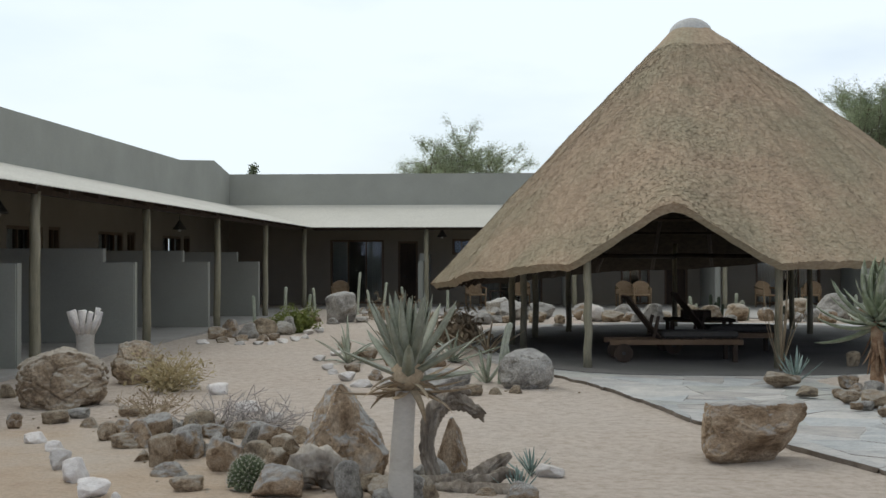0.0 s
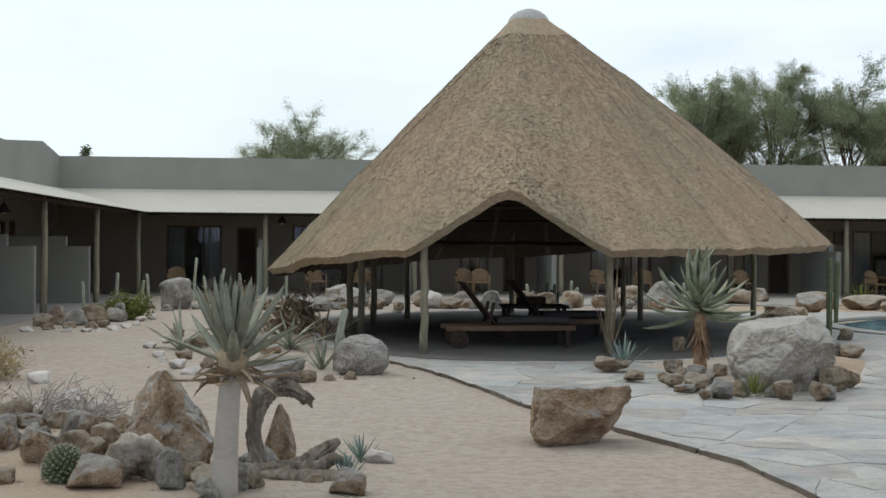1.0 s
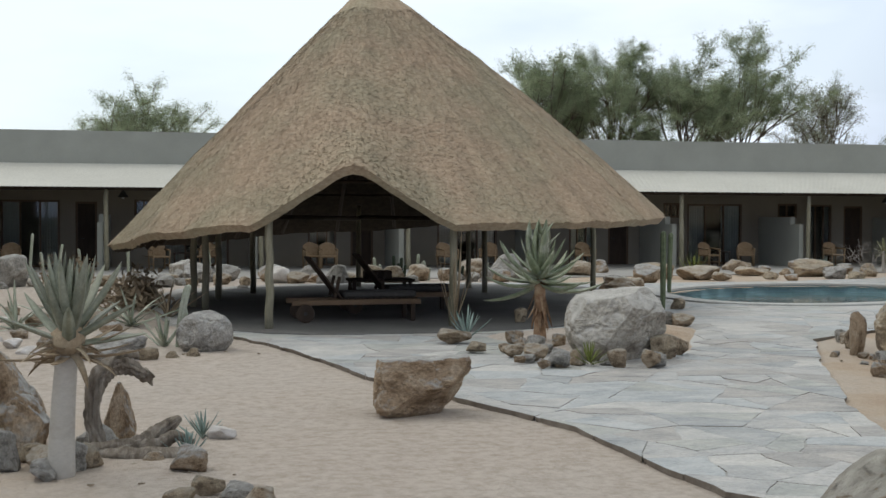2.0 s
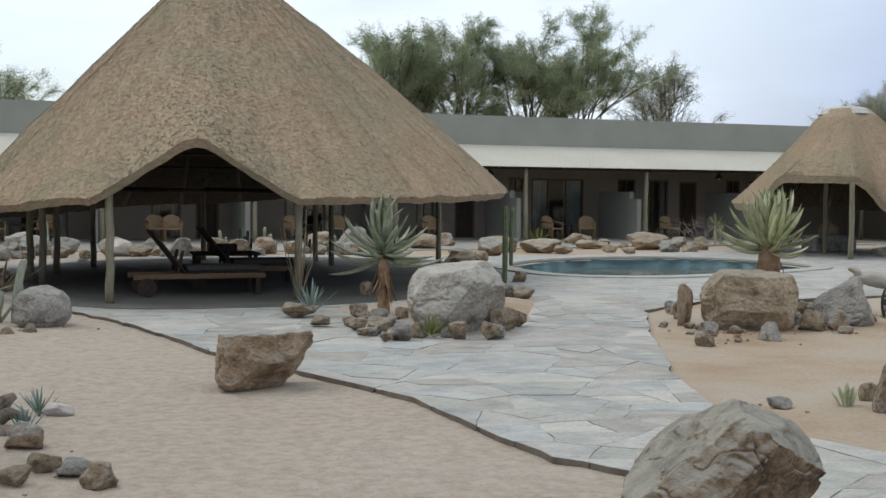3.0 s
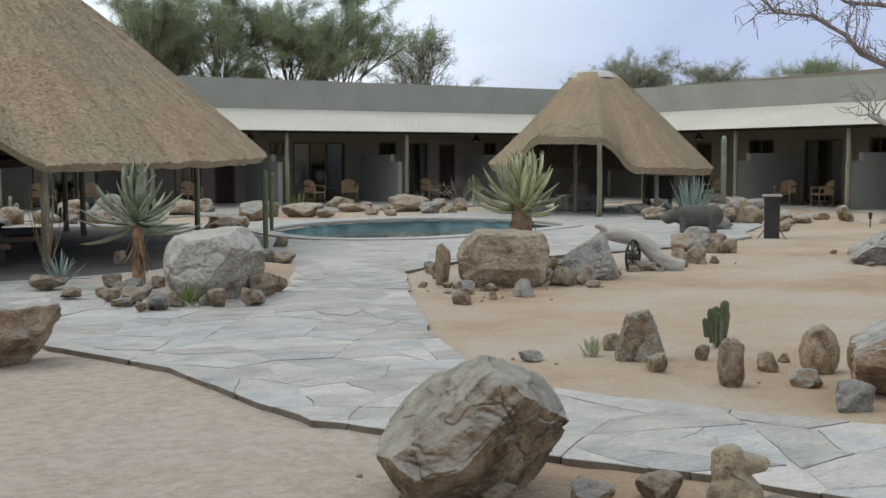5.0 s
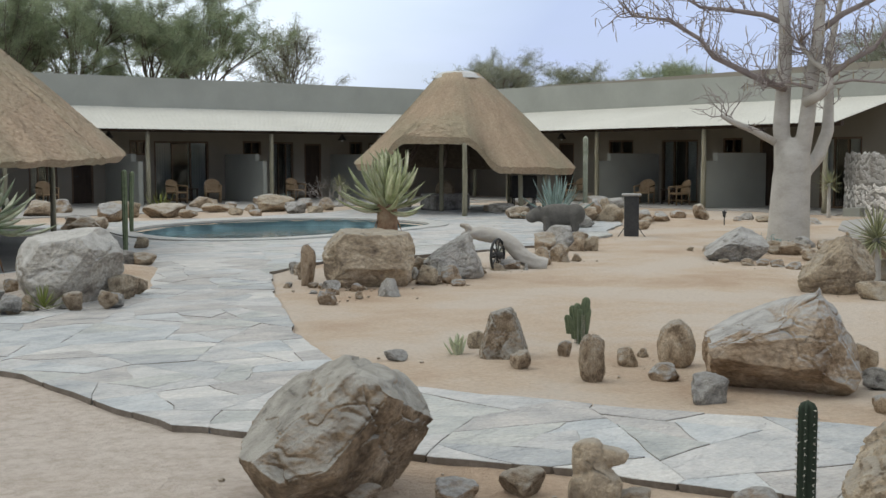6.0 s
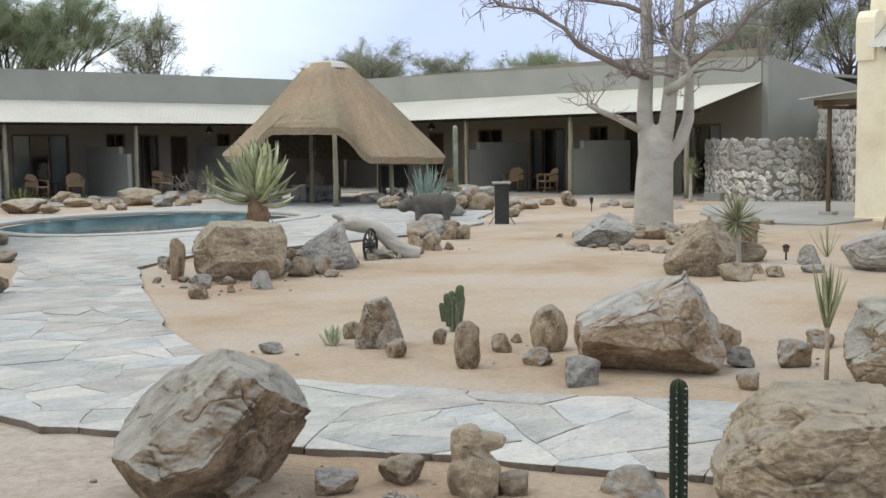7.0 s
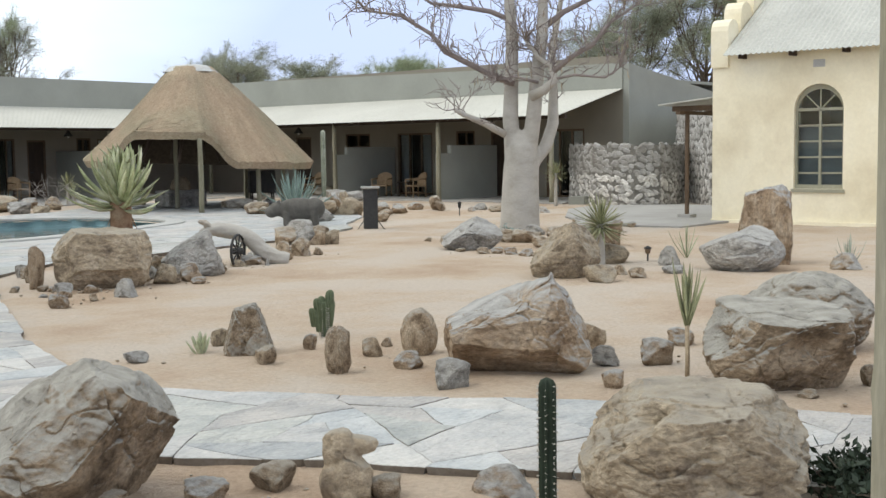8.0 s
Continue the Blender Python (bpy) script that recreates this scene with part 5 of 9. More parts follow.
boulder(14.43, 6.47, 1.12, 0.9, 0.58, -65, 37, ROCK_GREY, "low pale boulder with a smooth sloping back", planes=4, sharp=0.85, rough=0.05, facets=((-0.5, 0, 0.85, 0.5), (0.3, -0.3, 0.9, 0.6)))
boulder(15.42, 6.62, 0.80, 0.6, 1.1, -66, 38, ROCK_MIX, "tall upright slab of brown rock", planes=2, sharp=0.9, rough=0.05, boxy=0.7, cracks=5, facets=((0.95, 0, 0, 0.72), (-0.93, 0, 0.2, 0.66), (0, -0.95, 0.1, 0.5), (-0.2, 0, 0.95, 0.85), (0.6, -0.3, 0.7, 0.92)))
boulder(12.55, 8.01, 0.9, 0.72, 0.70, -56, 39, ROCK_TAN, "sloping tan boulder at the foot of a small tree aloe", planes=4, rough=0.06, boxy=0.4, facets=((-0.7, -0.2, 0.65, 0.42), (0.8, -0.2, 0.5, 0.75)))
boulder(15.10, 11.56, 1.02, 0.82, 0.54, -52, 40, ROCK_GREY, "angular leaning slab of grey and brown rock", planes=2, sharp=0.9, rough=0.05, facets=((-0.7, -0.2, 0.6, 0.35), (0.4, -0.6, 0.55, 0.45), (0.4, -0.8, -0.3, 0.5)))
boulder(9.85, 12.15, 0.84, 0.6, 0.62, -38, 41, ROCK_GREY, "grey slab leaning up towards a driftwood log", planes=1, sharp=0.95, rough=0.07, boxy=0.6, facets=((-0.62, -0.1, 0.78, 0.42), (0.9, 0, 0.3, 0.66), (-0.1, -0.9, 0.3, 0.6)))
boulder(18.7, 19.2, 1.2, 0.8, 0.5, -38, 42, ROCK_GREY, "long low grey rock behind the animal figure", planes=6, rough=0.06)


# ---- stones of the garden beds ----
rock(5.52, 7.33, 0.20, 0.17, 0.09, 156, 6, ROCK)
rock(6.33, 7.30, 0.15, 0.13, 0.17, -31, 9, ROCK)
rock(6.02, 6.38, 0.17, 0.15, 0.16, 128, 4, ROCK)
rock(6.65, 6.55, 0.12, 0.08, 0.15, -35, 6, ROCK)
rock(6.79, 5.99, 0.17, 0.13, 0.16, 127, 2, ROCK)
rock(7.19, 6.20, 0.10, 0.09, 0.08, -55, 7, ROCK)
rock(6.60, 5.44, 0.23, 0.21, 0.13, -42, 7, ROCK)
rock(7.55, 4.31, 0.21, 0.14, 0.15, -67, 8, ROCK)
rock(6.78, 3.77, 0.15, 0.14, 0.15, -52, 1, ROCK)
rock(7.81, 4.02, 0.26, 0.25, 0.20, -66, 3, ROCK)
rock(8.65, 4.27, 0.22, 0.21, 0.15, 121, 9, ROCK)
rock(8.06, 4.73, 0.20, 0.14, 0.22, -62, 4, ROCK)
rock(6.17, 4.66, 0.25, 0.19, 0.22, -56, 3, ROCK_GREY)
rock(3.51, 3.95, 0.21, 0.16, 0.13, 146, 1, ROCK_MIX)
rock(4.46, 2.94, 0.31, 0.23, 0.14, -45, 5, ROCK_MIX)
rock(3.84, 3.86, 0.23, 0.18, 0.15, -42, 6, ROCK)
rock(4.08, 3.36, 0.17, 0.15, 0.12, -36, 1, ROCK)
rock(3.15, 4.24, 0.23, 0.15, 0.10, -45, 6, ROCK)
rock(5.22, 7.49, 0.09, 0.08, 0.04, -31, 6, ROCK)
rock(7.74, 12.45, 0.20, 0.13, 0.54, 142, 1, ROCK)
rock(6.89, 10.63, 0.21, 0.19, 0.17, -25, 4, ROCK)
rock(7.53, 10.95, 0.10, 0.10, 0.09, -33, 8, ROCK)
rock(7.99, 11.00, 0.29, 0.27, 0.21, -44, 5, ROCK)
rock(7.43, 12.42, 0.10, 0.09, 0.08, -41, 6, ROCK)
rock(7.34, 11.67, 0.11, 0.10, 0.05, -35, 2, ROCK)
rock(8.33, 13.65, 0.23, 0.19, 0.17, -36, 3, ROCK)
rock(9.00, 11.63, 0.29, 0.25, 0.27, -32, 2, ROCK)
rock(9.37, 11.58, 0.29, 0.22, 0.26, 134, 2, ROCK)
rock(9.97, 11.92, 0.23, 0.20, 0.17, -33, 8, ROCK)
rock(10.62, 13.39, 0.37, 0.25, 0.25, -49, 9, ROCK)
rock(12.60, 13.00, 0.30, 0.26, 0.28, -44, 6, ROCK)
rock(12.84, 13.65, 0.26, 0.20, 0.15, 127, 1, ROCK)
rock(11.20, 12.52, 0.26, 0.21, 0.13, -29, 4, ROCK)
rock(14.60, 14.40, 0.26, 0.21, 0.22, 145, 3, ROCK)
rock(14.88, 14.90, 0.31, 0.24, 0.31, -47, 3, ROCK)
rock(14.17, 14.74, 0.80, 0.53, 0.46, -52, 7, ROCK_GREY)
rock(22.35, 25.98, 0.83, 0.77, 0.33, 139, 3, ROCK_PALE)
rock(27.31, 30.91, 0.80, 0.64, 0.36, -46, 6, ROCK_GREY)
rock(22.52, 26.71, 0.44, 0.35, 0.24, -43, 3, ROCK)
rock(19.79, 17.98, 0.39, 0.37, 0.23, 143, 3, ROCK)
rock(16.51, 10.04, 0.88, 0.80, 0.54, -58, 3, ROCK)
rock(14.26, 8.44, 0.62, 0.50, 0.29, 118, 9, ROCK)
rock(12.16, 7.25, 0.42, 0.37, 0.22, 124, 6, ROCK)
rock(12.98, 7.46, 0.22, 0.14, 0.14, -57, 5, ROCK)
rock(12.83, 7.11, 0.23, 0.19, 0.14, -53, 8, ROCK)
rock(14.38, 7.51, 0.33, 0.28, 0.28, -58, 5, ROCK)
rock(13.37, 6.91, 0.29, 0.24, 0.13, -60, 1, ROCK)
rock(15.22, 5.37, 0.44, 0.32, 0.22, -75, 5, ROCK)
rock(7.94, 2.48, 0.12, 0.10, 0.15, -76, 6, ROCK)
rock(7.33, 2.65, 0.14, 0.11, 0.06, -58, 7, ROCK)
rock(14.58, 10.37, 0.23, 0.16, 0.12, -43, 8, ROCK)
rock(14.63, 10.68, 0.21, 0.17, 0.11, -60, 9, ROCK)
rock(14.51, 10.87, 0.21, 0.16, 0.11, -48, 8, ROCK)
rock(14.49, 10.01, 0.26, 0.22, 0.12, -51, 7, ROCK)
rock(15.90, 10.70, 0.34, 0.31, 0.20, 135, 9, ROCK)
rock(16.55, 11.88, 0.40, 0.29, 0.24, 121, 9, ROCK)
rock(16.55, 11.52, 0.49, 0.46, 0.25, -52, 4, ROCK)
rock(17.51, 11.52, 0.37, 0.31, 0.24, -50, 3, ROCK)
rock(16.57, 12.40, 0.50, 0.36, 0.22, -41, 1, ROCK)
rock(18.13, 11.74, 0.31, 0.22, 0.17, -61, 3, ROCK)
rock(14.55, 11.36, 0.18, 0.13, 0.07, 118, 4, ROCK)
rock(18.11, 12.44, 0.43, 0.34, 0.21, 128, 7, ROCK)
rock(15.48, 10.24, 0.20, 0.16, 0.11, 134, 4, ROCK)
rock(25.29, 19.33, 0.40, 0.26, 0.19, -43, 7, ROCK)
rock(24.60, 18.23, 0.45, 0.41, 0.18, -42, 9, ROCK)
rock(24.69, 19.16, 0.24, 0.20, 0.12, -57, 5, ROCK)
rock(24.66, 16.81, 0.44, 0.35, 0.17, -47, 5, ROCK)
rock(-4.75, 10.64, 0.15, 0.12, 0.16, 23, 9, ROCK)
rock(-5.87, 12.96, 0.21, 0.14, 0.17, 204, 7, ROCK)
rock(-4.49, 10.98, 0.27, 0.19, 0.14, 192, 3, ROCK)
rock(-4.42, 11.38, 0.23, 0.20, 0.11, 12, 1, ROCK)
rock(-3.61, 9.98, 0.18, 0.15, 0.18, 16, 9, ROCK)
rock(-3.65, 10.45, 0.21, 0.19, 0.13, 18, 7, ROCK)
rock(-3.18, 9.58, 0.29, 0.21, 0.25, 30, 5, ROCK)
rock(-2.73, 8.73, 0.22, 0.17, 0.27, 200, 3, ROCK)
rock(-2.85, 9.75, 0.27, 0.24, 0.15, 10, 5, ROCK)
rock(-2.55, 8.36, 0.30, 0.19, 0.11, 27, 5, ROCK)
rock(-2.27, 7.82, 0.24, 0.17, 0.12, 20, 1, ROCK)
rock(-2.18, 8.53, 0.29, 0.27, 0.28, 3, 4, ROCK)
rock(-2.47, 10.24, 0.31, 0.22, 0.15, 13, 7, ROCK)
rock(-1.99, 9.39, 0.29, 0.23, 0.26, 19, 4, ROCK)
rock(-1.88, 9.94, 0.21, 0.15, 0.16, 16, 5, ROCK)
rock(-1.94, 8.72, 0.18, 0.13, 0.11, 204, 8, ROCK)
rock(-1.62, 7.68, 0.35, 0.28, 0.23, 18, 2, ROCK)
rock(-2.72, 10.21, 0.25, 0.19, 0.13, 191, 9, ROCK)
rock(-1.00, 7.92, 0.17, 0.13, 0.13, 6, 9, ROCK)
rock(-0.71, 7.57, 0.20, 0.15, 0.20, -7, 3, ROCK)
rock(-1.74, 10.49, 0.15, 0.13, 0.08, 191, 2, ROCK)
rock(-2.23, 10.13, 0.20, 0.13, 0.10, 194, 7, ROCK)
rock(-2.67, 9.51, 0.19, 0.16, 0.09, 15, 8, ROCK)
rock(-3.93, 11.50, 0.23, 0.20, 0.13, 18, 4, ROCK)
rock(-4.04, 10.70, 0.19, 0.17, 0.11, 25, 5, ROCK)
rock(-2.25, 9.53, 0.19, 0.15, 0.09, 200, 5, ROCK)
rock(-1.57, 8.57, 0.17, 0.16, 0.11, 10, 3, ROCK)
rock(-1.13, 7.67, 0.20, 0.16, 0.26, 9, 8, ROCK_GREY)
boulder(-0.50, 8.59, 0.26, 0.18, 0.43, -7, 44, ROCK_MIX, "pointed upright brown stone beside the dead stump", sub=5, planes=3, sharp=0.9, rough=0.06, facets=((-0.85, -0.1, 0.42, 0.42), (0.9, -0.1, 0.45, 0.52), (0, -0.9, 0.3, 0.5)))
rock(0.01, 7.74, 0.20, 0.15, 0.08, 4, 2, ROCK)
rock(-0.21, 7.74, 0.15, 0.10, 0.08, 14, 7, ROCK)
rock(-0.87, 7.87, 0.14, 0.12, 0.12, 15, 1, ROCK)
rock(-4.17, 9.78, 0.20, 0.14, 0.11, 213, 2, WHITE_STONE, name="white_stone")
rock(-3.84, 9.37, 0.16, 0.15, 0.10, 15, 8, WHITE_STONE, name="white_stone")
rock(-3.50, 8.66, 0.17, 0.12, 0.15, 25, 3, WHITE_STONE, name="white_stone")
rock(-3.18, 8.15, 0.20, 0.13, 0.18, 198, 2, WHITE_STONE, name="white_stone")
rock(-2.84, 7.59, 0.22, 0.15, 0.14, 202, 1, WHITE_STONE, name="white_stone")
rock(-2.39, 11.18, 0.19, 0.16, 0.11, 10, 3, WHITE_STONE, name="white_stone")
rock(-2.81, 11.92, 0.29, 0.22, 0.13, 10, 8, WHITE_STONE, name="white_stone")
rock(-3.52, 13.37, 0.26, 0.22, 0.16, 20, 1, WHITE_STONE, name="white_stone")
rock(-4.06, 14.24, 0.14, 0.10, 0.14, 26, 9, WHITE_STONE, name="white_stone")
rock(0.24, 8.47, 0.22, 0.18, 0.11, -12, 4, WHITE_STONE, name="white_stone")
rock(-2.65, 7.46, 0.09, 0.06, 0.07, 211, 5, WHITE_STONE, name="white_stone")
rock(-3.09, 17.83, 0.21, 0.19, 0.12, 16, 6, WHITE_STONE, name="white_stone")
rock(-3.02, 19.09, 0.21, 0.15, 0.09, 185, 1, WHITE_STONE, name="white_stone")
rock(-2.73, 16.47, 0.18, 0.15, 0.11, 18, 1, WHITE_STONE, name="white_stone")
rock(-2.56, 15.91, 0.16, 0.13, 0.08, 7, 8, WHITE_STONE, name="white_stone")
rock(-2.26, 15.20, 0.24, 0.19, 0.12, 16, 6, WHITE_STONE, name="white_stone")
rock(-1.96, 14.41, 0.30, 0.20, 0.10, 16, 7, WHITE_STONE, name="white_stone")
rock(-1.62, 14.17, 0.18, 0.17, 0.14, 194, 7, WHITE_STONE, name="white_stone")
rock(-5.94, 21.49, 0.26, 0.22, 0.10, 195, 2, WHITE_STONE, name="white_stone")
rock(-5.17, 21.23, 0.21, 0.15, 0.09, 22, 7, WHITE_STONE, name="white_stone")
rock(-4.83, 21.25, 0.21, 0.15, 0.09, 10, 6, WHITE_STONE, name="white_stone")
rock(-4.50, 21.87, 0.22, 0.19, 0.10, 187, 6, WHITE_STONE, name="white_stone")
rock(-4.38, 22.49, 0.22, 0.19, 0.10, 180, 6, WHITE_STONE, name="white_stone")
rock(-4.49, 24.55, 0.22, 0.21, 0.11, 183, 4, WHITE_STONE, name="white_stone")
rock(-4.39, 25.31, 0.22, 0.15, 0.11, 2, 1, WHITE_STONE, name="white_stone")
rock(-4.59, 21.26, 0.17, 0.12, 0.08, 16, 8, WHITE_STONE, name="white_stone")
rock(-4.30, 23.12, 0.18, 0.14, 0.09, 6, 7, WHITE_STONE, name="white_stone")
rock(-1.88, 15.23, 0.21, 0.19, 0.15, 6, 7, ROCK)
rock(-0.52, 13.54, 0.24, 0.16, 0.15, 174, 3, ROCK)
rock(-0.03, 13.79, 0.17, 0.13, 0.11, -8, 7, ROCK)
rock(-0.26, 13.65, 0.17, 0.13, 0.09, 7, 5, ROCK)
rock(-2.34, 16.27, 0.24, 0.20, 0.14, 18, 1, ROCK)
rock(-2.37, 18.11, 0.36, 0.27, 0.23, 18, 6, ROCK)
rock(-1.83, 17.20, 0.34, 0.29, 0.19, 14, 8, ROCK)
rock(-1.57, 18.18, 0.44, 0.31, 0.23, 4, 6, ROCK)
rock(-3.07, 20.30, 0.26, 0.19, 0.16, 1, 3, ROCK)
rock(-1.20, 16.77, 0.33, 0.22, 0.18, 174, 4, ROCK)
rock(-1.28, 13.62, 0.27, 0.21, 0.15, 181, 6, ROCK)
rock(-1.09, 14.21, 0.21, 0.16, 0.14, 10, 5, ROCK)
rock(-0.85, 13.66, 0.61, 0.53, 0.32, -4, 3, ROCK_GREY)
rock(-6.00, 22.74, 0.38, 0.27, 0.27, 197, 1, ROCK)
rock(-5.89, 23.46, 0.46, 0.40, 0.39, 13, 5, ROCK)
rock(-5.46, 23.13, 0.46, 0.36, 0.32, 2, 7, ROCK)
rock(-5.23, 23.68, 0.51, 0.42, 0.40, 189, 9, ROCK)
rock(-4.98, 24.18, 0.43, 0.29, 0.31, 21, 2, ROCK_PALE)
rock(-5.64, 21.80, 0.26, 0.21, 0.13, 19, 8, ROCK)
rock(-5.34, 22.14, 0.28, 0.24, 0.15, 20, 8, ROCK)
rock(-4.95, 22.14, 0.26, 0.17, 0.15, 8, 7, ROCK)
rock(-4.79, 22.45, 0.24, 0.16, 0.16, 4, 1, ROCK)
rock(-5.01, 24.93, 0.37, 0.30, 0.37, 12, 7, ROCK_GREY)
rock(-5.38, 28.95, 0.43, 0.29, 0.34, 1, 6, ROCK)
rock(-4.48, 29.19, 0.83, 0.78, 0.80, 179, 3, ROCK_GREY)
rock(-3.95, 29.04, 0.34, 0.30, 0.17, 9, 1, ROCK_PALE)
rock(-4.55, 28.23, 0.33, 0.27, 0.17, 192, 7, ROCK_GREY)
rock(-5.19, 29.48, 0.29, 0.25, 0.15, 189, 5, ROCK)
rock(-0.59, 32.89, 0.70, 0.63, 0.54, 172, 4, ROCK_PALE)
rock(-0.93, 28.52, 0.56, 0.41, 0.33, 10, 2, ROCK_GREY)
rock(-0.24, 29.27, 0.34, 0.25, 0.20, 170, 3, ROCK)
rock(0.90, 26.93, 0.29, 0.21, 0.13, 9, 2, ROCK_PALE)
rock(-0.99, 23.45, 0.50, 0.43, 0.39, 2, 5, ROCK)
rock(3.19, 14.23, 0.44, 0.32, 0.18, -3, 4, ROCK, z=0.12)
rock(3.23, 13.19, 0.24, 0.22, 0.12, -7, 2, ROCK, z=0.12)
rock(3.56, 12.70, 0.22, 0.16, 0.13, -6, 9, ROCK, z=0.12)
rock(3.46, 12.07, 0.14, 0.12, 0.08, 153, 3, ROCK, z=0.12)
rock(3.71, 12.28, 0.28, 0.20, 0.18, 153, 1, ROCK, z=0.12)
rock(3.78, 11.69, 0.25, 0.19, 0.19, -16, 2, ROCK, z=0.12)
rock(4.02, 11.85, 0.19, 0.14, 0.15, -27, 5, ROCK, z=0.12)
rock(3.96, 12.78, 0.19, 0.15, 0.12, -28, 6, ROCK, z=0.12)
rock(3.99, 14.12, 0.18, 0.15, 0.16, -27, 9, ROCK, z=0.12)
rock(4.35, 13.51, 0.18, 0.12, 0.16, -19, 3, ROCK, z=0.12)
rock(4.41, 11.63, 0.21, 0.15, 0.18, -20, 1, ROCK, z=0.12)
rock(4.75, 11.51, 0.21, 0.14, 0.18, -25, 4, ROCK, z=0.12)
rock(5.16, 12.19, 0.31, 0.22, 0.27, 169, 3, ROCK, z=0.12)
rock(4.82, 16.99, 0.20, 0.15, 0.22, 170, 3, ROCK, z=0.12)
rock(9.33, 24.82, 0.75, 0.59, 0.28, -30, 7, ROCK, z=0.12)
rock(6.91, 16.20, 0.30, 0.22, 0.23, -20, 4, ROCK, z=0.1)
rock(7.05, 16.03, 0.34, 0.24, 0.20, 167, 1, ROCK, z=0.1)
rock(8.38, 19.33, 0.26, 0.21, 0.20, 145, 8, ROCK, z=0.1)
rock(9.32, 25.13, 0.79, 0.54, 0.34, 149, 7, ROCK, z=0.07)
rock(11.34, 28.27, 0.74, 0.70, 0.51, 152, 1, ROCK, z=0.07)
rock(13.39, 29.76, 1.21, 1.04, 0.41, -25, 6, ROCK, z=0.07)
rock(16.75, 34.13, 0.74, 0.53, 0.41, -24, 4, ROCK, z=0.07)
rock(16.07, 31.91, 1.04, 0.79, 0.28, -30, 4, ROCK, z=0.07)
rock(17.67, 31.20, 1.15, 0.83, 0.52, 151, 1, ROCK, z=0.07)
rock(17.66, 29.98, 0.68, 0.51, 0.34, -30, 3, ROCK, z=0.07)
rock(17.86, 29.17, 0.50, 0.33, 0.23, -41, 3, ROCK, z=0.07)
rock(13.81, 29.13, 0.54, 0.46, 0.25, -26, 4, ROCK, z=0.07)
rock(15.52, 29.69, 0.46, 0.36, 0.23, 143, 9, ROCK, z=0.07)
rock(15.76, 28.94, 0.39, 0.27, 0.19, -28, 1, ROCK, z=0.07)
rock(19.55, 32.68, 0.55, 0.46, 0.26, -42, 3, ROCK, z=0.07)
rock(19.41, 31.06, 0.46, 0.39, 0.21, 146, 5, ROCK, z=0.07)
rock(10.72, 27.69, 0.35, 0.28, 0.18, -9, 7, ROCK, z=0.07)
rock(4.21, 29.20, 0.78, 0.70, 0.48, 162, 9, ROCK, z=0.08)
rock(4.73, 29.00, 0.73, 0.51, 0.45, 2, 7, ROCK, z=0.08)
rock(1.78, 31.05, 0.69, 0.45, 0.43, -8, 9, ROCK, z=0.08)
rock(10.78, 32.34, 0.83, 0.56, 0.47, -15, 2, ROCK, z=0.08)
rock(11.98, 34.04, 0.71, 0.64, 0.42, -8, 7, ROCK, z=0.08)
rock(3.39, 29.23, 0.42, 0.27, 0.28, -17, 4, ROCK, z=0.08)
rock(5.34, 29.30, 0.34, 0.23, 0.20, -5, 5, ROCK, z=0.08)
rock(7.43, 31.44, 0.87, 0.79, 0.56, -13, 9, ROCK, z=0.08)
rock(1.90, 29.64, 0.61, 0.41, 0.44, -7, 2, WHITE_STONE, z=0.08, label="big pale rock behind the pavilion")
rock(8.35, 31.25, 0.94, 0.83, 0.69, -3, 7, ROCK_GREY, z=0.08)
rock(17.09, 35.25, 0.76, 0.65, 0.34, -19, 7, ROCK, z=0.07)
rock(19.21, 34.78, 0.77, 0.63, 0.43, 154, 4, ROCK, z=0.07)
rock(19.42, 33.77, 0.68, 0.52, 0.34, 160, 2, ROCK, z=0.07)
rock(20.57, 34.41, 0.51, 0.44, 0.27, -21, 6, ROCK, z=0.07)
rock(20.87, 33.40, 0.58, 0.41, 0.31, -24, 5, ROCK, z=0.07)
rock(12.62, 30.83, 1.02, 0.69, 0.45, -19, 3, ROCK, z=0.07)
rock(9.76, 25.19, 0.52, 0.45, 0.31, 149, 4, ROCK, z=0.07)
rock(9.96, 26.86, 0.68, 0.56, 0.30, 158, 9, ROCK, z=0.07)
rock(17.58, 34.11, 0.45, 0.32, 0.22, 156, 8, ROCK, z=0.07)
rock(17.24, 32.06, 0.39, 0.28, 0.21, -38, 7, ROCK, z=0.07)
rock(13.81, 31.19, 0.72, 0.66, 0.33, -25, 6, ROCK, z=0.07)
rock(22.54, 25.61, 0.60, 0.41, 0.23, 141, 5, ROCK_GREY)
rock(24.03, 26.56, 0.52, 0.43, 0.28, -46, 7, ROCK)
rock(27.50, 27.13, 0.81, 0.55, 0.41, 125, 6, ROCK_PALE)
rock(25.79, 24.69, 0.61, 0.57, 0.41, 145, 3, ROCK_GREY)
rock(21.55, 20.73, 0.43, 0.32, 0.29, 132, 8, ROCK)
rock(24.11, 22.61, 0.41, 0.38, 0.25, -58, 8, ROCK)
rock(21.75, 19.67, 0.34, 0.29, 0.20, -51, 2, ROCK)
rock(30.57, 30.81, 1.04, 0.79, 0.37, 142, 2, ROCK)
rock(28.24, 26.96, 0.74, 0.65, 0.34, 144, 3, ROCK_PALE)
rock(0.02, 7.43, 0.25, 0.20, 0.18, -9, 2, ROCK)
rock(0.14, 6.78, 0.20, 0.13, 0.12, -3, 4, ROCK)
rock(0.30, 6.64, 0.20, 0.16, 0.11, -4, 2, ROCK)
rock(0.42, 6.34, 0.22, 0.18, 0.14, -12, 7, ROCK)
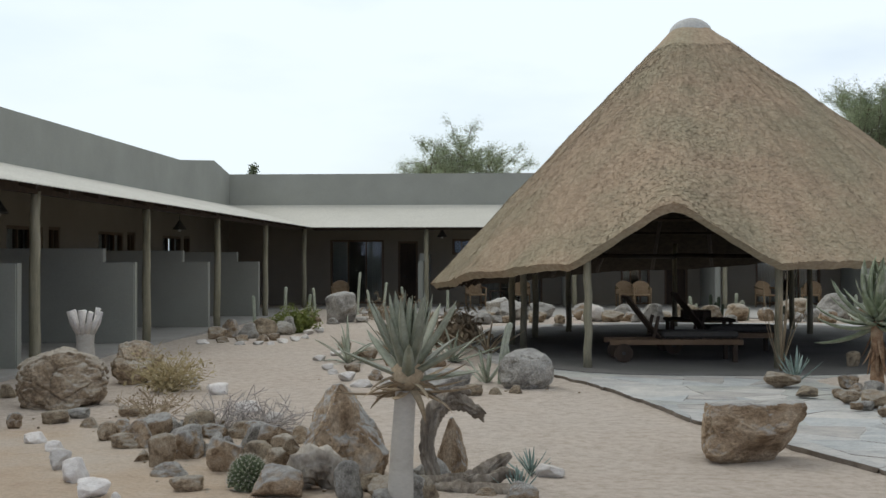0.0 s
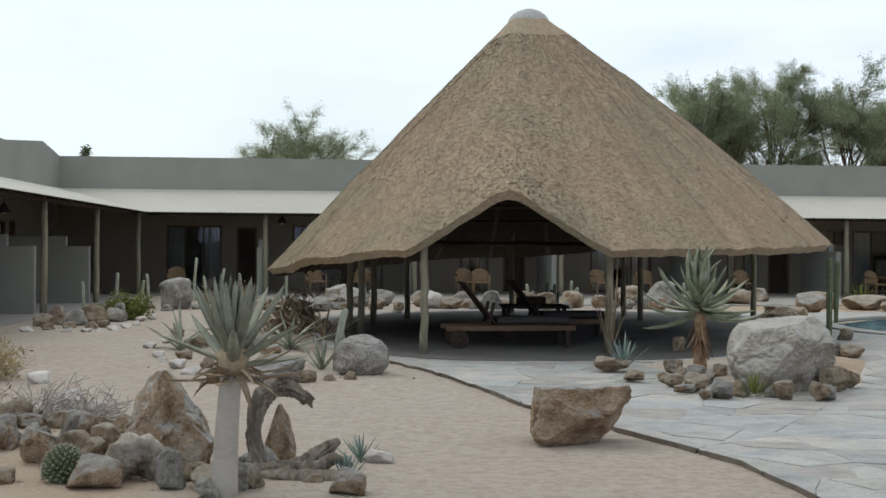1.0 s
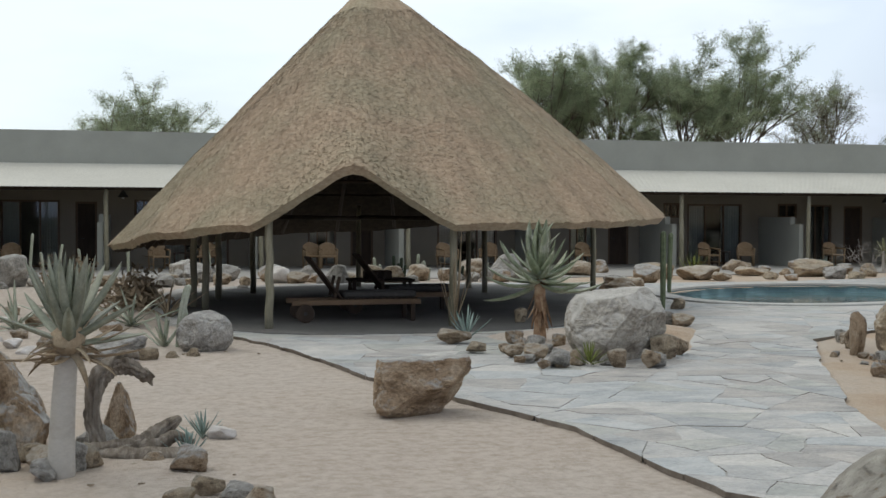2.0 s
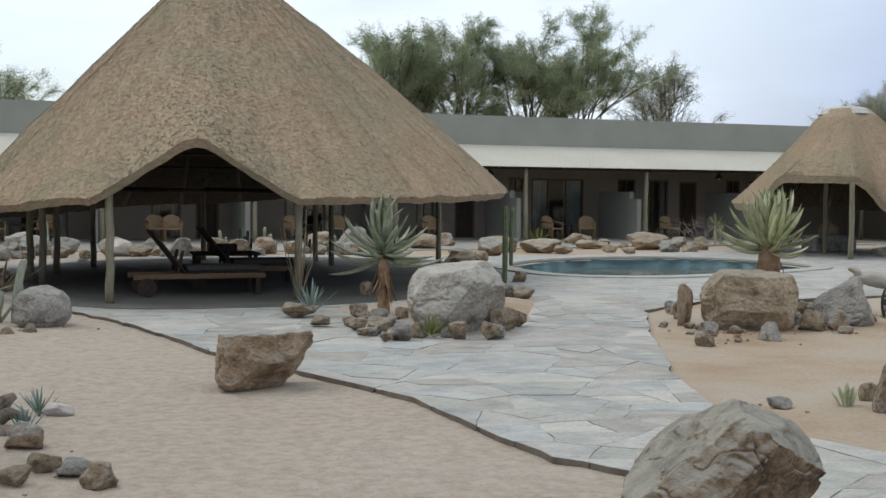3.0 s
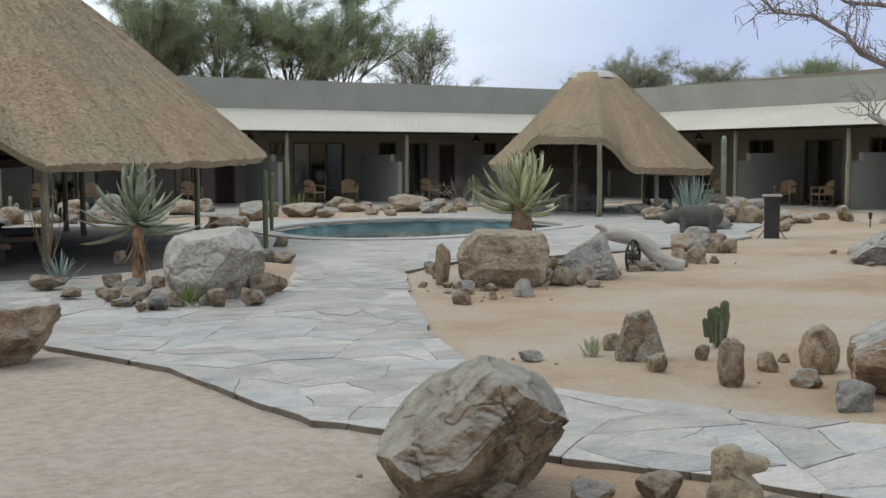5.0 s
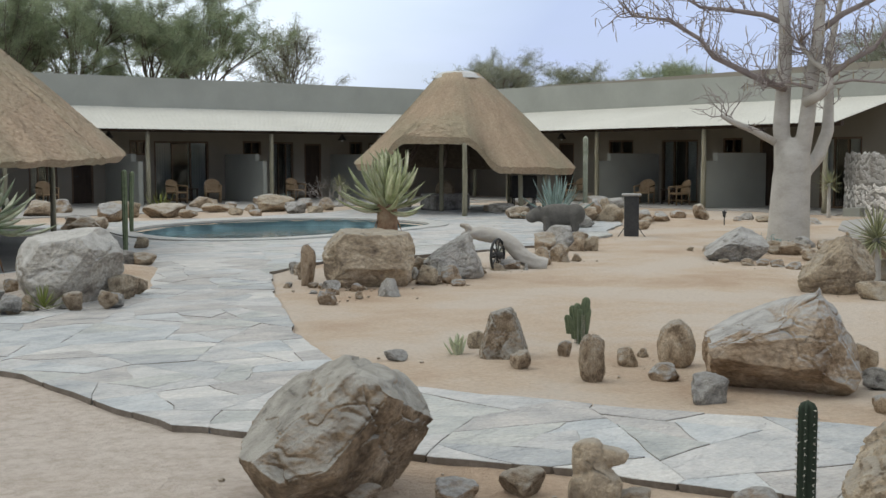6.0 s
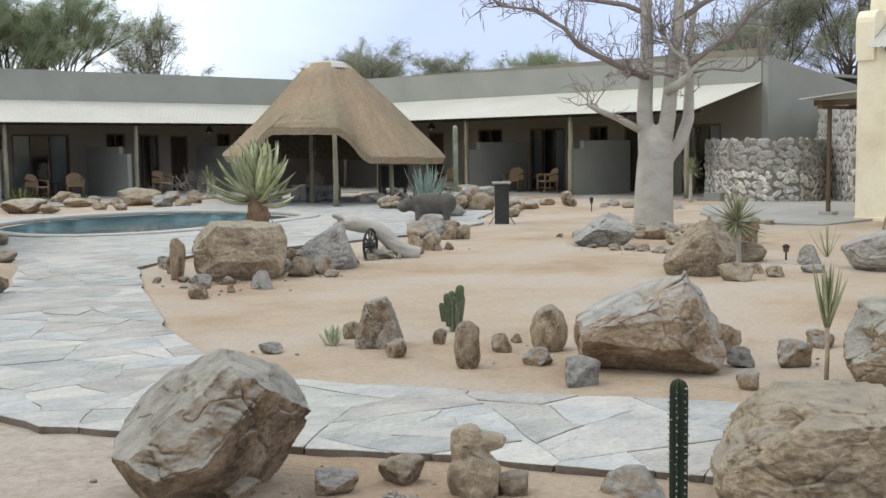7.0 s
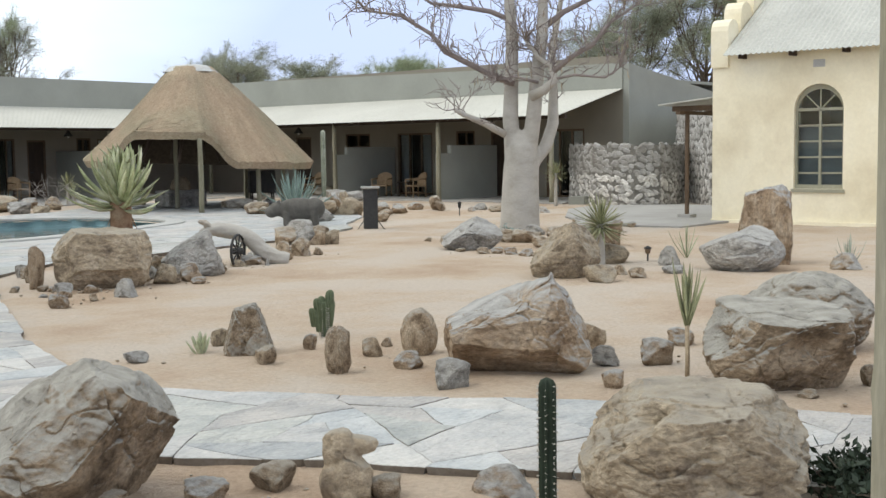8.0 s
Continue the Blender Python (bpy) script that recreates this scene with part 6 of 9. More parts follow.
rock(-0.02, 6.52, 0.19, 0.15, 0.11, 6, 6, ROCK)
rock(3.92, 14.12, 0.19, 0.15, 0.16, 155, 6, ROCK, z=0.11)
rock(3.85, 13.40, 0.21, 0.18, 0.14, -24, 5, ROCK, z=0.11)
rock(3.56, 13.09, 0.16, 0.13, 0.11, 158, 6, ROCK, z=0.11)
rock(3.95, 13.11, 0.23, 0.17, 0.20, -6, 3, ROCK, z=0.11)
rock(3.81, 11.73, 0.21, 0.17, 0.16, 154, 2, ROCK, z=0.11)
rock(4.06, 11.90, 0.19, 0.14, 0.16, 160, 2, ROCK, z=0.11)
rock(3.60, 11.62, 0.14, 0.10, 0.10, -12, 4, ROCK, z=0.11)
rock(4.35, 11.79, 0.16, 0.11, 0.11, -18, 5, ROCK, z=0.11)
rock(5.29, 12.37, 0.27, 0.21, 0.24, 166, 3, ROCK, z=0.11)
rock(5.54, 12.59, 0.20, 0.19, 0.20, -24, 4, ROCK, z=0.11)
rock(4.82, 11.54, 0.21, 0.15, 0.16, -14, 2, ROCK, z=0.11)
rock(3.57, 12.16, 0.18, 0.12, 0.09, -21, 1, ROCK, z=0.11)
rock(9.24, 12.22, 0.23, 0.18, 0.18, 134, 7, ROCK)
rock(9.72, 12.64, 0.31, 0.29, 0.27, -48, 4, ROCK)
rock(10.05, 12.83, 0.27, 0.22, 0.22, 154, 5, ROCK)
rock(9.63, 11.97, 0.27, 0.23, 0.17, -48, 9, ROCK)
rock(9.24, 11.27, 0.19, 0.14, 0.10, -29, 9, ROCK)
rock(9.13, 11.67, 0.22, 0.20, 0.13, -48, 1, ROCK)
rock(10.51, 12.50, 0.24, 0.21, 0.16, -29, 7, ROCK)
rock(11.19, 12.55, 0.33, 0.25, 0.16, -49, 3, ROCK)
rock(11.79, 12.96, 0.26, 0.23, 0.15, -29, 7, ROCK)
rock(12.00, 12.77, 0.34, 0.25, 0.29, -48, 7, ROCK)
rock(12.61, 12.98, 0.32, 0.25, 0.30, -39, 5, ROCK)
rock(14.30, 14.42, 0.34, 0.23, 0.28, -54, 3, ROCK)
rock(14.68, 14.38, 0.24, 0.21, 0.26, -35, 1, ROCK)
rock(14.04, 14.78, 0.60, 0.42, 0.34, 145, 1, ROCK)
rock(8.00, 13.01, 0.19, 0.18, 0.28, -31, 8, ROCK)
rock(8.35, 13.86, 0.17, 0.12, 0.19, 139, 6, ROCK)
rock(7.38, 12.38, 0.10, 0.07, 0.07, -35, 7, ROCK)
rock(7.67, 12.22, 0.14, 0.12, 0.08, -24, 6, ROCK)
rock(6.91, 10.62, 0.19, 0.13, 0.14, 150, 9, ROCK)


rnd_b = random.Random(31)
for i in range(46):
    # loose slabs heaped between the larger stones of the front bed
    f = rnd_b.random()
    x, y = -0.55 - 2.6 * f + rnd_b.uniform(-0.35, 0.35), 7.45 + 2.6 * f + rnd_b.uniform(-0.6, 0.75)
    w = rnd_b.uniform(0.13, 0.34)
    rock(x, y, w, w * rnd_b.uniform(0.6, 0.9), w * rnd_b.uniform(0.4, 0.85), rnd_b.uniform(0, 360), rnd_b.randrange(1, 10), ROCK if i % 4 else ROCK_GREY)
for i in range(40):
    # small stones along the foot of the terrace round the big aloe
    f = rnd_b.random()
    x, y = 7.4 + 5.4 * f + rnd_b.uniform(-0.25, 0.25), 11.9 + 1.3 * f + rnd_b.uniform(-0.5, 0.5)
    w = rnd_b.uniform(0.08, 0.26)
    rock(x, y, w, w * rnd_b.uniform(0.6, 0.9), w * rnd_b.uniform(0.4, 0.75), rnd_b.uniform(0, 360), rnd_b.randrange(1, 10), ROCK)
for i in range(34):
    # rough border of rocks between the pavilion and the far path
    x, y = rnd_b.uniform(-2.5, 10.5), rnd_b.uniform(28.9, 31.2)
    w = rnd_b.uniform(0.3, 0.75)
    rock(x, y, w, w * rnd_b.uniform(0.6, 0.9), w * rnd_b.uniform(0.45, 0.75), rnd_b.uniform(0, 360), rnd_b.randrange(1, 10), ROCK if i % 3 else ROCK_GREY)
for i in range(22):
    # pile of rocks round the agave behind the animal figure
    x, y = rnd_b.uniform(20.3, 25.2), rnd_b.uniform(19.8, 24.2)
    w = rnd_b.uniform(0.3, 0.85)
    rock(x, y, w, w * rnd_b.uniform(0.6, 0.9), w * rnd_b.uniform(0.4, 0.7), rnd_b.uniform(0, 360), rnd_b.randrange(1, 10), z=0.09 if inside(TERRACE, x, y) else 0.05)
for i in range(26):
    # rubble heaped round the foot of the bare tree
    a = rnd_b.uniform(2.6, 5.6)
    x, y = 18.9 + math.cos(a) * rnd_b.uniform(0.6, 3.4), 13.3 + math.sin(a) * rnd_b.uniform(0.6, 2.2)
    w = rnd_b.uniform(0.14, 0.42)
    rock(x, y, w, w * rnd_b.uniform(0.6, 0.9), w * rnd_b.uniform(0.35, 0.6), rnd_b.uniform(0, 360), rnd_b.randrange(1, 10), ROCK)


# ---- cream house with a stepped gable ----
def house():
    """A plastered house; its long wall faces the court. Local x runs along the wall, y goes into the house."""
    h = thing("cream_house", "cream plastered house with a tin roof, curved gable and arched window", "house")
    m = Matrix.Translation((23.2, 11.32, 0)) @ pose(0, 0, 0, 0, 0, -90)
    L, H, D = 9.0, 3.72, 6.0
    wx0, wx1, wz0, wz1 = 1.83, 2.86, 0.80, 2.42
    r = (wx1 - wx0) / 2
    cx = (wx0 + wx1) / 2
    # wall with an arched opening, as an outline with a hole
    bm = bmesh.new()
    arch = [(wx0, wz0), (wx1, wz0)] + [(cx + r * math.cos(a * math.pi / 16), wz1 + r * math.sin(a * math.pi / 16)) for a in range(17)]
    outer = [(0, -0.05), (L, -0.05), (L, H), (0, H)]
    rows = []
    for y in (0.0, 0.35):
        o = [bm.verts.new((x, y, z)) for x, z in outer]
        i = [bm.verts.new((x, y, z)) for x, z in arch]
        es = [bm.edges.new((l[k], l[(k + 1) % len(l)])) for l in (o, i) for k in range(len(l))]
        bmesh.ops.triangle_fill(bm, use_beauty=True, use_dissolve=False, edges=es)
        rows.append((o, i))
    for k in (0, 1):
        a, b = rows[0][k], rows[1][k]
        for j in range(len(a)):
            q = (j + 1) % len(a)
            bm.faces.new((a[j], a[q], b[q], b[j]))
    bmesh.ops.recalc_face_normals(bm, faces=bm.faces)
    bmesh.ops.transform(bm, matrix=m, verts=bm.verts)
    part("wall", bm, YELLOW, h)
    in_frame(m, "far_wall", [(L - 0.35, 0.35, 0, L, D, H), (0.0, D - 0.35, 0, L - 0.35, D, H), (0.3, 0.36, -0.02, L - 0.3, D - 0.4, 0.05)], YELLOW, h)
    # gable wall with scrolled steps along its slope
    bm = bmesh.new()
    prof = [(0.36, 0.0), (D, 0.0), (D, H)]
    top = []
    for k in range(3):
        y0, z0 = -0.05 + 0.62 * k, H + 0.42 + 0.42 * k
        top += [(y0 + 0.25 - 0.26 * math.cos(a * math.pi / 8), z0 + 0.26 * math.sin(a * math.pi / 8)) for a in range(9)] + [(y0 + 0.56, z0 - 0.05)]
    prof = [(0.36, 0.0), (D, 0.0), (D, H + 0.4), (D / 2 + 0.4, H + 2.5)] + [p for p in reversed(top)] + [(-0.05, H - 0.35), (0.36, H - 0.35)]
    rows = [[bm.verts.new((x, y, z)) for y, z in prof] for x in (-0.02, 0.38)]
    bm.faces.new(rows[0])
    bm.faces.new(list(reversed(rows[1])))
    for i in range(len(prof)):
        q = (i + 1) % len(prof)
        bm.faces.new((rows[0][i], rows[1][i], rows[1][q], rows[0][q]))
    bmesh.ops.recalc_face_normals(bm, faces=bm.faces)
    bmesh.ops.transform(bm, matrix=m, verts=bm.verts)
    part("gable_wall", bm, YELLOW, h, "curved stepped gable")
    corrugated(L - 0.3, D / 2 + 0.35, H - 0.12, H + 2.1, 0.12, m @ pose(0.4, -0.35, 0), "roof", HOUSE_ZINC, h, 0.014)
    corrugated(L - 0.3, D / 2, H + 0.2, H + 2.1, 0.12, m @ pose(L + 0.1, D, 0, 0, 0, 180), "roof", HOUSE_ZINC, h, 0.014)
    for k in range(8):
        in_frame(m, "rafter_end", [(0.7 + 1.1 * k, -0.25, H - 0.2, 0.78 + 1.1 * k, 0.0, H - 0.1)], DARKWOOD, h)
    in_frame(m, "air_vent", [(cx - 0.12, -0.015, H - 0.45, cx + 0.12, 0.01, H - 0.3)], MORTAR, h)
    in_frame(m, "plinth", [(0.0, -0.06, -0.05, L, -0.002, 0.13)], YELLOW, h)
    # window: frame, bars, panes, sill
    bm = bmesh.new()
    ring = [(x, z) for x, z in arch]
    n = len(ring)
    c = Vector((cx, (wz0 + wz1) / 2 + 0.15))
    inn = [tuple(c + (Vector(p) - c) * 0.91) for p in ring]
    vs = [[bm.verts.new((p[0], y, p[1])) for p in l] for y in (0.08, 0.16) for l in (ring, inn)]
    for i in range(n):
        q = (i + 1) % n
        bm.faces.new((vs[0][i], vs[0][q], vs[1][q], vs[1][i]))
        bm.faces.new((vs[1][i], vs[1][q], vs[3][q], vs[3][i]))
        bm.faces.new((vs[2][q], vs[2][i], vs[3][i], vs[3][q]))
    bmesh.ops.transform(bm, matrix=m, verts=bm.verts)
    win = part("arched_window", bm, OLIVE_PAINT, h, "olive-painted arched window with small panes")
    bars = [(cx - 0.026, 0.09, wz0, cx + 0.026, 0.15, wz1), (wx0, 0.09, wz1 - 0.03, wx1, 0.15, wz1 + 0.03)]
    bars += [(wx0, 0.10, wz0 + (wz1 - wz0) * k / 5 - 0.018, wx1, 0.14, wz0 + (wz1 - wz0) * k / 5 + 0.018) for k in range(1, 5)]
    in_frame(m, "glazing_bar", bars, OLIVE_PAINT, win)
    for a in (45, 90, 135):
        bm = tube([(cx, 0.12, wz1), (cx + r * math.cos(radians(a)), 0.12, wz1 + r * math.sin(radians(a)))], 0.02, 4)
        bmesh.ops.transform(bm, matrix=m, verts=bm.verts)
        part("fan_bar", bm, OLIVE_PAINT, win)
    for i in range(5):
        for a, b in ((wx0 + 0.05, cx - 0.035), (cx + 0.035, wx1 - 0.05)):
            g = in_frame(m, "pane", [(a, 0.115, wz0 + (wz1 - wz0) * i / 5 + 0.02, b, 0.121, wz0 + (wz1 - wz0) * (i + 1) / 5 - 0.02)], GLASS, win)
            g.visible_shadow = False
    bm = bmesh.new()
    bm.faces.new([bm.verts.new((cx + r * 0.95 * math.cos(a * math.pi / 12), 0.12, wz1 + r * 0.95 * math.sin(a * math.pi / 12))) for a in range(13)])
    bmesh.ops.transform(bm, matrix=m, verts=bm.verts)
    part("fanlight", bm, GLASS, win).visible_shadow = False
    # added sheet that gives the reflecting panes their dark slate tone
    in_frame(m, "inner_blind", [(wx0 - 0.05, 0.25, wz0, wx1 + 0.05, 0.27, wz1 - 0.35)], SLATE_BACKING, win, "dark slate-grey sheet added behind the glass to darken it")
    in_frame(m, "window_sill", [(wx0 - 0.04, -0.04, wz0 - 0.07, wx1 + 0.04, 0.06, wz0 - 0.002)], OLIVE_PAINT, win)
    # lean-to on the gable side
    for x, y in ((-1.0, 0.75), (-0.12, 0.75)):
        bm = bevelled_box(x - 0.04, y - 0.04, 0.1, x + 0.04, y + 0.04, 2.5, 0.008)
        bmesh.ops.transform(bm, matrix=m, verts=bm.verts)
        part("awning_post", bm, FRAME, h)
    in_frame(m, "awning_foot", [(-1.16, 0.6, 0.09, -0.84, 0.9, 0.17)], CONCRETE, h)
    in_frame(m, "awning_beam", [(-1.35, 0.69, 2.5, -0.03, 0.81, 2.62), (-1.35, 2.3, 2.5, -0.03, 2.42, 2.62), (-1.05, 0.3, 2.42, -0.95, 3.2, 2.5)], FRAME, h)
    bm = bmesh.new()
    vs = box_into(bm, -1.55, 0.4, 2.63, -0.03, 3.4, 2.66)
    for v in vs:
        v.co.z += 0.14 * (v.co.x + 1.55) / 1.5
    bmesh.ops.transform(bm, matrix=m, verts=bm.verts)
    part("awning_roof", bm, HOUSE_ZINC, h)


house()
bm = prism([(20.9, 12.75), (21.0, 10.9), (23.18, 10.9), (23.3, 11.33), (29.0, 11.4), (29.5, 15.5), (27.9, 17.3), (26.0, 16.9), (23.0, 15.0)], -0.05, 0.10)
tagged(part("paved_apron", bm, CONCRETE), "grey cement apron in front of the cream house", "pavement", kind="structure")
bm = prism([(28.55, 18.6), (28.75, 18.2), (31.5, 18.2), (31.5, 18.6)], 0.0, 0.3)
tagged(part("step", bm, PLASTER), "low plastered step at the end of the verandah", "step", kind="structure")


# ---- curved dry-stone wall ----
def stone_wall(points, height, name, label, seed, course=0.155):
    """A rubble wall along plan points: a mortar core with stones set into its face, and a coping row."""
    rnd = random.Random(seed)
    w = thing(name, label, "wall", kind="structure")
    pts = [Vector(p) for p in points]
    core = bmesh.new()
    left, right = [], []
    for i, p in enumerate(pts):
        t = (pts[min(i + 1, len(pts) - 1)] - pts[max(i - 1, 0)]).normalized()
        nrm = Vector((t.y, -t.x))
        left.append(p + nrm * 0.16)
        right.append(p - nrm * 0.16)
    loop = left + list(reversed(right))
    lo = [core.verts.new((p.x, p.y, -0.05)) for p in loop]
    hi = [core.verts.new((p.x, p.y, height)) for p in loop]
    n = len(loop)
    for i in range(n):
        core.faces.new((lo[i], lo[(i + 1) % n], hi[(i + 1) % n], hi[i]))
    half = len(left)
    for i in range(half - 1):
        core.faces.new((hi[i], hi[i + 1], hi[n - 2 - i], hi[n - 1 - i]))
    bmesh.ops.recalc_face_normals(core, faces=core.faces)
    part("wall_core", core, DARK_MORTAR, w)
    meshes = []
    for k in range(6):
        bm = bmesh.new()
        bmesh.ops.create_icosphere(bm, subdivisions=1, radius=0.5)
        for v in bm.verts:
            v.co *= rnd.uniform(0.72, 1.18)
            v.co.y = max(-0.24, min(0.24, v.co.y * 0.8))
        me = bpy.data.meshes.new("stone")
        bm.to_mesh(me)
        bm.free()
        me.materials.append(STONE_WALL)
        meshes.append(me)
    total = [0.0]
    for a, b in zip(pts, pts[1:]):
        total.append(total[-1] + (b - a).length)
    z, row, made = 0.08, 0, 0
    rest = bmesh.new()
    while z < height + 0.03:
        s = rnd.uniform(0, 0.15)
        while s < total[-1]:
            wd = rnd.uniform(0.10, 0.32)
            i = max(k for k in range(len(total) - 1) if total[k] <= s)
            t = (pts[i + 1] - pts[i]).normalized()
            nrm = Vector((t.y, -t.x))
            p = pts[i] + t * (s - total[i]) + nrm * 0.135
            shape = meshes[rnd.randrange(6)]
            m = pose(p.x, p.y, z + rnd.uniform(-0.06, 0.06), rnd.uniform(-7, 7), rnd.uniform(-35, 35), math.degrees(math.atan2(t.y, t.x))) @ Matrix.Diagonal((wd * 1.32, rnd.uniform(0.13, 0.2), course * rnd.uniform(1.0, 1.6), 1))
            if made < 300:
                ob = new("stone", shape)
                ob.matrix_basis = m
                ob.parent = w
            else:
                had = len(rest.verts)
                rest.from_mesh(shape)
                rest.verts.ensure_lookup_table()
                bmesh.ops.transform(rest, matrix=m, verts=rest.verts[had:])
            made += 1
            s += wd * 0.82
        z += course * 0.88
        row += 1
    part("rubble", rest, STONE_WALL, w)["kind"] = "stuff"


stone_wall([(30.4, 19.6), (29.4, 18.55), (28.9, 17.8), (28.7, 17.1), (28.75, 16.5), (29.2, 16.1), (30.0, 16.1), (31.2, 16.4), (32.6, 16.9)], 1.78, "stone_wall", "curved rubble stone wall of pale rough stones", 3)
stone_wall([(37.4, 17.9), (35.5, 17.5), (33.0, 17.3), (31.0, 15.6), (29.6, 14.4)], 2.9, "stone_wall", "tall rubble stone wall behind the awning", 4, 0.24)


# ---- trees ----
def limb(rnd, start, way, length, r0, r1, bend=0.25, steps=5, up=0.0):
    pts, d = [Vector(start)], Vector(way).normalized()
    for _ in range(steps):
        d = (d + Vector((rnd.gauss(0, bend), rnd.gauss(0, bend), rnd.gauss(0, bend) + up)) * 0.5).normalized()
        pts.append(pts[-1] + d * (length / steps))
    return pts, [r0 + (r1 - r0) * i / steps for i in range(steps + 1)], d


def leaf_cloud(centres, count, spread, size, material, seed, parent, name="leaves", aspect=0.35, flat=0.6):
    """Small leaf blades scattered round twig ends, as one mesh."""
    rng = np.random.default_rng(seed)
    c = np.array(centres)
    pick = rng.integers(0, len(c), count)
    p = c[pick] + rng.normal(0, 1, (count, 3)) * np.array([spread, spread, spread * flat])
    u = rng.normal(0, 1, (count, 3))
    u /= np.linalg.norm(u, axis=1, keepdims=True)
    v = np.cross(u, rng.normal(0, 1, (count, 3)))
    v /= np.linalg.norm(v, axis=1, keepdims=True)
    s = size * rng.uniform(0.5, 1.3, (count, 1))
    a, b = u * s, v * s * aspect
    quad = np.stack([p - a, p - b * 0.9, p + a, p + b * 0.9], 1).reshape(-1, 3)
    faces = [(4 * i, 4 * i + 1, 4 * i + 2, 4 * i + 3) for i in range(count)]
    return place(new(name, mesh_of(name, quad.tolist(), faces, material)), parent)


def feathery(twigs, count, material, seed, parent, size=0.05, spread=0.1):
    """Fine pinnate foliage: narrow leaflets that follow the twigs, hanging a little."""
    rng = np.random.default_rng(seed)
    a, b = np.array([t[0] for t in twigs]), np.array([t[1] for t in twigs])
    pick = rng.integers(0, len(a), count)
    f = rng.uniform(0.0, 1.12, (count, 1))
    p = a[pick] * (1 - f) + b[pick] * f + rng.normal(0, spread, (count, 3))
    u = b[pick] - a[pick]
    u /= np.linalg.norm(u, axis=1, keepdims=True) + 1e-9
    u = u * 0.8 + rng.normal(0, 0.55, (count, 3)) + np.array([0, 0, -0.18])
    u /= np.linalg.norm(u, axis=1, keepdims=True)
    v = np.cross(u, rng.normal(0, 1, (count, 3)))
    v /= np.linalg.norm(v, axis=1, keepdims=True)
    s = size * rng.uniform(0.6, 1.5, (count, 1))
    tri = np.stack([p - u * s, p + v * s * 0.28, p + u * s], 1).reshape(-1, 3)
    ob = place(new("foliage", mesh_of("foliage", tri.tolist(), [(3 * i, 3 * i + 1, 3 * i + 2) for i in range(count)], material)), parent)
    ob["kind"] = "stuff"
    return ob


def acacia(x, y, height, width, seed, material=None, leaves=9000, z0=0.0, stems=3, label="spreading thorn tree with fine green leaves behind the lodge"):
    """Stems that fan out from the ground and bend up into clumps of fine sprays, which fill a broad uneven dome."""
    rnd = random.Random(seed)
    t = thing("thorn_tree", label, "tree", (x, y, z0), group="thorn trees behind the lodge")
    wood, twigs = bmesh.new(), []
    fan = Vector((0, 0, height * 0.46))
    for s in range(stems):
        a = 2 * math.pi * s / stems + rnd.uniform(-0.4, 0.4)
        foot, top = Vector((0.2 * math.cos(a), 0.2 * math.sin(a), -0.2)), fan + Vector((0.25 * math.cos(a), 0.25 * math.sin(a), 0))
        pts = [foot.lerp(top, f) + Vector((rnd.gauss(0, 0.05), rnd.gauss(0, 0.05), 0)) for f in (0, 0.25, 0.5, 0.75, 1.0)]
        part("trunk", tube(pts, [0.15, 0.13, 0.115, 0.1, 0.085], 8), BARK, t, "", True)
    turn = rnd.uniform(0, 6.28)
    for k in range(15):
        # limbs that fan out from the fork, the low ones nearly level, each with its own head of sprays
        az, el = turn + k * 2.4, radians(rnd.choice((12, 25, 38, 52, 66, 82)) + rnd.uniform(-7, 7))
        far = rnd.uniform(0.62, 0.85)
        head = fan + Vector((math.cos(az) * math.cos(el) * width / 2 * far, math.sin(az) * math.cos(el) * width / 2 * far, math.sin(el) * height * 0.54 * far))
        root = fan + Vector((rnd.gauss(0, 0.12), rnd.gauss(0, 0.12), rnd.uniform(-0.12, 0.02) * height))
        sag = Vector((0, 0, -0.05 * height * math.cos(el)))
        main = [root.lerp(head, f) + sag * (4 * f * (1 - f)) + Vector((rnd.gauss(0, 0.08), rnd.gauss(0, 0.08), rnd.gauss(0, 0.06))) * (0 < f < 1) for f in (0, 0.2, 0.4, 0.6, 0.8, 1.0)]
        tube(main, [0.06, 0.05, 0.042, 0.033, 0.024, 0.014], 5, False, wood)
        for _ in range(6):
            p = head + Vector((rnd.gauss(0, 0.13) * width, rnd.gauss(0, 0.13) * width, rnd.gauss(0.01, 0.05) * height))
            a = main[rnd.choice((2, 3, 4, 4))]
            b = a.lerp(p, 0.5) + Vector((rnd.gauss(0, 0.15), rnd.gauss(0, 0.15), -0.1))
            tube([a, b, p], [0.024, 0.017, 0.009], 4, False, wood)
            for _ in range(11):
                w = ((p - fan).normalized() * 0.4 + Vector((rnd.gauss(0, 0.8), rnd.gauss(0, 0.8), rnd.gauss(0.0, 0.42)))).normalized()
                q, r2, _d = limb(rnd, b.lerp(p, rnd.uniform(0.3, 1.0)), w, width * rnd.uniform(0.05, 0.13), 0.010, 0.004, 0.35, 3)
                tube(q, r2, 3, False, wood)
                twigs += [(q[0].lerp(q[1], 0.3), q[1]), (q[1], q[2]), (q[2], q[3])]
    part("branchwork", wood, BARK, t)["kind"] = "stuff"
    feathery([(tuple(a), tuple(b)) for a, b in twigs], leaves * 7, material or LEAF_ACACIA, seed, t)
    return t


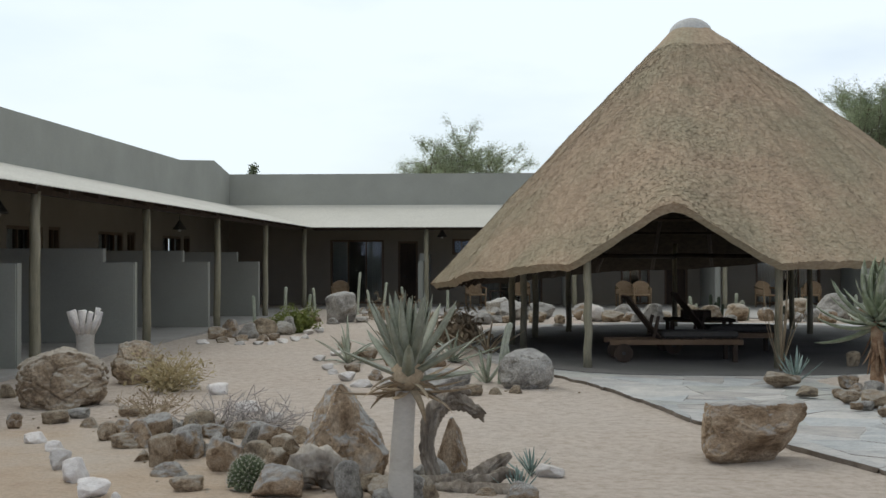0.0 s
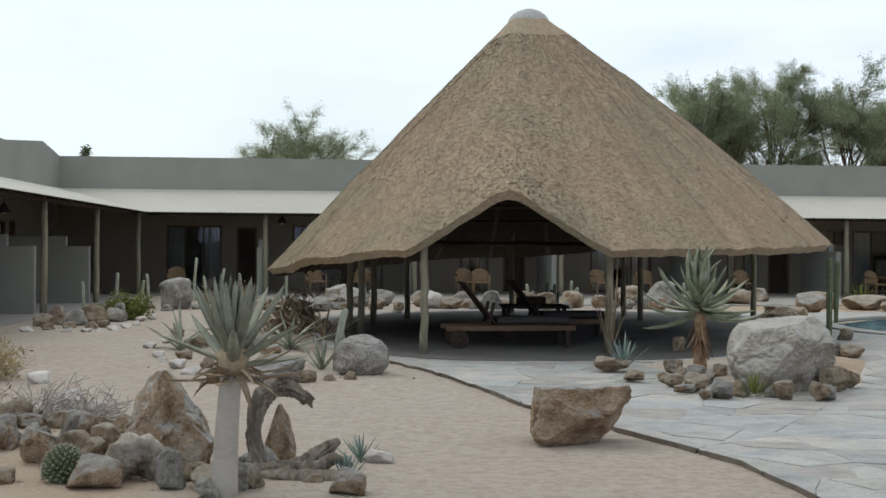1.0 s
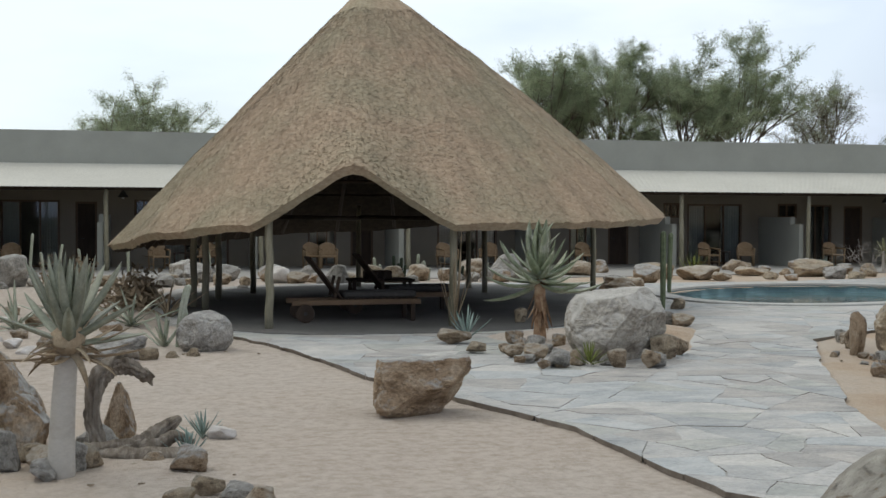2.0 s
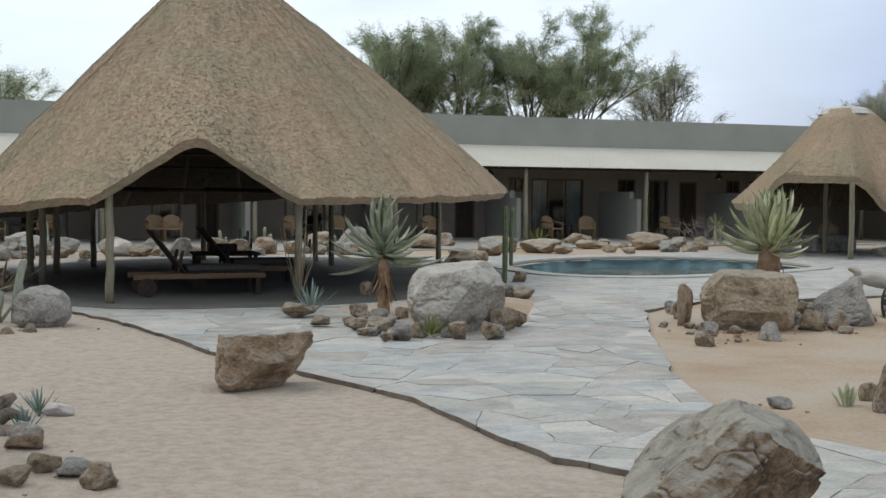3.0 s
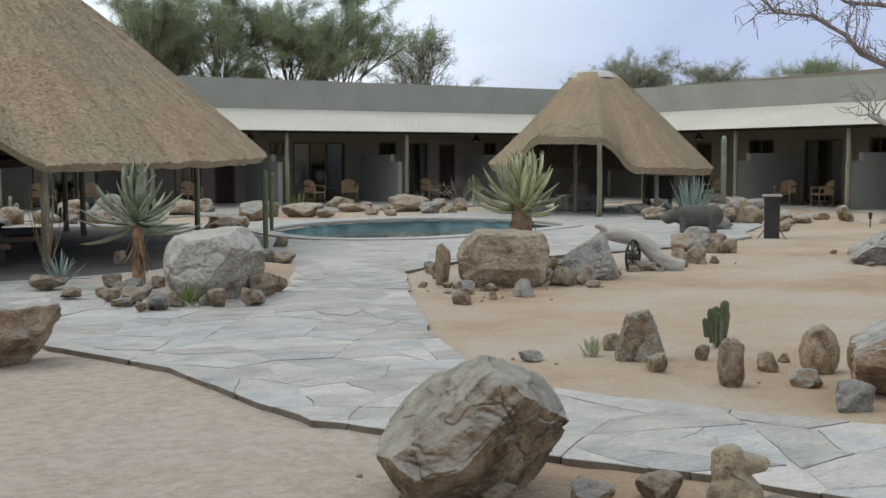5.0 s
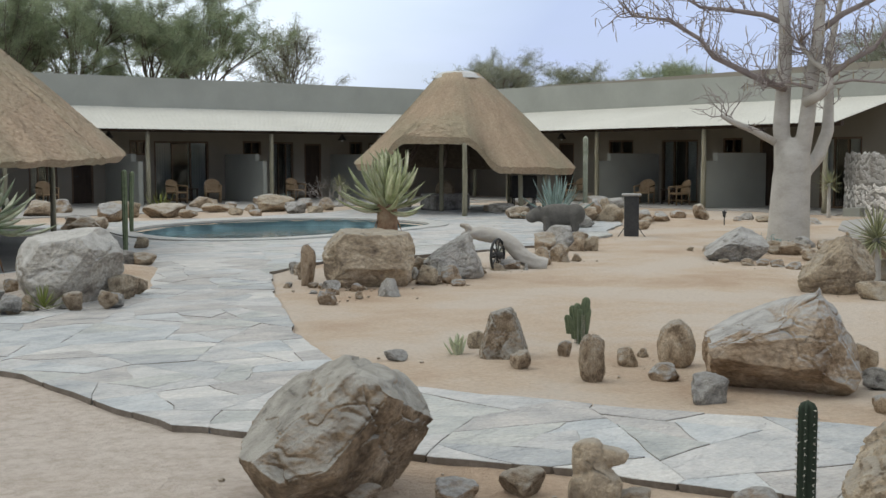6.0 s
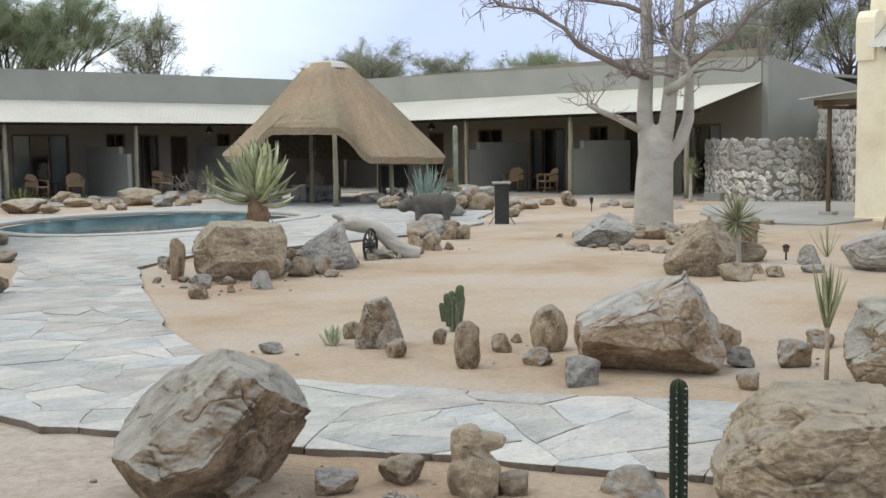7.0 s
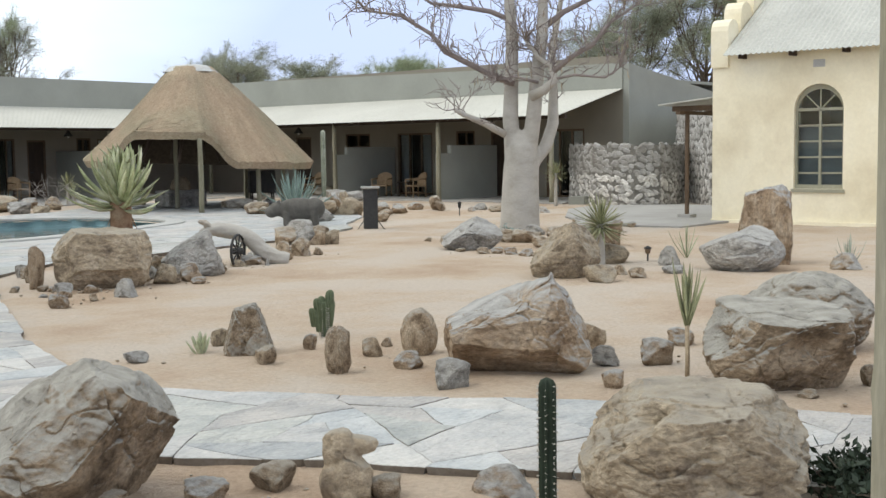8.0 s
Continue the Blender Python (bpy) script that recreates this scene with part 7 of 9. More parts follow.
acacia(15.6, 52.5, 10.1, 7.4, 11, None, 16000)
acacia(19.4, 53.0, 10.6, 7.4, 12, None, 21000)
acacia(22.6, 52.0, 10.0, 6.6, 26, None, 16000)
acacia(25.4, 52.5, 10.9, 7.6, 13, None, 19000)
acacia(17.5, 57.0, 9.0, 6.0, 18, LEAF_PALE, 9000)
acacia(30.4, 53.0, 8.9, 6.8, 14, LEAF_PALE, 5200, label="half-bare thorn tree with sparse grey leaves behind the lodge")
acacia(-2.7, 51.5, 7.8, 5.8, 36, LEAF_ACACIA, 10000, stems=5, label="small umbrella-shaped thorn tree behind the lodge")
acacia(3.6, 58.0, 6.4, 3.0, 16, LEAF_PALE, 2500)
acacia(45.0, 53.0, 7.9, 8.5, 17, LEAF_PALE, 16000, stems=5, label="pale umbrella-shaped thorn tree beyond the lodge")
acacia(50.8, 52.5, 7.9, 7.0, 19, LEAF_PALE, 15000, stems=5, label="pale umbrella-shaped thorn tree beyond the lodge")
acacia(58.0, 51.0, 8.2, 8.5, 20, None, 16000, stems=5, label="dark green low thorn tree far beyond the lodge")
acacia(42.5, 25.0, 8.9, 7.0, 21, LEAF_PALE, 12000, label="pale thorn tree with yellowish leaves behind the lodge")
acacia(45.0, 22.5, 10.6, 7.5, 22, LEAF_PALE, 11000)
acacia(41.0, 18.6, 10.0, 5.5, 23, None, 9000)
acacia(49.0, 18.5, 10.5, 8.0, 25, None, 12000)
# a small dark conifer over the left corner
con = thing("cypress", "small dark green cypress top behind the parapet", "tree", (-11.6, 50.0, 0))
part("trunk", tube([(0, 0, -0.1), (0, 0, 3), (0.05, 0, 5.7)], [0.12, 0.08, 0.02], 7), BARK, con, "", True)
leaf_cloud([(0.0, 0.0, z) for z in np.linspace(2.5, 5.65, 25)] + [(0.3 * math.cos(k), 0.3 * math.sin(k), 5.0 - 0.12 * k) for k in range(14)], 3500, 0.10, 0.09, CACTUS_GREEN, 4, con, "foliage", 0.4, 1.2)["kind"] = "stuff"


def moringa():
    """A swollen pale trunk that forks into bare limbs with twigs and hanging pods."""
    t = thing("moringa_tree", "leafless tree with a swollen pale trunk and hanging brown pods", "tree", (18.9, 13.3, 0), -55)
    rnd = random.Random(9)
    s = 0.01155

    def at(px, up, v=0.0):
        return Vector((px * s, v, up * s))

    trunk = tube([at(-3, -12), at(-4, 0), at(-3, 20), at(-2, 70), at(0, 115), at(2, 150), at(3, 178)], [0.45, 0.42, 0.395, 0.375, 0.355, 0.31, 0.16], 20, True, None, 0.012, rnd)
    limbs = [([at(-15, 155), at(-18, 200), at(-16, 260), at(-14, 330), at(-20, 420), at(-30, 520)], [0.17, 0.16, 0.145, 0.13, 0.10, 0.07]),
             ([at(14, 150, -0.05), at(21, 195, -0.1), at(27, 260, -0.1), at(37, 340, 0.0), at(40, 430, 0.1), at(60, 540, 0.2)], [0.17, 0.155, 0.14, 0.12, 0.09, 0.06]),
             ([at(20, 120, 0.1), at(42, 150, 0.2), at(55, 190, 0.3), at(56, 240, 0.4), at(55, 320, 0.7), at(75, 430, 1.0)], [0.13, 0.135, 0.12, 0.10, 0.08, 0.05]),
             ([at(-28, 172, -0.2), at(-60, 190, -0.5), at(-95, 205, -0.8), at(-108, 213, -0.9)], [0.075, 0.065, 0.05, 0.04]),
             ([at(18, 235, -0.25), at(40, 245, -0.4), at(58, 262, -0.45), at(52, 285, -0.4), at(30, 300, -0.3), at(8, 330, -0.3)], [0.10, 0.095, 0.075, 0.055, 0.045, 0.03]),
             ([at(55, 275, -0.45), at(85, 298, -0.5), at(120, 318, -0.4), at(150, 355, -0.3), at(195, 385, -0.2)], [0.055, 0.05, 0.042, 0.034, 0.02]),
             ([at(-12, 258, -0.1), at(-45, 270, -0.3), at(-85, 290, -0.5), at(-125, 310, -0.6), at(-148, 340, -0.6), at(-200, 372, -0.7), at(-255, 378, -0.8)], [0.07, 0.065, 0.058, 0.05, 0.042, 0.03, 0.015]),
             ([at(-15, 365, 0), at(-50, 380, -0.1), at(-100, 388, -0.2), at(-150, 395, -0.2), at(-190, 420, -0.3)], [0.055, 0.05, 0.042, 0.03, 0.015]),
             ([at(36, 350, 0.1), at(75, 380, 0.2), at(120, 402, 0.3), at(170, 440, 0.4)], [0.065, 0.055, 0.045, 0.03]),
             ([at(30, 258, -0.3), at(-10, 268, -0.4), at(-35, 262, -0.45)], [0.03, 0.026, 0.015]),
             ([at(55, 262, -0.45), at(90, 268, -0.6), at(140, 262, -0.7), at(165, 278, -0.8)], [0.03, 0.026, 0.02, 0.01]),
             ([at(-25, 450, 0), at(-80, 500, 0.2), at(-150, 520, 0.3)], [0.06, 0.045, 0.02]),
             ([at(50, 470, 0), at(100, 510, -0.2), at(180, 520, -0.3)], [0.06, 0.045, 0.02])]
    starts = []
    for pts, rr in limbs[:3]:
        tube([pts[0] - Vector((0, 0, 0.5))] + pts, [rr[0] * 0.9] + rr, 14, True, trunk)
    body = part("trunk", trunk, BARK_PALE, t, "swollen smooth pale trunk dividing into stems", True)
    melt = body.modifiers.new("merge", "REMESH")
    melt.mode, melt.voxel_size, melt.use_smooth_shade = "VOXEL", 0.03, True
    soften = body.modifiers.new("soften", "SMOOTH")
    soften.factor, soften.iterations = 0.5, 6
    for i, (pts, rr) in enumerate(limbs):
        if i > 2:
            part("limb", tube(pts, rr, 8), BARK_PALE if i in (3, 4) else TWIG, t, "", True)
        for k in range(2 if i > 2 else 3, len(pts)):
            a, b = pts[k - 1], pts[k]
            for f in (0.2, 0.55, 0.85):
                starts.append((a.lerp(b, f), (b - a).normalized(), i))
        starts += [(pts[-1], (pts[-1] - pts[-2]).normalized(), i)] * 4
    twigs, pods = bmesh.new(), bmesh.new()
    for p, d, i in starts:
        if (i == 2 and rnd.random() < 0.5) or (i == 3 and rnd.random() < 0.6):
            continue
        for _ in range(1 if i in (3, 10) else 2):
            w = (d * 0.7 + Vector((rnd.gauss(0, 0.6), rnd.gauss(0, 0.6), abs(rnd.gauss(0.45, 0.45))))).normalized()
            pts, rr, dd = limb(rnd, p, w, rnd.uniform(0.4, 1.0), 0.015, 0.006, 0.62, 6, 0.1)
            tube(pts, rr, 4, False, twigs)
            for q in (2, 3, 4, 5, 6, 6):
                w2 = (dd * 0.5 + Vector((rnd.gauss(0, 0.7), rnd.gauss(0, 0.7), rnd.gauss(0.2, 0.5)))).normalized()
                p2, r2, _d = limb(rnd, pts[q], w2, rnd.uniform(0.18, 0.42), 0.008, 0.004, 0.6, 4)
                tube(p2, r2, 3, False, twigs)
                if rnd.random() < 0.15 and p.z > 2.5:
                    e = p2[-1]
                    ln = rnd.uniform(0.12, 0.24)
                    tube([e, e - Vector((0, 0, ln * 0.5)), e - Vector((rnd.uniform(-0.03, 0.03), 0, ln))], [0.007, 0.013, 0.005], 4, False, pods)
    part("twigwork", twigs, TWIG, t, "fine bare purplish twigs")["kind"] = "stuff"
    part("podwork", pods, DRY_LEAF, t, "long dry brown seed pods")["kind"] = "stuff"


moringa()


# ---- succulents ----
def leaf_mesh(length, width, curl, thick=0.18, seg=7, spike=True):
    """A fleshy tapering leaf along +x that curls up or down; its upper side is a shallow gutter."""
    verts, faces = [], []
    ang, x, z = 0.0, 0.0, 0.0
    for i in range(seg + 1):
        t = i / seg
        w = max(width * (0.85 + 0.5 * t) * (1 - t) ** 0.6, width * 0.02)
        n = (-math.sin(ang), math.cos(ang))
        th = thick * w
        for yy, lift in ((-w, 0.25 * w), (0, 0.0), (w, 0.25 * w), (0, -th - 0.12 * w)):
            verts.append((x + n[0] * lift, yy, z + n[1] * lift))
        ang += curl / seg
        x += math.cos(ang) * length / seg
        z += math.sin(ang) * length / seg
    for i in range(seg):
        a, b = 4 * i, 4 * (i + 1)
        for p, q in ((0, 1), (1, 2), (2, 3), (3, 0)):
            faces.append((a + p, b + p, b + q, a + q))
    faces.append((0, 1, 2, 3))
    return verts, faces


def rosette(parent, top, n, length, width, low, high, material, seed, curl=(0.2, 0.6), name="leaf", kinds=5, thick=0.35, spread=0.04, bias=1.0):
    """Leaves round a crown at top: the outer ones tilt to low degrees over level, the inner ones to high."""
    rnd = random.Random(seed)
    meshes = []
    for k in range(kinds):
        v, f = leaf_mesh(length * (0.85 + 0.3 * k / kinds), width, curl[0] + (curl[1] - curl[0]) * k / kinds, thick)
        meshes.append(mesh_of(name, v, f, material, True))
    for i in range(n):
        t = i / max(1, n - 1)
        pitch = low + (high - low) * t ** bias + rnd.uniform(-9, 9)
        yaw = i * 137.5 + rnd.uniform(-14, 14)
        ob = new(name, meshes[rnd.randrange(kinds)])
        s = rnd.uniform(0.85, 1.1) * (1 - 0.22 * t)
        ob.matrix_basis = Matrix.Translation((top[0], top[1], top[2] + spread * (t - 0.5) * 2)) @ pose(0, 0, 0, 0, 0, yaw) @ pose(0, 0, 0, 0, -pitch, 0) @ pose(spread * (1 - t) * 0.6, 0, 0, rnd.uniform(-15, 15)) @ Matrix.Scale(s, 4)
        ob.parent = parent


def tree_aloe(x, y, z, trunk_h, trunk_r, n, length, width, material, seed, label, low=-25, high=82, bark=None, dry=14, lean=(0, 0), curl=(0.25, 0.7), droop=(-75, -20), bias=1.0, wither=(-0.8, 0.3), spread=0.04):
    t = thing("tree_aloe", label, "aloe", (x, y, z))
    top = (lean[0], lean[1], trunk_h)
    rnd = random.Random(seed)
    pts = [(lean[0] * f * f, lean[1] * f * f, -0.06 + (trunk_h + 0.06) * f) for f in (0, 0.2, 0.4, 0.6, 0.8, 1.0)]
    part("trunk", tube(pts, [trunk_r * k for k in (1.18, 1.1, 1.0, 0.94, 0.92, 0.88)], 14, True, None, 0.03, rnd), bark or BARK_PALE, t, "", True)
    rosette(t, top, n, length, width, low, high, material, seed, curl, bias=bias, spread=spread)
    if dry:
        rosette(t, (top[0], top[1], top[2] - 0.09), dry, length * 0.8, width * 0.7, droop[0], droop[1], bark or DRY_LEAF, seed + 1, wither, "dry_leaf", 4, 0.2)
    return t


tree_aloe(-0.76, 7.45, 0.0, 0.93, 0.077, 32, 0.54, 0.052, ALOE_DARK, 51, "tree aloe with a smooth pale trunk and grey-green leaves", 12, 84, None, 28, (0.05, 0.02), (-0.1, 0.6), (-14, 26), 0.8, (-1.2, 0.9), 0.07)
fa_collar = bpy.data.objects["tree_aloe"]
part("collar", tube([(0.035, 0.012, 0.80), (0.04, 0.016, 0.86), (0.05, 0.02, 0.93), (0.05, 0.02, 0.99)], [0.072, 0.098, 0.105, 0.06], 14, True, None, 0.12, random.Random(4)), DRY_LEAF, fa_collar, "brown ring of old leaf bases", True)
tree_aloe(4.25, 14.0, 0.1, 0.86, 0.075, 46, 0.76, 0.075, ALOE_BED, 52, "tree aloe with grey-green leaves among the stones", -38, 88, DEAD_LEAF, 60, (0, 0), (0.4, 1.2), (-92, -76), 0.85, (-0.5, 0.3), 0.09)
tree_aloe(9.13, 12.70, 0.40, 0.72, 0.15, 130, 0.70, 0.066, ALOE_BIG, 53, "big yellow-green aloe with dense upright leaves", -22, 89, DEAD_LEAF, 70, (0, 0), (0.35, 1.1), (-92, -58), 0.56, (-0.8, 0.3), 0.13)
tree_aloe(13.98, 8.38, 0.0, 0.62, 0.065, 110, 0.48, 0.02, YUCCA, 54, "small tree yucca with narrow stiff leaves", -40, 80, None, 10, (0, 0), (0.0, 0.15))
tree_aloe(21.5, 33.6, 0.0, 0.75, 0.05, 40, 0.5, 0.02, YUCCA, 55, "slender yucca with a green leaf tuft behind the pool", -40, 80, None, 6)
tree_aloe(21.9, 33.9, 0.0, 0.45, 0.06, 30, 0.45, 0.02, ALOE_GREEN, 58, "short yucca beside a taller one behind the pool", -40, 80, None, 6)
tree_aloe(27.6, 18.4, 0.0, 1.0, 0.05, 50, 0.45, 0.02, YUCCA, 56, "slim young yucca beside the stone wall", -50, 80, None, 6)


def agave(x, y, z, n, length, width, material, seed, label, low=5, high=80, curl=(0.0, 0.4), name="agave", category="agave"):
    t = thing(name, label, category, (x, y, z))
    rosette(t, (0, 0, 0.03), n, length, width, low, high, material, seed, curl)
    return t


agave(20.4, 21.5, 0.12, 44, 1.25, 0.06, AGAVE, 61, "large blue-grey agave behind the animal figure", 15, 82)
agave(3.38, 14.35, 0.15, 14, 0.42, 0.03, AGAVE, 62, "small blue-green aloe beside a stone", 30, 80)
agave(4.15, 11.75, 0.12, 26, 0.26, 0.013, BUSH, 63, "small tuft of grassy leaves in the bed", 15, 80)
agave(6.01, 7.15, 0.02, 22, 0.19, 0.03, ALOE_GREEN, 64, "small upright succulent on the sand", 55, 88)
agave(0.1, 8.6, 0.02, 18, 0.24, 0.016, AGAVE, 65, "small spiky aloe beside driftwood", 10, 70)
agave(0.0, 7.95, 0.02, 24, 0.2, 0.012, AGAVE, 66, "low tuft of blue-green leaves", 20, 80)
agave(-0.4, 14.95, 0.02, 14, 0.5, 0.035, ALOE_GREY, 67, "grey aloe beside a pale boulder", 25, 80)
agave(7.75, 5.2, 0.02, 12, 0.42, 0.02, ALOE_GREY, 68, "stiff spiky aloe behind a boulder", 20, 75)
agave(18.2, 31.5, 0.05, 26, 0.6, 0.03, AGAVE, 69, "grey-blue spiky agave in the border behind the pool", 10, 80)
agave(15.6, 7.9, 0.02, 14, 0.55, 0.014, ALOE_GREEN, 70, "thin upright aloe by a boulder", 50, 85)
agave(15.4, 5.4, 0.02, 16, 0.5, 0.016, ALOE_GREY, 71, "dry upright aloe stems on the sand", 50, 86)
agave(26.6, 28.3, 0.05, 26, 0.75, 0.03, ALOE_GREEN, 72, "green spiky aloe beside the verandah", 30, 85)
agave(13.9, 31.2, 0.05, 20, 0.8, 0.03, BUSH, 73, "tall green succulent behind the pavilion", 50, 86)
agave(12.4, 14.2, 0.02, 10, 0.35, 0.014, ALOE_GREY, 74, "small spiky aloe among the stones", 40, 80)
agave(16.2, 12.0, 0.02, 16, 0.3, 0.014, ALOE_GREY, 75, "small grey spiky plant at the foot of the tree", 20, 80)
# leafy aloe clump round dry stems
for i, (x, y) in enumerate([(-2.6, 17.6), (-1.8, 18.2), (-1.0, 18.0), (-0.5, 19.2), (-2.2, 19.6)]):
    agave(x, y, 0.02, 24, 0.85, 0.04, DRY_LEAF if i % 2 else ALOE_GREY, 80 + i, "half-dry grey aloe with drooping brown leaves", -10, 75, (-0.9, 0.2))


def fluted_column(h, r, ribs, bend=(0, 0), seg=14, base=0.8, neck=1.0, flute=0.2):
    """A ribbed cactus stem with a rounded top."""
    verts, faces, n = [], [], ribs * 4
    stops = [0.93 * i / (seg - 5) for i in range(seg - 4)] + [0.955, 0.975, 0.99, 1.0]
    seg = len(stops) - 1
    for i, t in enumerate(stops):
        cap_t = max(0.0, (t - 1 + 1.2 * r / h) / (1.2 * r / h))
        rr = r * (base + (1 - base) * min(1, t * 3)) * math.sqrt(max(0.0, 1 - cap_t ** 2))
        for k in range(n):
            a = 2 * math.pi * k / n
            q = rr * (1 - flute + flute * math.cos(ribs * a))
            verts.append((q * math.cos(a) + bend[0] * t * t, q * math.sin(a) + bend[1] * t * t, h * t))
    for i in range(seg):
        for k in range(n):
            j = (k + 1) % n
            faces.append((i * n + k, i * n + j, (i + 1) * n + j, (i + 1) * n + k))
    faces.append(tuple(range(seg * n, seg * n + n)))
    return verts, faces


def column_cactus(x, y, z, stems, label, seed, spines=0.0, material=None):
    """stems: (dx, dy, dz, height, radius, bend x)."""
    t = thing("column_cactus", label, "cactus", (x, y, z))
    rnd = random.Random(seed)
    for dx, dy, dz, h, r, b in stems:
        v, f = fluted_column(h, r, 7, (b, 0), flute=0.32 if spines else 0.2)
        ob = place(new("stem", mesh_of("stem", [(p[0] + dx, p[1] + dy, p[2] + dz) for p in v], f, material or CACTUS, True)), t)
        if spines:
            bm = bmesh.new()
            for _ in range(int(h / 0.0009)):
                k = rnd.randrange(7)
                a = 2 * math.pi * k / 7
                zz = rnd.randrange(3, int(h * 0.94 / 0.02)) * 0.02 + 0.01 * (k % 2)
                o = Vector((r * math.cos(a), r * math.sin(a), zz))
                w = Vector((math.cos(a) + rnd.gauss(0, 0.5), math.sin(a) + rnd.gauss(0, 0.5), rnd.gauss(0, 0.6))).normalized()
                tube([o, o + w * spines], [0.0014, 0.0007], 3, False, bm)
            part("spines", bm, SPINE, ob)["kind"] = "stuff"
    return t


column_cactus(3.10, 1.755, 0.03, [(0, 0, -0.05, 0.985, 0.029, 0.0)], "slender dark green spiny column cactus", 3, 0.007)
column_cactus(7.25, 7.0, 0.0, [(0, 0, 0, 0.36, 0.03, 0), (0.055, 0, 0.10, 0.36, 0.042, 0.025), (-0.045, 0.01, 0.10, 0.30, 0.04, -0.03), (-0.10, 0.02, 0.15, 0.17, 0.036, -0.03), (0.095, 0.02, 0.16, 0.2, 0.034, 0.03), (0.01, 0.04, 0.16, 0.25, 0.036, 0)],
              "branching candelabra cactus with upright green arms", 4, 0.01, CACTUS_GREEN)
column_cactus(7.75, 18.5, 0.1, [(0, 0, 0, 1.4, 0.05, 0.0), (0.12, 0.02, 0.35, 1.02, 0.042, 0.03)], "grey-green twin column cactus by the terrace", 5, 0.0, CACTUS_GREEN)
column_cactus(26.4, 26.6, 0.0, [(0, 0, 0, 2.4, 0.085, 0.0)], "tall pale green column cactus before the verandah", 6, 0.0, ALOE_GREY)
column_cactus(-0.22, 14.75, 0.0, [(0, 0, 0, 0.85, 0.05, 0.12), (0.1, 0.05, 0, 0.6, 0.045, -0.05)], "zigzag grey-green column cactus", 7, 0.0, ALOE_GREY)
for i, (x, y, h) in enumerate([(-4.6, 33.0, 1.3), (-4.2, 32.6, 0.8), (-3.9, 33.4, 1.0), (-3.2, 32.2, 0.9), (-5.4, 30.5, 0.9), (-5.6, 27.5, 1.0), (-5.2, 28.4, 0.8), (-5.9, 25.6, 0.85), (0.2, 32.2, 0.9), (-1.9, 31.2, 1.2)]):
    column_cactus(x, y, 0.0, [(0, 0, 0, h, 0.04, random.Random(i).uniform(-0.1, 0.1))], "thin grey-green column cactus in the border", 10 + i, 0.0, ALOE_GREY)
for i in range(14):
    rr = random.Random(100 + i)
    x, y, h = rr.uniform(4.5, 9.5), rr.uniform(29.8, 31.6), rr.uniform(0.35, 0.75)
    column_cactus(x, y, 0.03, [(0, 0, 0, h, 0.045, rr.uniform(-0.05, 0.05)), (0.1, 0.03, 0, h * 0.7, 0.04, 0.03)], "short column cactus behind the pavilion", 40 + i, 0.0, ALOE_GREY if i % 2 else CACTUS)
agave(3.62, 16.2, 0.1, 16, 1.25, 0.018, DRY_LEAF, 77, "dry grey reedy plant standing against the pavilion post", 72, 88, (-0.1, 0.25), "reed_plant", "plant")

# thin forest aloe on a bare stem
fa = thing("forest_aloe", "slim aloe with upright green leaves on a thin bare stem", "aloe", (7.49, 3.6, 0))
part("stem", tube([(0, 0, -0.03), (0.01, 0, 0.2), (0, 0, 0.42)], [0.018, 0.016, 0.016], 8), DRY_LEAF, fa, "", True)
rosette(fa, (0, 0, 0.42), 15, 0.46, 0.021, 66, 89, YUCCA, 91, (-0.1, 0.25), "leaf", 4, 0.5, 0.03)

# round spiny cushion cactus
cc = thing("cushion_cactus", "round green spiny cushion of a cactus", "cactus", (-1.85, 7.85, 0))
rnd_c = random.Random(5)
core = bmesh.new()
bmesh.ops.create_icosphere(core, subdivisions=3, radius=1.0, matrix=Matrix.Translation((0, 0, 0.12)) @ Matrix.Diagonal((0.10, 0.10, 0.14, 1)))
part("body", core, CACTUS_GREEN, cc, "", True)
v, f = fluted_column(0.06, 0.017, 5, seg=6)
knob = mesh_of("knob", v, f, CACTUS_GREEN, True)
hairs = bmesh.new()
for i in range(170):
    a, e = i * 2.39996, math.asin(-0.25 + 1.25 * i / 170)
    d = Vector((math.cos(a) * math.cos(e), math.sin(a) * math.cos(e), math.sin(e)))
    ob = place(new("knob", knob), cc)
    o = Vector((d.x * 0.085, d.y * 0.085, 0.13 + d.z * 0.12))
    ob.matrix_basis = Matrix.Translation(o) @ d.to_track_quat("Z", "Y").to_matrix().to_4x4()
    for _ in range(7):
        w = (d + Vector((rnd_c.gauss(0, 0.6), rnd_c.gauss(0, 0.6), rnd_c.gauss(0, 0.6)))).normalized()
        tube([o + d * 0.055, o + d * 0.055 + w * 0.02], [0.001, 0.0006], 3, False, hairs)
part("spines", hairs, SPINE, cc)["kind"] = "stuff"


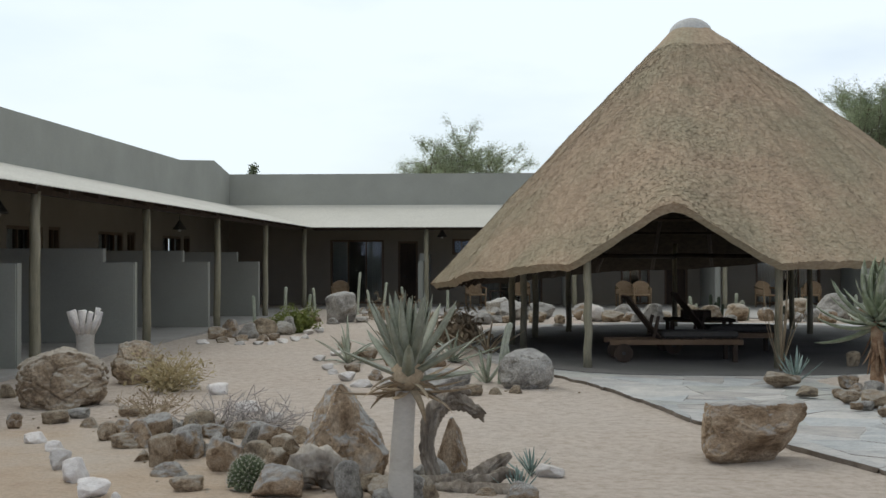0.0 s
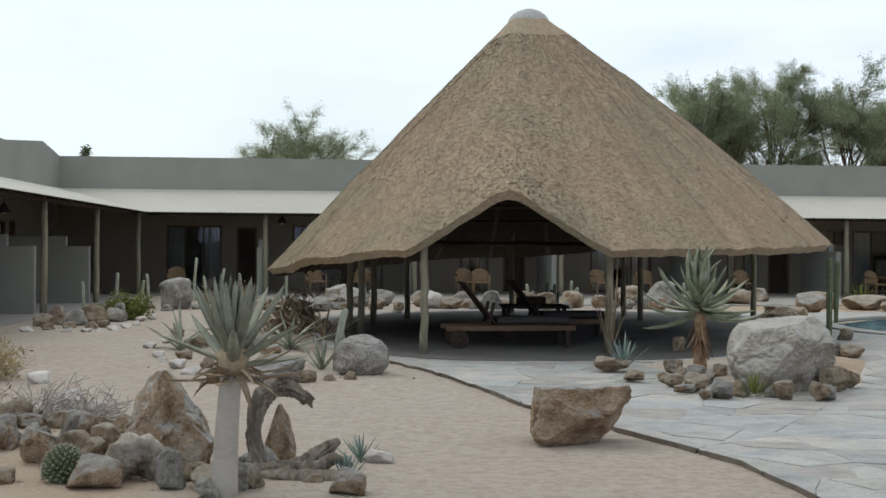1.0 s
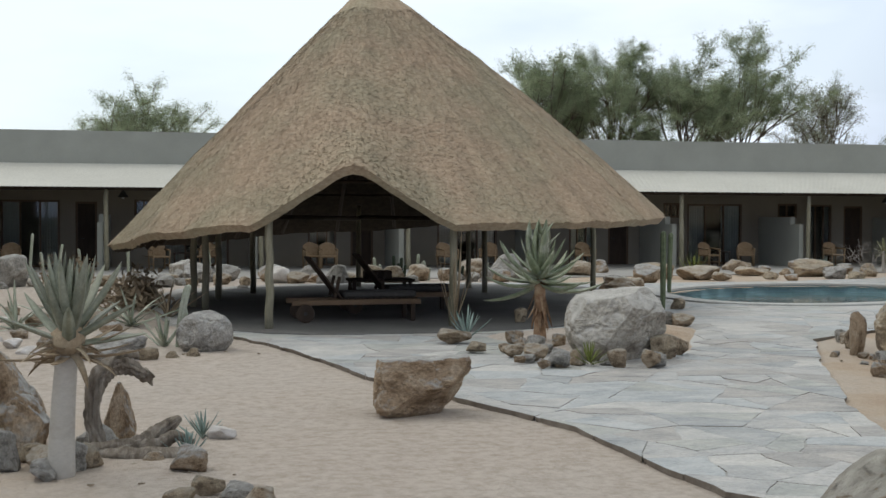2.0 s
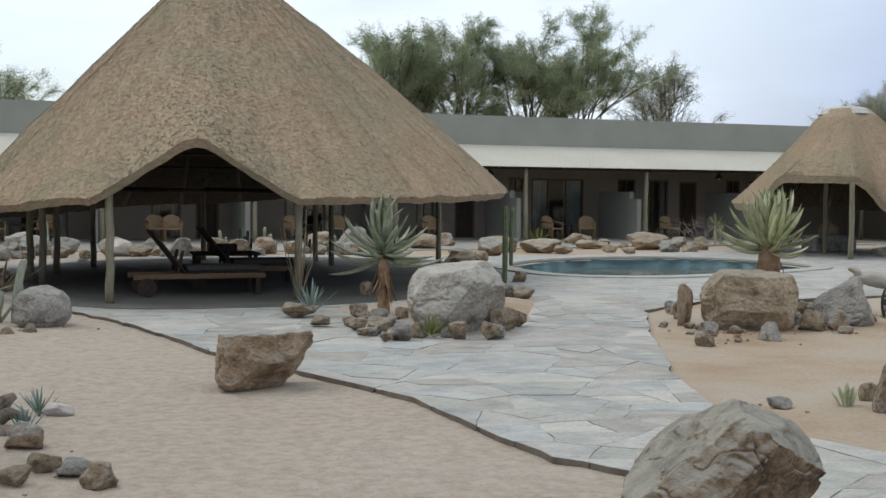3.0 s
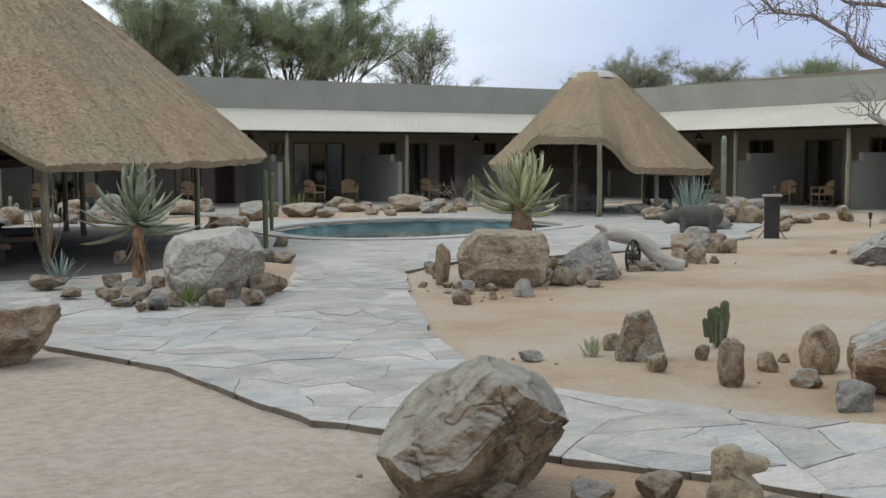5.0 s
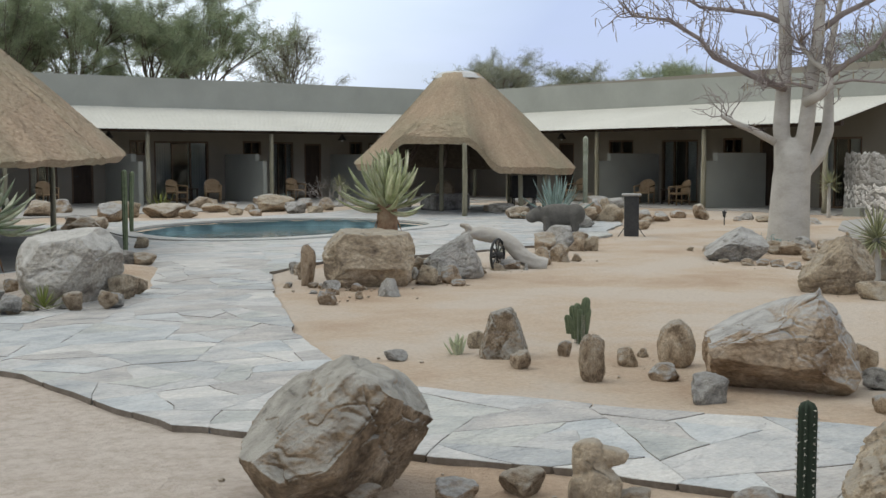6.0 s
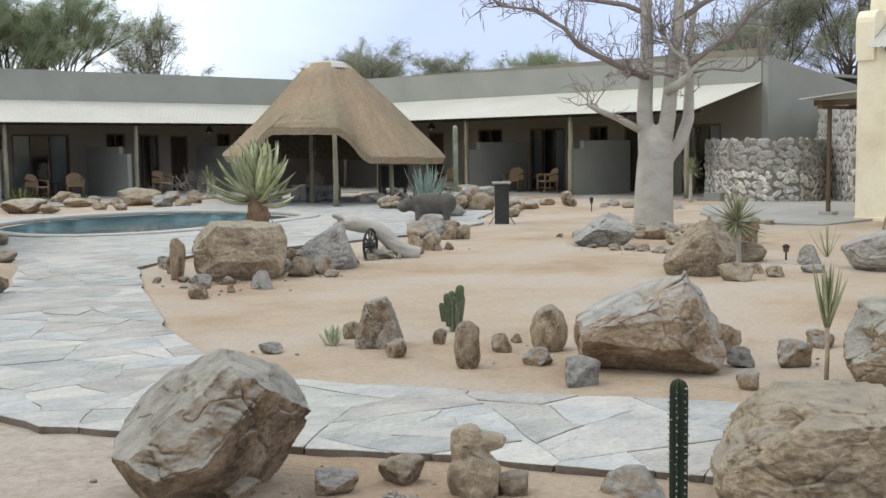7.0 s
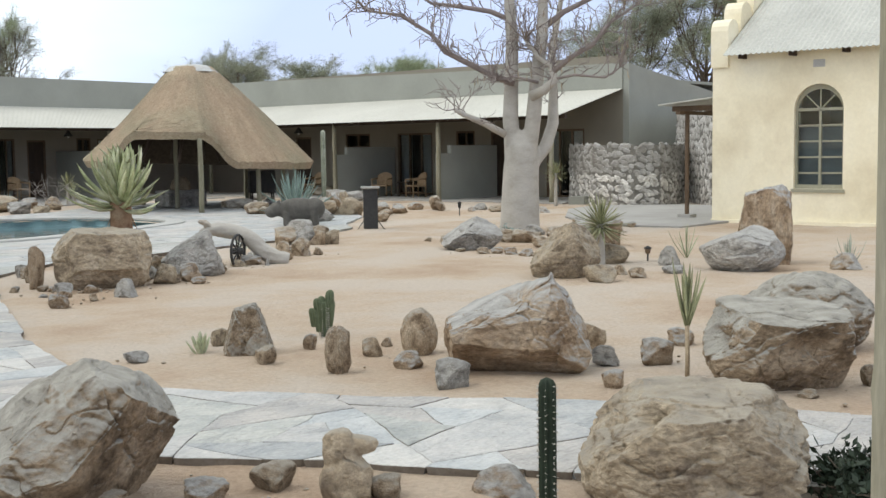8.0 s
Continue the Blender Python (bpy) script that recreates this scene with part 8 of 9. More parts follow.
# ---- shrubs, dead wood ----
def shrub(x, y, z, r, h, material, seed, label, leaves=1200, size=0.03, name="shrub", stems=14, twig=None):
    t = thing(name, label, "shrub", (x, y, z))
    rnd = random.Random(seed)
    bm, ends = bmesh.new(), []
    for _ in range(stems):
        a = rnd.uniform(0, 2 * math.pi)
        pts, rr, _d = limb(rnd, (0, 0, -0.02), (math.cos(a) * r, math.sin(a) * r, h * rnd.uniform(0.4, 1)), math.hypot(r, h) * rnd.uniform(0.6, 1.0), 0.008, 0.003, 0.5, 5)
        tube(pts, rr, 4, False, bm)
        ends += pts[2:]
        for q in (2, 3, 4):
            a2 = rnd.uniform(0, 2 * math.pi)
            p2, r2, _d = limb(rnd, pts[q], (math.cos(a2), math.sin(a2), rnd.uniform(-0.2, 0.8)), h * 0.5, 0.005, 0.002, 0.6, 4)
            tube(p2, r2, 3, False, bm)
            ends += p2[1:]
    part("stemwork", bm, twig or BARK, t)["kind"] = "stuff"
    if leaves:
        leaf_cloud([tuple(e) for e in ends], leaves, size * 1.2, size, material, seed, t, "foliage", 0.45, 1.0)["kind"] = "stuff"
    return t


shrub(-4.95, 25.4, 0.02, 0.42, 0.55, BUSH, 1, "small bright green leafy bush in the border", 7000, 0.035, stems=30)
shrub(-2.75, 10.6, 0.02, 0.55, 0.35, SILVER_TWIG, 2, "dead silvery tangle of dry twigs", 0, 0.03, "dry_shrub", 70, SILVER_TWIG)
shrub(-2.35, 10.9, 0.02, 0.4, 0.32, SILVER_TWIG, 3, "dead silvery tangle of dry twigs", 0, 0.03, "dry_shrub", 50, SILVER_TWIG)
shrub(-4.2, 13.7, 0.02, 0.28, 0.6, DRY_GRASS, 4, "yellow dry grassy shrub beside a boulder", 500, 0.035, "dry_shrub", 60, DRY_GRASS)
shrub(-3.7, 11.6, 0.02, 0.45, 0.3, DRY_LEAF, 5, "low dry thorny shrub", 200, 0.03, "dry_shrub", 34, DRY_LEAF)
shrub(5.43, 1.63, 0.02, 0.17, 0.27, CACTUS, 6, "dark green leafy plant beside a tan boulder", 2600, 0.03, stems=26)
shrub(3.6, 3.55, 0.02, 0.15, 0.12, SILVER_TWIG, 7, "low silvery hairy cushion plant", 9000, 0.009, twig=AGAVE)
shrub(-3.3, 30.6, 0.02, 0.9, 0.6, DRY_LEAF, 8, "dry grassy plants in the border", 900, 0.05, "dry_shrub", 40, DRY_LEAF)
shrub(-1.2, 21.5, 0.02, 0.6, 0.75, DRY_LEAF, 9, "brown heap of dead aloe leaves", 700, 0.09, "dry_shrub", 40, DRY_LEAF)
shrub(17.0, 12.3, 0.02, 0.3, 0.3, AGAVE, 10, "grey-green bushy plant at the foot of the tree", 900, 0.03)
shrub(20.0, 32.0, 0.02, 0.6, 1.3, SILVER_TWIG, 11, "pale bare branching shrub behind the pool", 0, 0.03, "dry_shrub", 12, SILVER_TWIG)

def gnarled(points, radii, seed, groove=0.28, sides=30, per=7):
    """Weathered dead wood along points: twisted grooves, knots and broken ribs."""
    pts, rr = [], []
    for i in range(len(points) - 1):
        p0, p1, p2, p3 = (Vector(points[max(0, min(len(points) - 1, i + k - 1))]) for k in range(4))
        for s in range(per):
            t = s / per
            pts.append(0.5 * ((2 * p1) + (p2 - p0) * t + (2 * p0 - 5 * p1 + 4 * p2 - p3) * t * t + (3 * p1 - p0 - 3 * p2 + p3) * t ** 3))
            rr.append(radii[i] + (radii[i + 1] - radii[i]) * t)
    pts.append(Vector(points[-1]))
    rr.append(radii[-1])
    bm = tube(pts, rr, sides)
    bm.verts.ensure_lookup_table()
    for k, v in enumerate(bm.verts):
        ring, turn = min(k // sides, len(pts) - 1), (k % sides) * 2 * math.pi / sides
        out = v.co - pts[ring]
        a = turn + ring * 0.07
        rib = noise.noise((math.cos(a) * 2.6, math.sin(a) * 2.6, ring * 0.05 + seed)) + 0.9 * noise.noise((math.cos(a) * 6.5, math.sin(a) * 6.5, ring * 0.11 + seed + 7))
        knot = noise.noise((pts[ring].x * 9 + seed, pts[ring].y * 9, pts[ring].z * 9))
        v.co = pts[ring] + out * (1 + groove * rib + 0.5 * groove * knot)
    return bm


dw = thing("dead_tree_stump", "gnarled grey dead trunk bent over at the top", "dead wood", (-0.62, 8.15, 0))
rnd_d = random.Random(8)
part("trunk", gnarled([(0.05, 0, -0.05), (0.03, 0, 0.12), (-0.02, 0.01, 0.3), (0.0, 0, 0.46), (0.04, 0, 0.58), (0.14, 0.01, 0.65), (0.24, 0.02, 0.63), (0.33, 0.0, 0.575), (0.37, 0, 0.60)],
                      [0.065, 0.05, 0.046, 0.048, 0.06, 0.05, 0.045, 0.04, 0.03], 3, 0.6), DRIFTWOOD, dw, "", True)
part("stub", gnarled([(0.12, 0, 0.63), (0.17, 0, 0.70), (0.24, 0.02, 0.72), (0.29, 0.02, 0.70)], [0.045, 0.035, 0.028, 0.012], 9, 0.5, 14), DRIFTWOOD, dw, "", True)
part("splinter", gnarled([(0.30, 0, 0.60), (0.35, 0.01, 0.56), (0.38, 0.02, 0.50)], [0.03, 0.022, 0.006], 13, 0.5, 10), DRIFTWOOD, dw, "", True)
log = thing("driftwood_log", "grey driftwood log lying on the sand", "dead wood", (-0.35, 7.95, 0.05))
part("log", gnarled([(-0.42, -0.02, 0.0), (-0.12, 0.05, 0.03), (0.05, 0.12, 0.07), (0.17, 0.2, 0.14), (0.30, 0.25, 0.22)], [0.07, 0.075, 0.065, 0.05, 0.02], 17, 0.45), DRIFTWOOD, log, "", True)
part("branch", gnarled([(0.0, 0.1, 0.05), (0.14, 0.05, 0.07), (0.27, 0.08, 0.12), (0.40, 0.06, 0.08)], [0.05, 0.042, 0.03, 0.01], 21, 0.5, 14), DRIFTWOOD, log, "", True)
part("branch", gnarled([(-0.2, 0.0, 0.02), (0.0, -0.1, 0.03), (0.24, -0.14, 0.04), (0.44, -0.1, 0.02)], [0.05, 0.055, 0.045, 0.02], 25, 0.4, 14), DRIFTWOOD, log, "", True)
tw = thing("driftwood_knot", "pale layered knot of bleached driftwood", "dead wood", (-1.40, 7.98, 0.0))
part("knot", gnarled([(-0.15, 0, -0.02), (-0.13, 0, 0.12), (-0.03, -0.02, 0.22), (0.08, 0.0, 0.20), (0.13, 0.03, 0.08), (0.2, 0.05, -0.02)], [0.09, 0.11, 0.10, 0.09, 0.08, 0.05], 29, 0.6, 26), BLEACHED, tw, "", True)
# arched pale log by the pool terrace
al = thing("driftwood_arch", "thick pale bleached log arched over the stones", "dead wood", (11.12, 12.85, 0), -40)
part("log", gnarled([(-0.46, 0.05, 0.52), (-0.28, 0.04, 0.57), (-0.1, 0.04, 0.55), (0.08, 0.02, 0.52), (0.26, 0, 0.42), (0.42, -0.03, 0.26), (0.6, -0.05, 0.15), (0.8, -0.06, 0.10)], [0.05, 0.085, 0.105, 0.11, 0.12, 0.12, 0.115, 0.10], 33, 0.16), BARK_PALE, al, "", True)
part("splinter", gnarled([(-0.30, 0.04, 0.56), (-0.38, 0.02, 0.66), (-0.48, 0.0, 0.70)], [0.06, 0.05, 0.015], 37, 0.4, 14), BLEACHED, al, "", True)
# pale knobbly succulent trunk
ps = thing("bottle_stem_succulent", "squat white succulent trunk with knobbly arms", "succulent", (-5.35, 14.0, 0))
part("trunk", tube([(0, 0, -0.05), (0, 0, 0.35), (0.0, 0, 0.62), (0.0, 0, 0.85)], [0.13, 0.125, 0.11, 0.12], 12, True, None, 0.05, rnd_d), BARK_PALE, ps, "", True)
for i in range(12):
    a = i * 0.53
    part("arm", tube([(0.07 * math.cos(a), 0.07 * math.sin(a), 0.72), (0.16 * math.cos(a), 0.16 * math.sin(a), 0.86), (rnd_d.uniform(0.15, 0.26) * math.cos(a), rnd_d.uniform(0.1, 0.22) * math.sin(a), rnd_d.uniform(0.9, 1.05))], [0.04, 0.028, 0.034], 7, True, None, 0.15, rnd_d), WHITE_STONE, ps, "", True)


# ---- animal figure, bin, wheel, lamps ----
def figure():
    """A stout cement animal, as one mesh of rounded masses."""
    bm = bmesh.new()
    for c, s in (((-0.05, 0, 0.46), (0.64, 0.31, 0.33)), ((-0.62, 0, 0.48), (0.26, 0.21, 0.21)), ((-0.80, 0, 0.40), (0.19, 0.20, 0.17)), ((0.42, 0, 0.48), (0.30, 0.29, 0.31)),
                 ((-0.60, 0.12, 0.68), (0.05, 0.03, 0.06)), ((-0.60, -0.12, 0.68), (0.05, 0.03, 0.06))):
        bmesh.ops.create_uvsphere(bm, u_segments=24, v_segments=14, radius=1.0, matrix=Matrix.Translation(c) @ Matrix.Diagonal((*s, 1)))
    for x in (-0.36, 0.42):
        for y in (-0.17, 0.17):
            tube([(x, y, 0.4), (x, y, 0.15), (x, y, 0.0)], [0.14, 0.115, 0.12], 12, True, bm)
    me = bpy.data.meshes.new("animal_figure")
    bm.to_mesh(me)
    bm.free()
    me.materials.append(HIPPO)
    me.polygons.foreach_set("use_smooth", [True] * len(me.polygons))
    ob = new("animal_figure", me)
    ob.modifiers.new("merge", "REMESH").mode = "VOXEL"
    ob.modifiers["merge"].voxel_size = 0.03
    ob.modifiers["merge"].use_smooth_shade = True
    ob.matrix_basis = pose(17.47, 18.2, 0.1, 0, 0, -46) @ Matrix.Scale(0.76, 4)
    return tagged(ob, "stout grey cement animal figure standing on the terrace", "statue")


figure()
bn = thing("dark_pedestal", "dark upright box with pale stones on top and thin legs", "pedestal", (17.85, 16.45, 0), -45)
part("body", bevelled_box(-0.15, -0.15, 0.04, 0.15, 0.15, 0.9, 0.015), IRON, bn)
part("top_slab", bevelled_box(-0.2, -0.2, 0.902, 0.2, 0.2, 0.95, 0.015), CONCRETE, bn)
for s in (-1, 1):
    part("leg", tube([(0.14 * s, -0.1, 0.25), (0.32 * s, -0.16, 0.0)], 0.01, 6), IRON, bn, "", True)

wh = thing("wagon_wheel", "old iron wagon wheel leaning between rocks", "wheel", (11.02, 12.62, 0.27), -40)
pts = [(0.235 * math.cos(a * math.pi / 16), 0, 0.235 * math.sin(a * math.pi / 16)) for a in range(33)]
part("rim", tube(pts, 0.02, 6, False), IRON, wh, "", True)
part("hub", tube([(0, -0.07, 0), (0, 0.07, 0)], 0.05, 10), IRON, wh, "", True)
for k in range(10):
    a = 2 * math.pi * k / 10
    part("spoke", tube([(0.03 * math.cos(a), 0, 0.03 * math.sin(a)), (0.225 * math.cos(a), 0, 0.225 * math.sin(a))], 0.011, 5), IRON, wh)
for o in wh.children:
    o.matrix_basis = pose(0, 0, 0, 0, 0, 66)


def path_lamp(x, y, material, label, h=0.3):
    t = thing("path_lamp", label, "lamp", (x, y, 0), group="path lamps")
    part("stake", tube([(0, 0, -0.05), (0, 0, h * 0.65)], 0.014, 7), IRON, t, "", True)
    part("lantern", tube([(0, 0, h * 0.6), (0, 0, h * 0.62), (0, 0, h * 0.85), (0, 0, h * 0.87)], [0.02, 0.035, 0.045, 0.03], 10), material, t, "", True)
    part("hood", tube([(0, 0, h * 0.86), (0, 0, h * 0.9), (0, 0, h)], [0.055, 0.055, 0.012], 10), IRON, t, "", True)


path_lamp(22.67, 17.95, IRON, "dark path lamp on a stake in the sand", 0.42)
path_lamp(14.7, 8.04, WOOD, "small brown path lamp on a stake", 0.28)


# ---- furniture ----
def wicker_chair():
    t = thing("wicker_chair", "honey-brown wicker armchair on the verandah", "chair", (0, 0, 0), group="verandah chairs")
    part("seat", bevelled_box(-0.27, -0.26, 0.36, 0.27, 0.26, 0.42, 0.02), WICKER, t)
    bm = bmesh.new()
    n = 9
    rows = []
    for y, (zt) in ((0, 0), (0.03, 0)):
        row = []
        for i in range(n + 1):
            u = -1 + 2 * i / n
            for z in (0.42, 0.86 - 0.12 * u * u):
                row.append(bm.verts.new((0.27 * u, 0.24 + y - 0.05 * u * u + (z - 0.42) * 0.25, z)))
        rows.append(row)
    for i in range(n):
        a = 2 * i
        bm.faces.new((rows[0][a], rows[0][a + 2], rows[0][a + 3], rows[0][a + 1]))
        bm.faces.new((rows[1][a + 2], rows[1][a], rows[1][a + 1], rows[1][a + 3]))
        bm.faces.new((rows[0][a + 1], rows[0][a + 3], rows[1][a + 3], rows[1][a + 1]))
    part("backrest", bm, WICKER, t)
    for s in (-1, 1):
        part("armrest", tube([(0.28 * s, -0.27, 0.60), (0.29 * s, 0.0, 0.62), (0.27 * s, 0.27, 0.64)], 0.03, 8), WICKER, t, "", True)
        for y in (-0.25, 0.24):
            part("leg", tube([(0.26 * s, y, 0.0), (0.27 * s, y, 0.38), (0.28 * s, y, 0.6)], 0.024, 8), WICKER, t, "", True)
        part("stretcher", tube([(0.26 * s, -0.24, 0.16), (0.26 * s, 0.23, 0.16)], 0.014, 6), WICKER, t, "", True)
    return t


chair = wicker_chair()
spots = []
for k in range(-1, 6):
    p = -2.95 + 4.76 * k
    spots += [(p + 1.55, 38.35, 20), (p + 3.0, 38.45, -20)] if k % 2 == 0 else [(p + 1.75, 38.5, 8)]
spots += [(4.05, 38.2, 0)]
spots += [(30.4, 27.75, -70), (30.4, 26.15, -110), (30.6, 31.4, -90), (30.4, 21.9, -80)]
spots = [s for s in spots if s[0] < 28.5 or s[1] < 36]
chair.matrix_basis = pose(spots[0][0], spots[0][1], 0.1, 0, 0, spots[0][2])
for x, y, a in spots[1:]:
    copy_thing(chair, pose(x, y, 0.1, 0, 0, a))


def side_table():
    t = thing("side_table", "small dark wooden verandah table between chairs", "table", group="verandah tables")
    part("tabletop", bevelled_box(-0.28, -0.28, 0.48, 0.28, 0.28, 0.52, 0.008), DARKWOOD, t)
    for x in (-0.23, 0.23):
        for y in (-0.23, 0.23):
            part("leg", bevelled_box(x - 0.022, y - 0.022, 0.0, x + 0.022, y + 0.022, 0.482, 0.004), DARKWOOD, t)
    return t


tb = side_table()
tb.matrix_basis = pose(18.35, 38.9, 0.1)
for x, y in ((30.9, 26.95), (8.85, 38.9), (-0.7, 38.9)):
    copy_thing(tb, pose(x, y, 0.1))


def hanging_lamp(x, y, z):
    t = thing("hanging_lamp", "dark enamel hanging lamp under the verandah roof", "lamp", (x, y, z), group="verandah lamps")
    part("shade", tube([(0, 0, 0.0), (0, 0, 0.03), (0, 0, 0.1), (0, 0, 0.2), (0, 0, 0.24)], [0.17, 0.165, 0.11, 0.05, 0.02], 16), IRON, t, "", True)
    part("bulb", tube([(0, 0, -0.05), (0, 0, -0.03), (0, 0, 0.0)], [0.02, 0.045, 0.03], 10), CURTAIN, t, "", True)
    part("cord", tube([(0, 0, 0.23), (0, 0, 0.62)], 0.008, 5), IRON, t)


for x, y in ((-8.6, 18.6), (-8.6, 28.9), (-2.55, 38.8), (15.35, 38.8), (24.9, 38.8), (30.4, 22.8), (30.4, 32.0)):
    hanging_lamp(x, y, 2.42)


def lounger(x, y, rz):
    t = thing("wooden_lounger", "dark teak pool lounger with raised back and wooden wheels", "lounger", (x, y, 0.112), rz, group="pavilion loungers")
    for s in (-1, 1):
        part("side_rail", bevelled_box(-1.0, 0.31 * s - 0.025, 0.26, 1.0, 0.31 * s + 0.025, 0.34, 0.006), WOOD, t)
        part("front_leg", bevelled_box(0.85, 0.29 * s - 0.03, 0.0, 0.92, 0.29 * s + 0.03, 0.27, 0.006), DARKWOOD, t)
        w = part("wheel", tube([(-0.8, 0.35 * s - 0.025, 0.14), (-0.8, 0.35 * s + 0.025, 0.14)], 0.14, 18), DARKWOOD, t)
        part("hub", tube([(-0.8, 0.35 * s - 0.035, 0.14), (-0.8, 0.35 * s + 0.035, 0.14)], 0.03, 8), IRON, w)
        part("prop", bevelled_box(-0.42, 0.24 * s - 0.015, 0.30, -0.37, 0.24 * s + 0.015, 0.62, 0.004), DARKWOOD, t).rotation_euler = (0, radians(12), 0)
    for k in range(12):
        part("slat", bevelled_box(-0.22 + 0.1 * k, -0.29, 0.335, -0.14 + 0.1 * k, 0.29, 0.357, 0.004), DARKWOOD, t)
    back = part("backrest", bevelled_box(0.0, -0.29, 0.0, 0.80, 0.29, 0.03, 0.006), DARKWOOD, t)
    back.matrix_basis = pose(-0.24, 0, 0.35, 0, 0, 180) @ pose(0, 0, 0, 0, -52, 0)
    cush = part("cushion", bevelled_box(-0.2, -0.27, 0.358, 0.95, 0.27, 0.46, 0.03), INTERIOR, t, "dark lounger cushion")
    return t


lounger(2.35, 17.8, 4)
lounger(3.3, 19.4, 4)
bc = thing("dark_crate_table", "low dark table with crates under the pavilion", "table", (3.3, 21.4, 0.112))
part("tabletop", bevelled_box(-0.6, -0.4, 0.42, 0.6, 0.4, 0.47, 0.01), DARKWOOD, bc)
for sx in (-0.52, 0.52):
    for sy in (-0.32, 0.32):
        part("leg", bevelled_box(sx - 0.035, sy - 0.035, 0, sx + 0.035, sy + 0.035, 0.42, 0.006), DARKWOOD, bc)
part("crate", bevelled_box(-0.3, -0.2, 0.472, 0.2, 0.2, 0.62, 0.01), DARKWOOD, bc)
# things under the small shelter
pt = thing("clay_oven", "rounded tan clay oven on a stone plinth under the shelter", "oven", (22.1, 28.4, 0.1))
part("plinth", bevelled_box(-0.7, -0.4, 0, 0.7, 0.4, 0.5, 0.05), ROCK_GREY, pt)
part("dome", tube([(0, 0, 0.45), (0, 0, 0.60), (0, 0, 0.76), (0, 0, 0.89), (0, 0, 0.94)], [0.30, 0.31, 0.27, 0.16, 0.04], 20), ROCK_TAN, pt, "", True)
bb = thing("iron_brazier", "black iron brazier beside the shelter post", "brazier", (24.3, 27.2, 0.1), -30)
part("body", bevelled_box(-0.4, -0.2, 0.35, 0.4, 0.2, 1.05, 0.03), IRON, bb)
for sx in (-0.33, 0.33):
    for sy in (-0.14, 0.14):
        part("leg", bevelled_box(sx - 0.02, sy - 0.02, 0, sx + 0.02, sy + 0.02, 0.352, 0.004), IRON, bb)

# verandah pole close by the camera's end of the court
pg = thing("garden_pole", "weathered grey-green round pole by the path", "pole", (3.045, 0.70, 0))
part("shaft", tube([(0, 0, -0.05), (0.005, 0, 0.6), (0.0, 0, 1.02), (0.01, 0, 1.06), (0.0, 0, 1.12), (0, 0.0, 2.0), (0, 0, 3.2)], [0.045, 0.043, 0.042, 0.05, 0.04, 0.04, 0.038], 14), POST, pg, "", True)

ws = rock(6.65, 4.60, 0.14, 0.12, 0.02, 0, 4, WHITE_STONE, "white_stone", "flat pale stone lying level with the sand")


def gravel():
    """Small loose chips of stone on the sand near the beds and boulders."""
    rnd = random.Random(77)
    bm = bmesh.new()
    spots = [(ob.location.x, ob.location.y, max(ob.dimensions.x, 0.3)) for ob in list(scene.objects) if ob.name.startswith(("boulder", "rock"))]
    made = 0
    while made < 600:
        x, y, r = spots[rnd.randrange(len(spots))]
        a, d = rnd.uniform(0, 6.283), abs(rnd.gauss(0.15, 0.25)) + 0.1
        x, y = x + math.cos(a) * d, y + math.sin(a) * d
        if inside(TERRACE, x, y) or inside(POOL, x, y) or y > 30:
            continue
        s = rnd.uniform(0.006, 0.02)
        had = len(bm.verts)
        bmesh.ops.create_icosphere(bm, subdivisions=1, radius=s, matrix=Matrix.Translation((x, y, 0.058 + s * 0.3)) @ Matrix.Diagonal((rnd.uniform(0.8, 1.5), rnd.uniform(0.7, 1.2), 0.7, 1)))
        made += 1
    tagged(part("gravel", bm, ROCK), "loose chips of brown stone scattered on the sand", "gravel", kind="stuff")


gravel()


# ---- flagstones of the terrace, last ----
def clip(poly, nx, ny, d):
    """The part of poly with nx * x + ny * y <= d."""
    out = []
    for i in range(len(poly)):
        a, b = poly[i], poly[(i + 1) % len(poly)]
        fa, fb = nx * a[0] + ny * a[1] - d, nx * b[0] + ny * b[1] - d
        if fa <= 0:
            out.append(a)
        if (fa < 0 < fb) or (fb < 0 < fa):
            t = fa / (fa - fb)
            out.append((a[0] + (b[0] - a[0]) * t, a[1] + (b[1] - a[1]) * t))
    return out


def area(poly):
    return 0.5 * sum(poly[i][0] * poly[(i + 1) % len(poly)][1] - poly[(i + 1) % len(poly)][0] * poly[i][1] for i in range(len(poly)))


def broken(poly):
    """Hand-broken edges: neighbours share the same wander."""
    out = []
    for k in range(len(poly)):
        a, b = poly[k], poly[(k + 1) % len(poly)]
        ln = math.hypot(b[0] - a[0], b[1] - a[1])
        steps = max(1, min(4, int(ln / 0.12)))
        for s in range(steps):
            px, py = a[0] + (b[0] - a[0]) * s / steps, a[1] + (b[1] - a[1]) * s / steps
            if all(inside(TERRACE, px + dx, py + dy) for dx, dy in ((0.03, 0), (-0.03, 0), (0, 0.03), (0, -0.03))):
                wx = 0.06 * noise.noise((px * 1.4, py * 1.4, 3.0)) + 0.02 * noise.noise((px * 8, py * 8, 5.0))
                wy = 0.06 * noise.noise((px * 1.4, py * 1.4, 9.0)) + 0.02 * noise.noise((px * 8, py * 8, 7.0))
                px, py = px + wx, py + wy
            out.append((px, py))
    return out


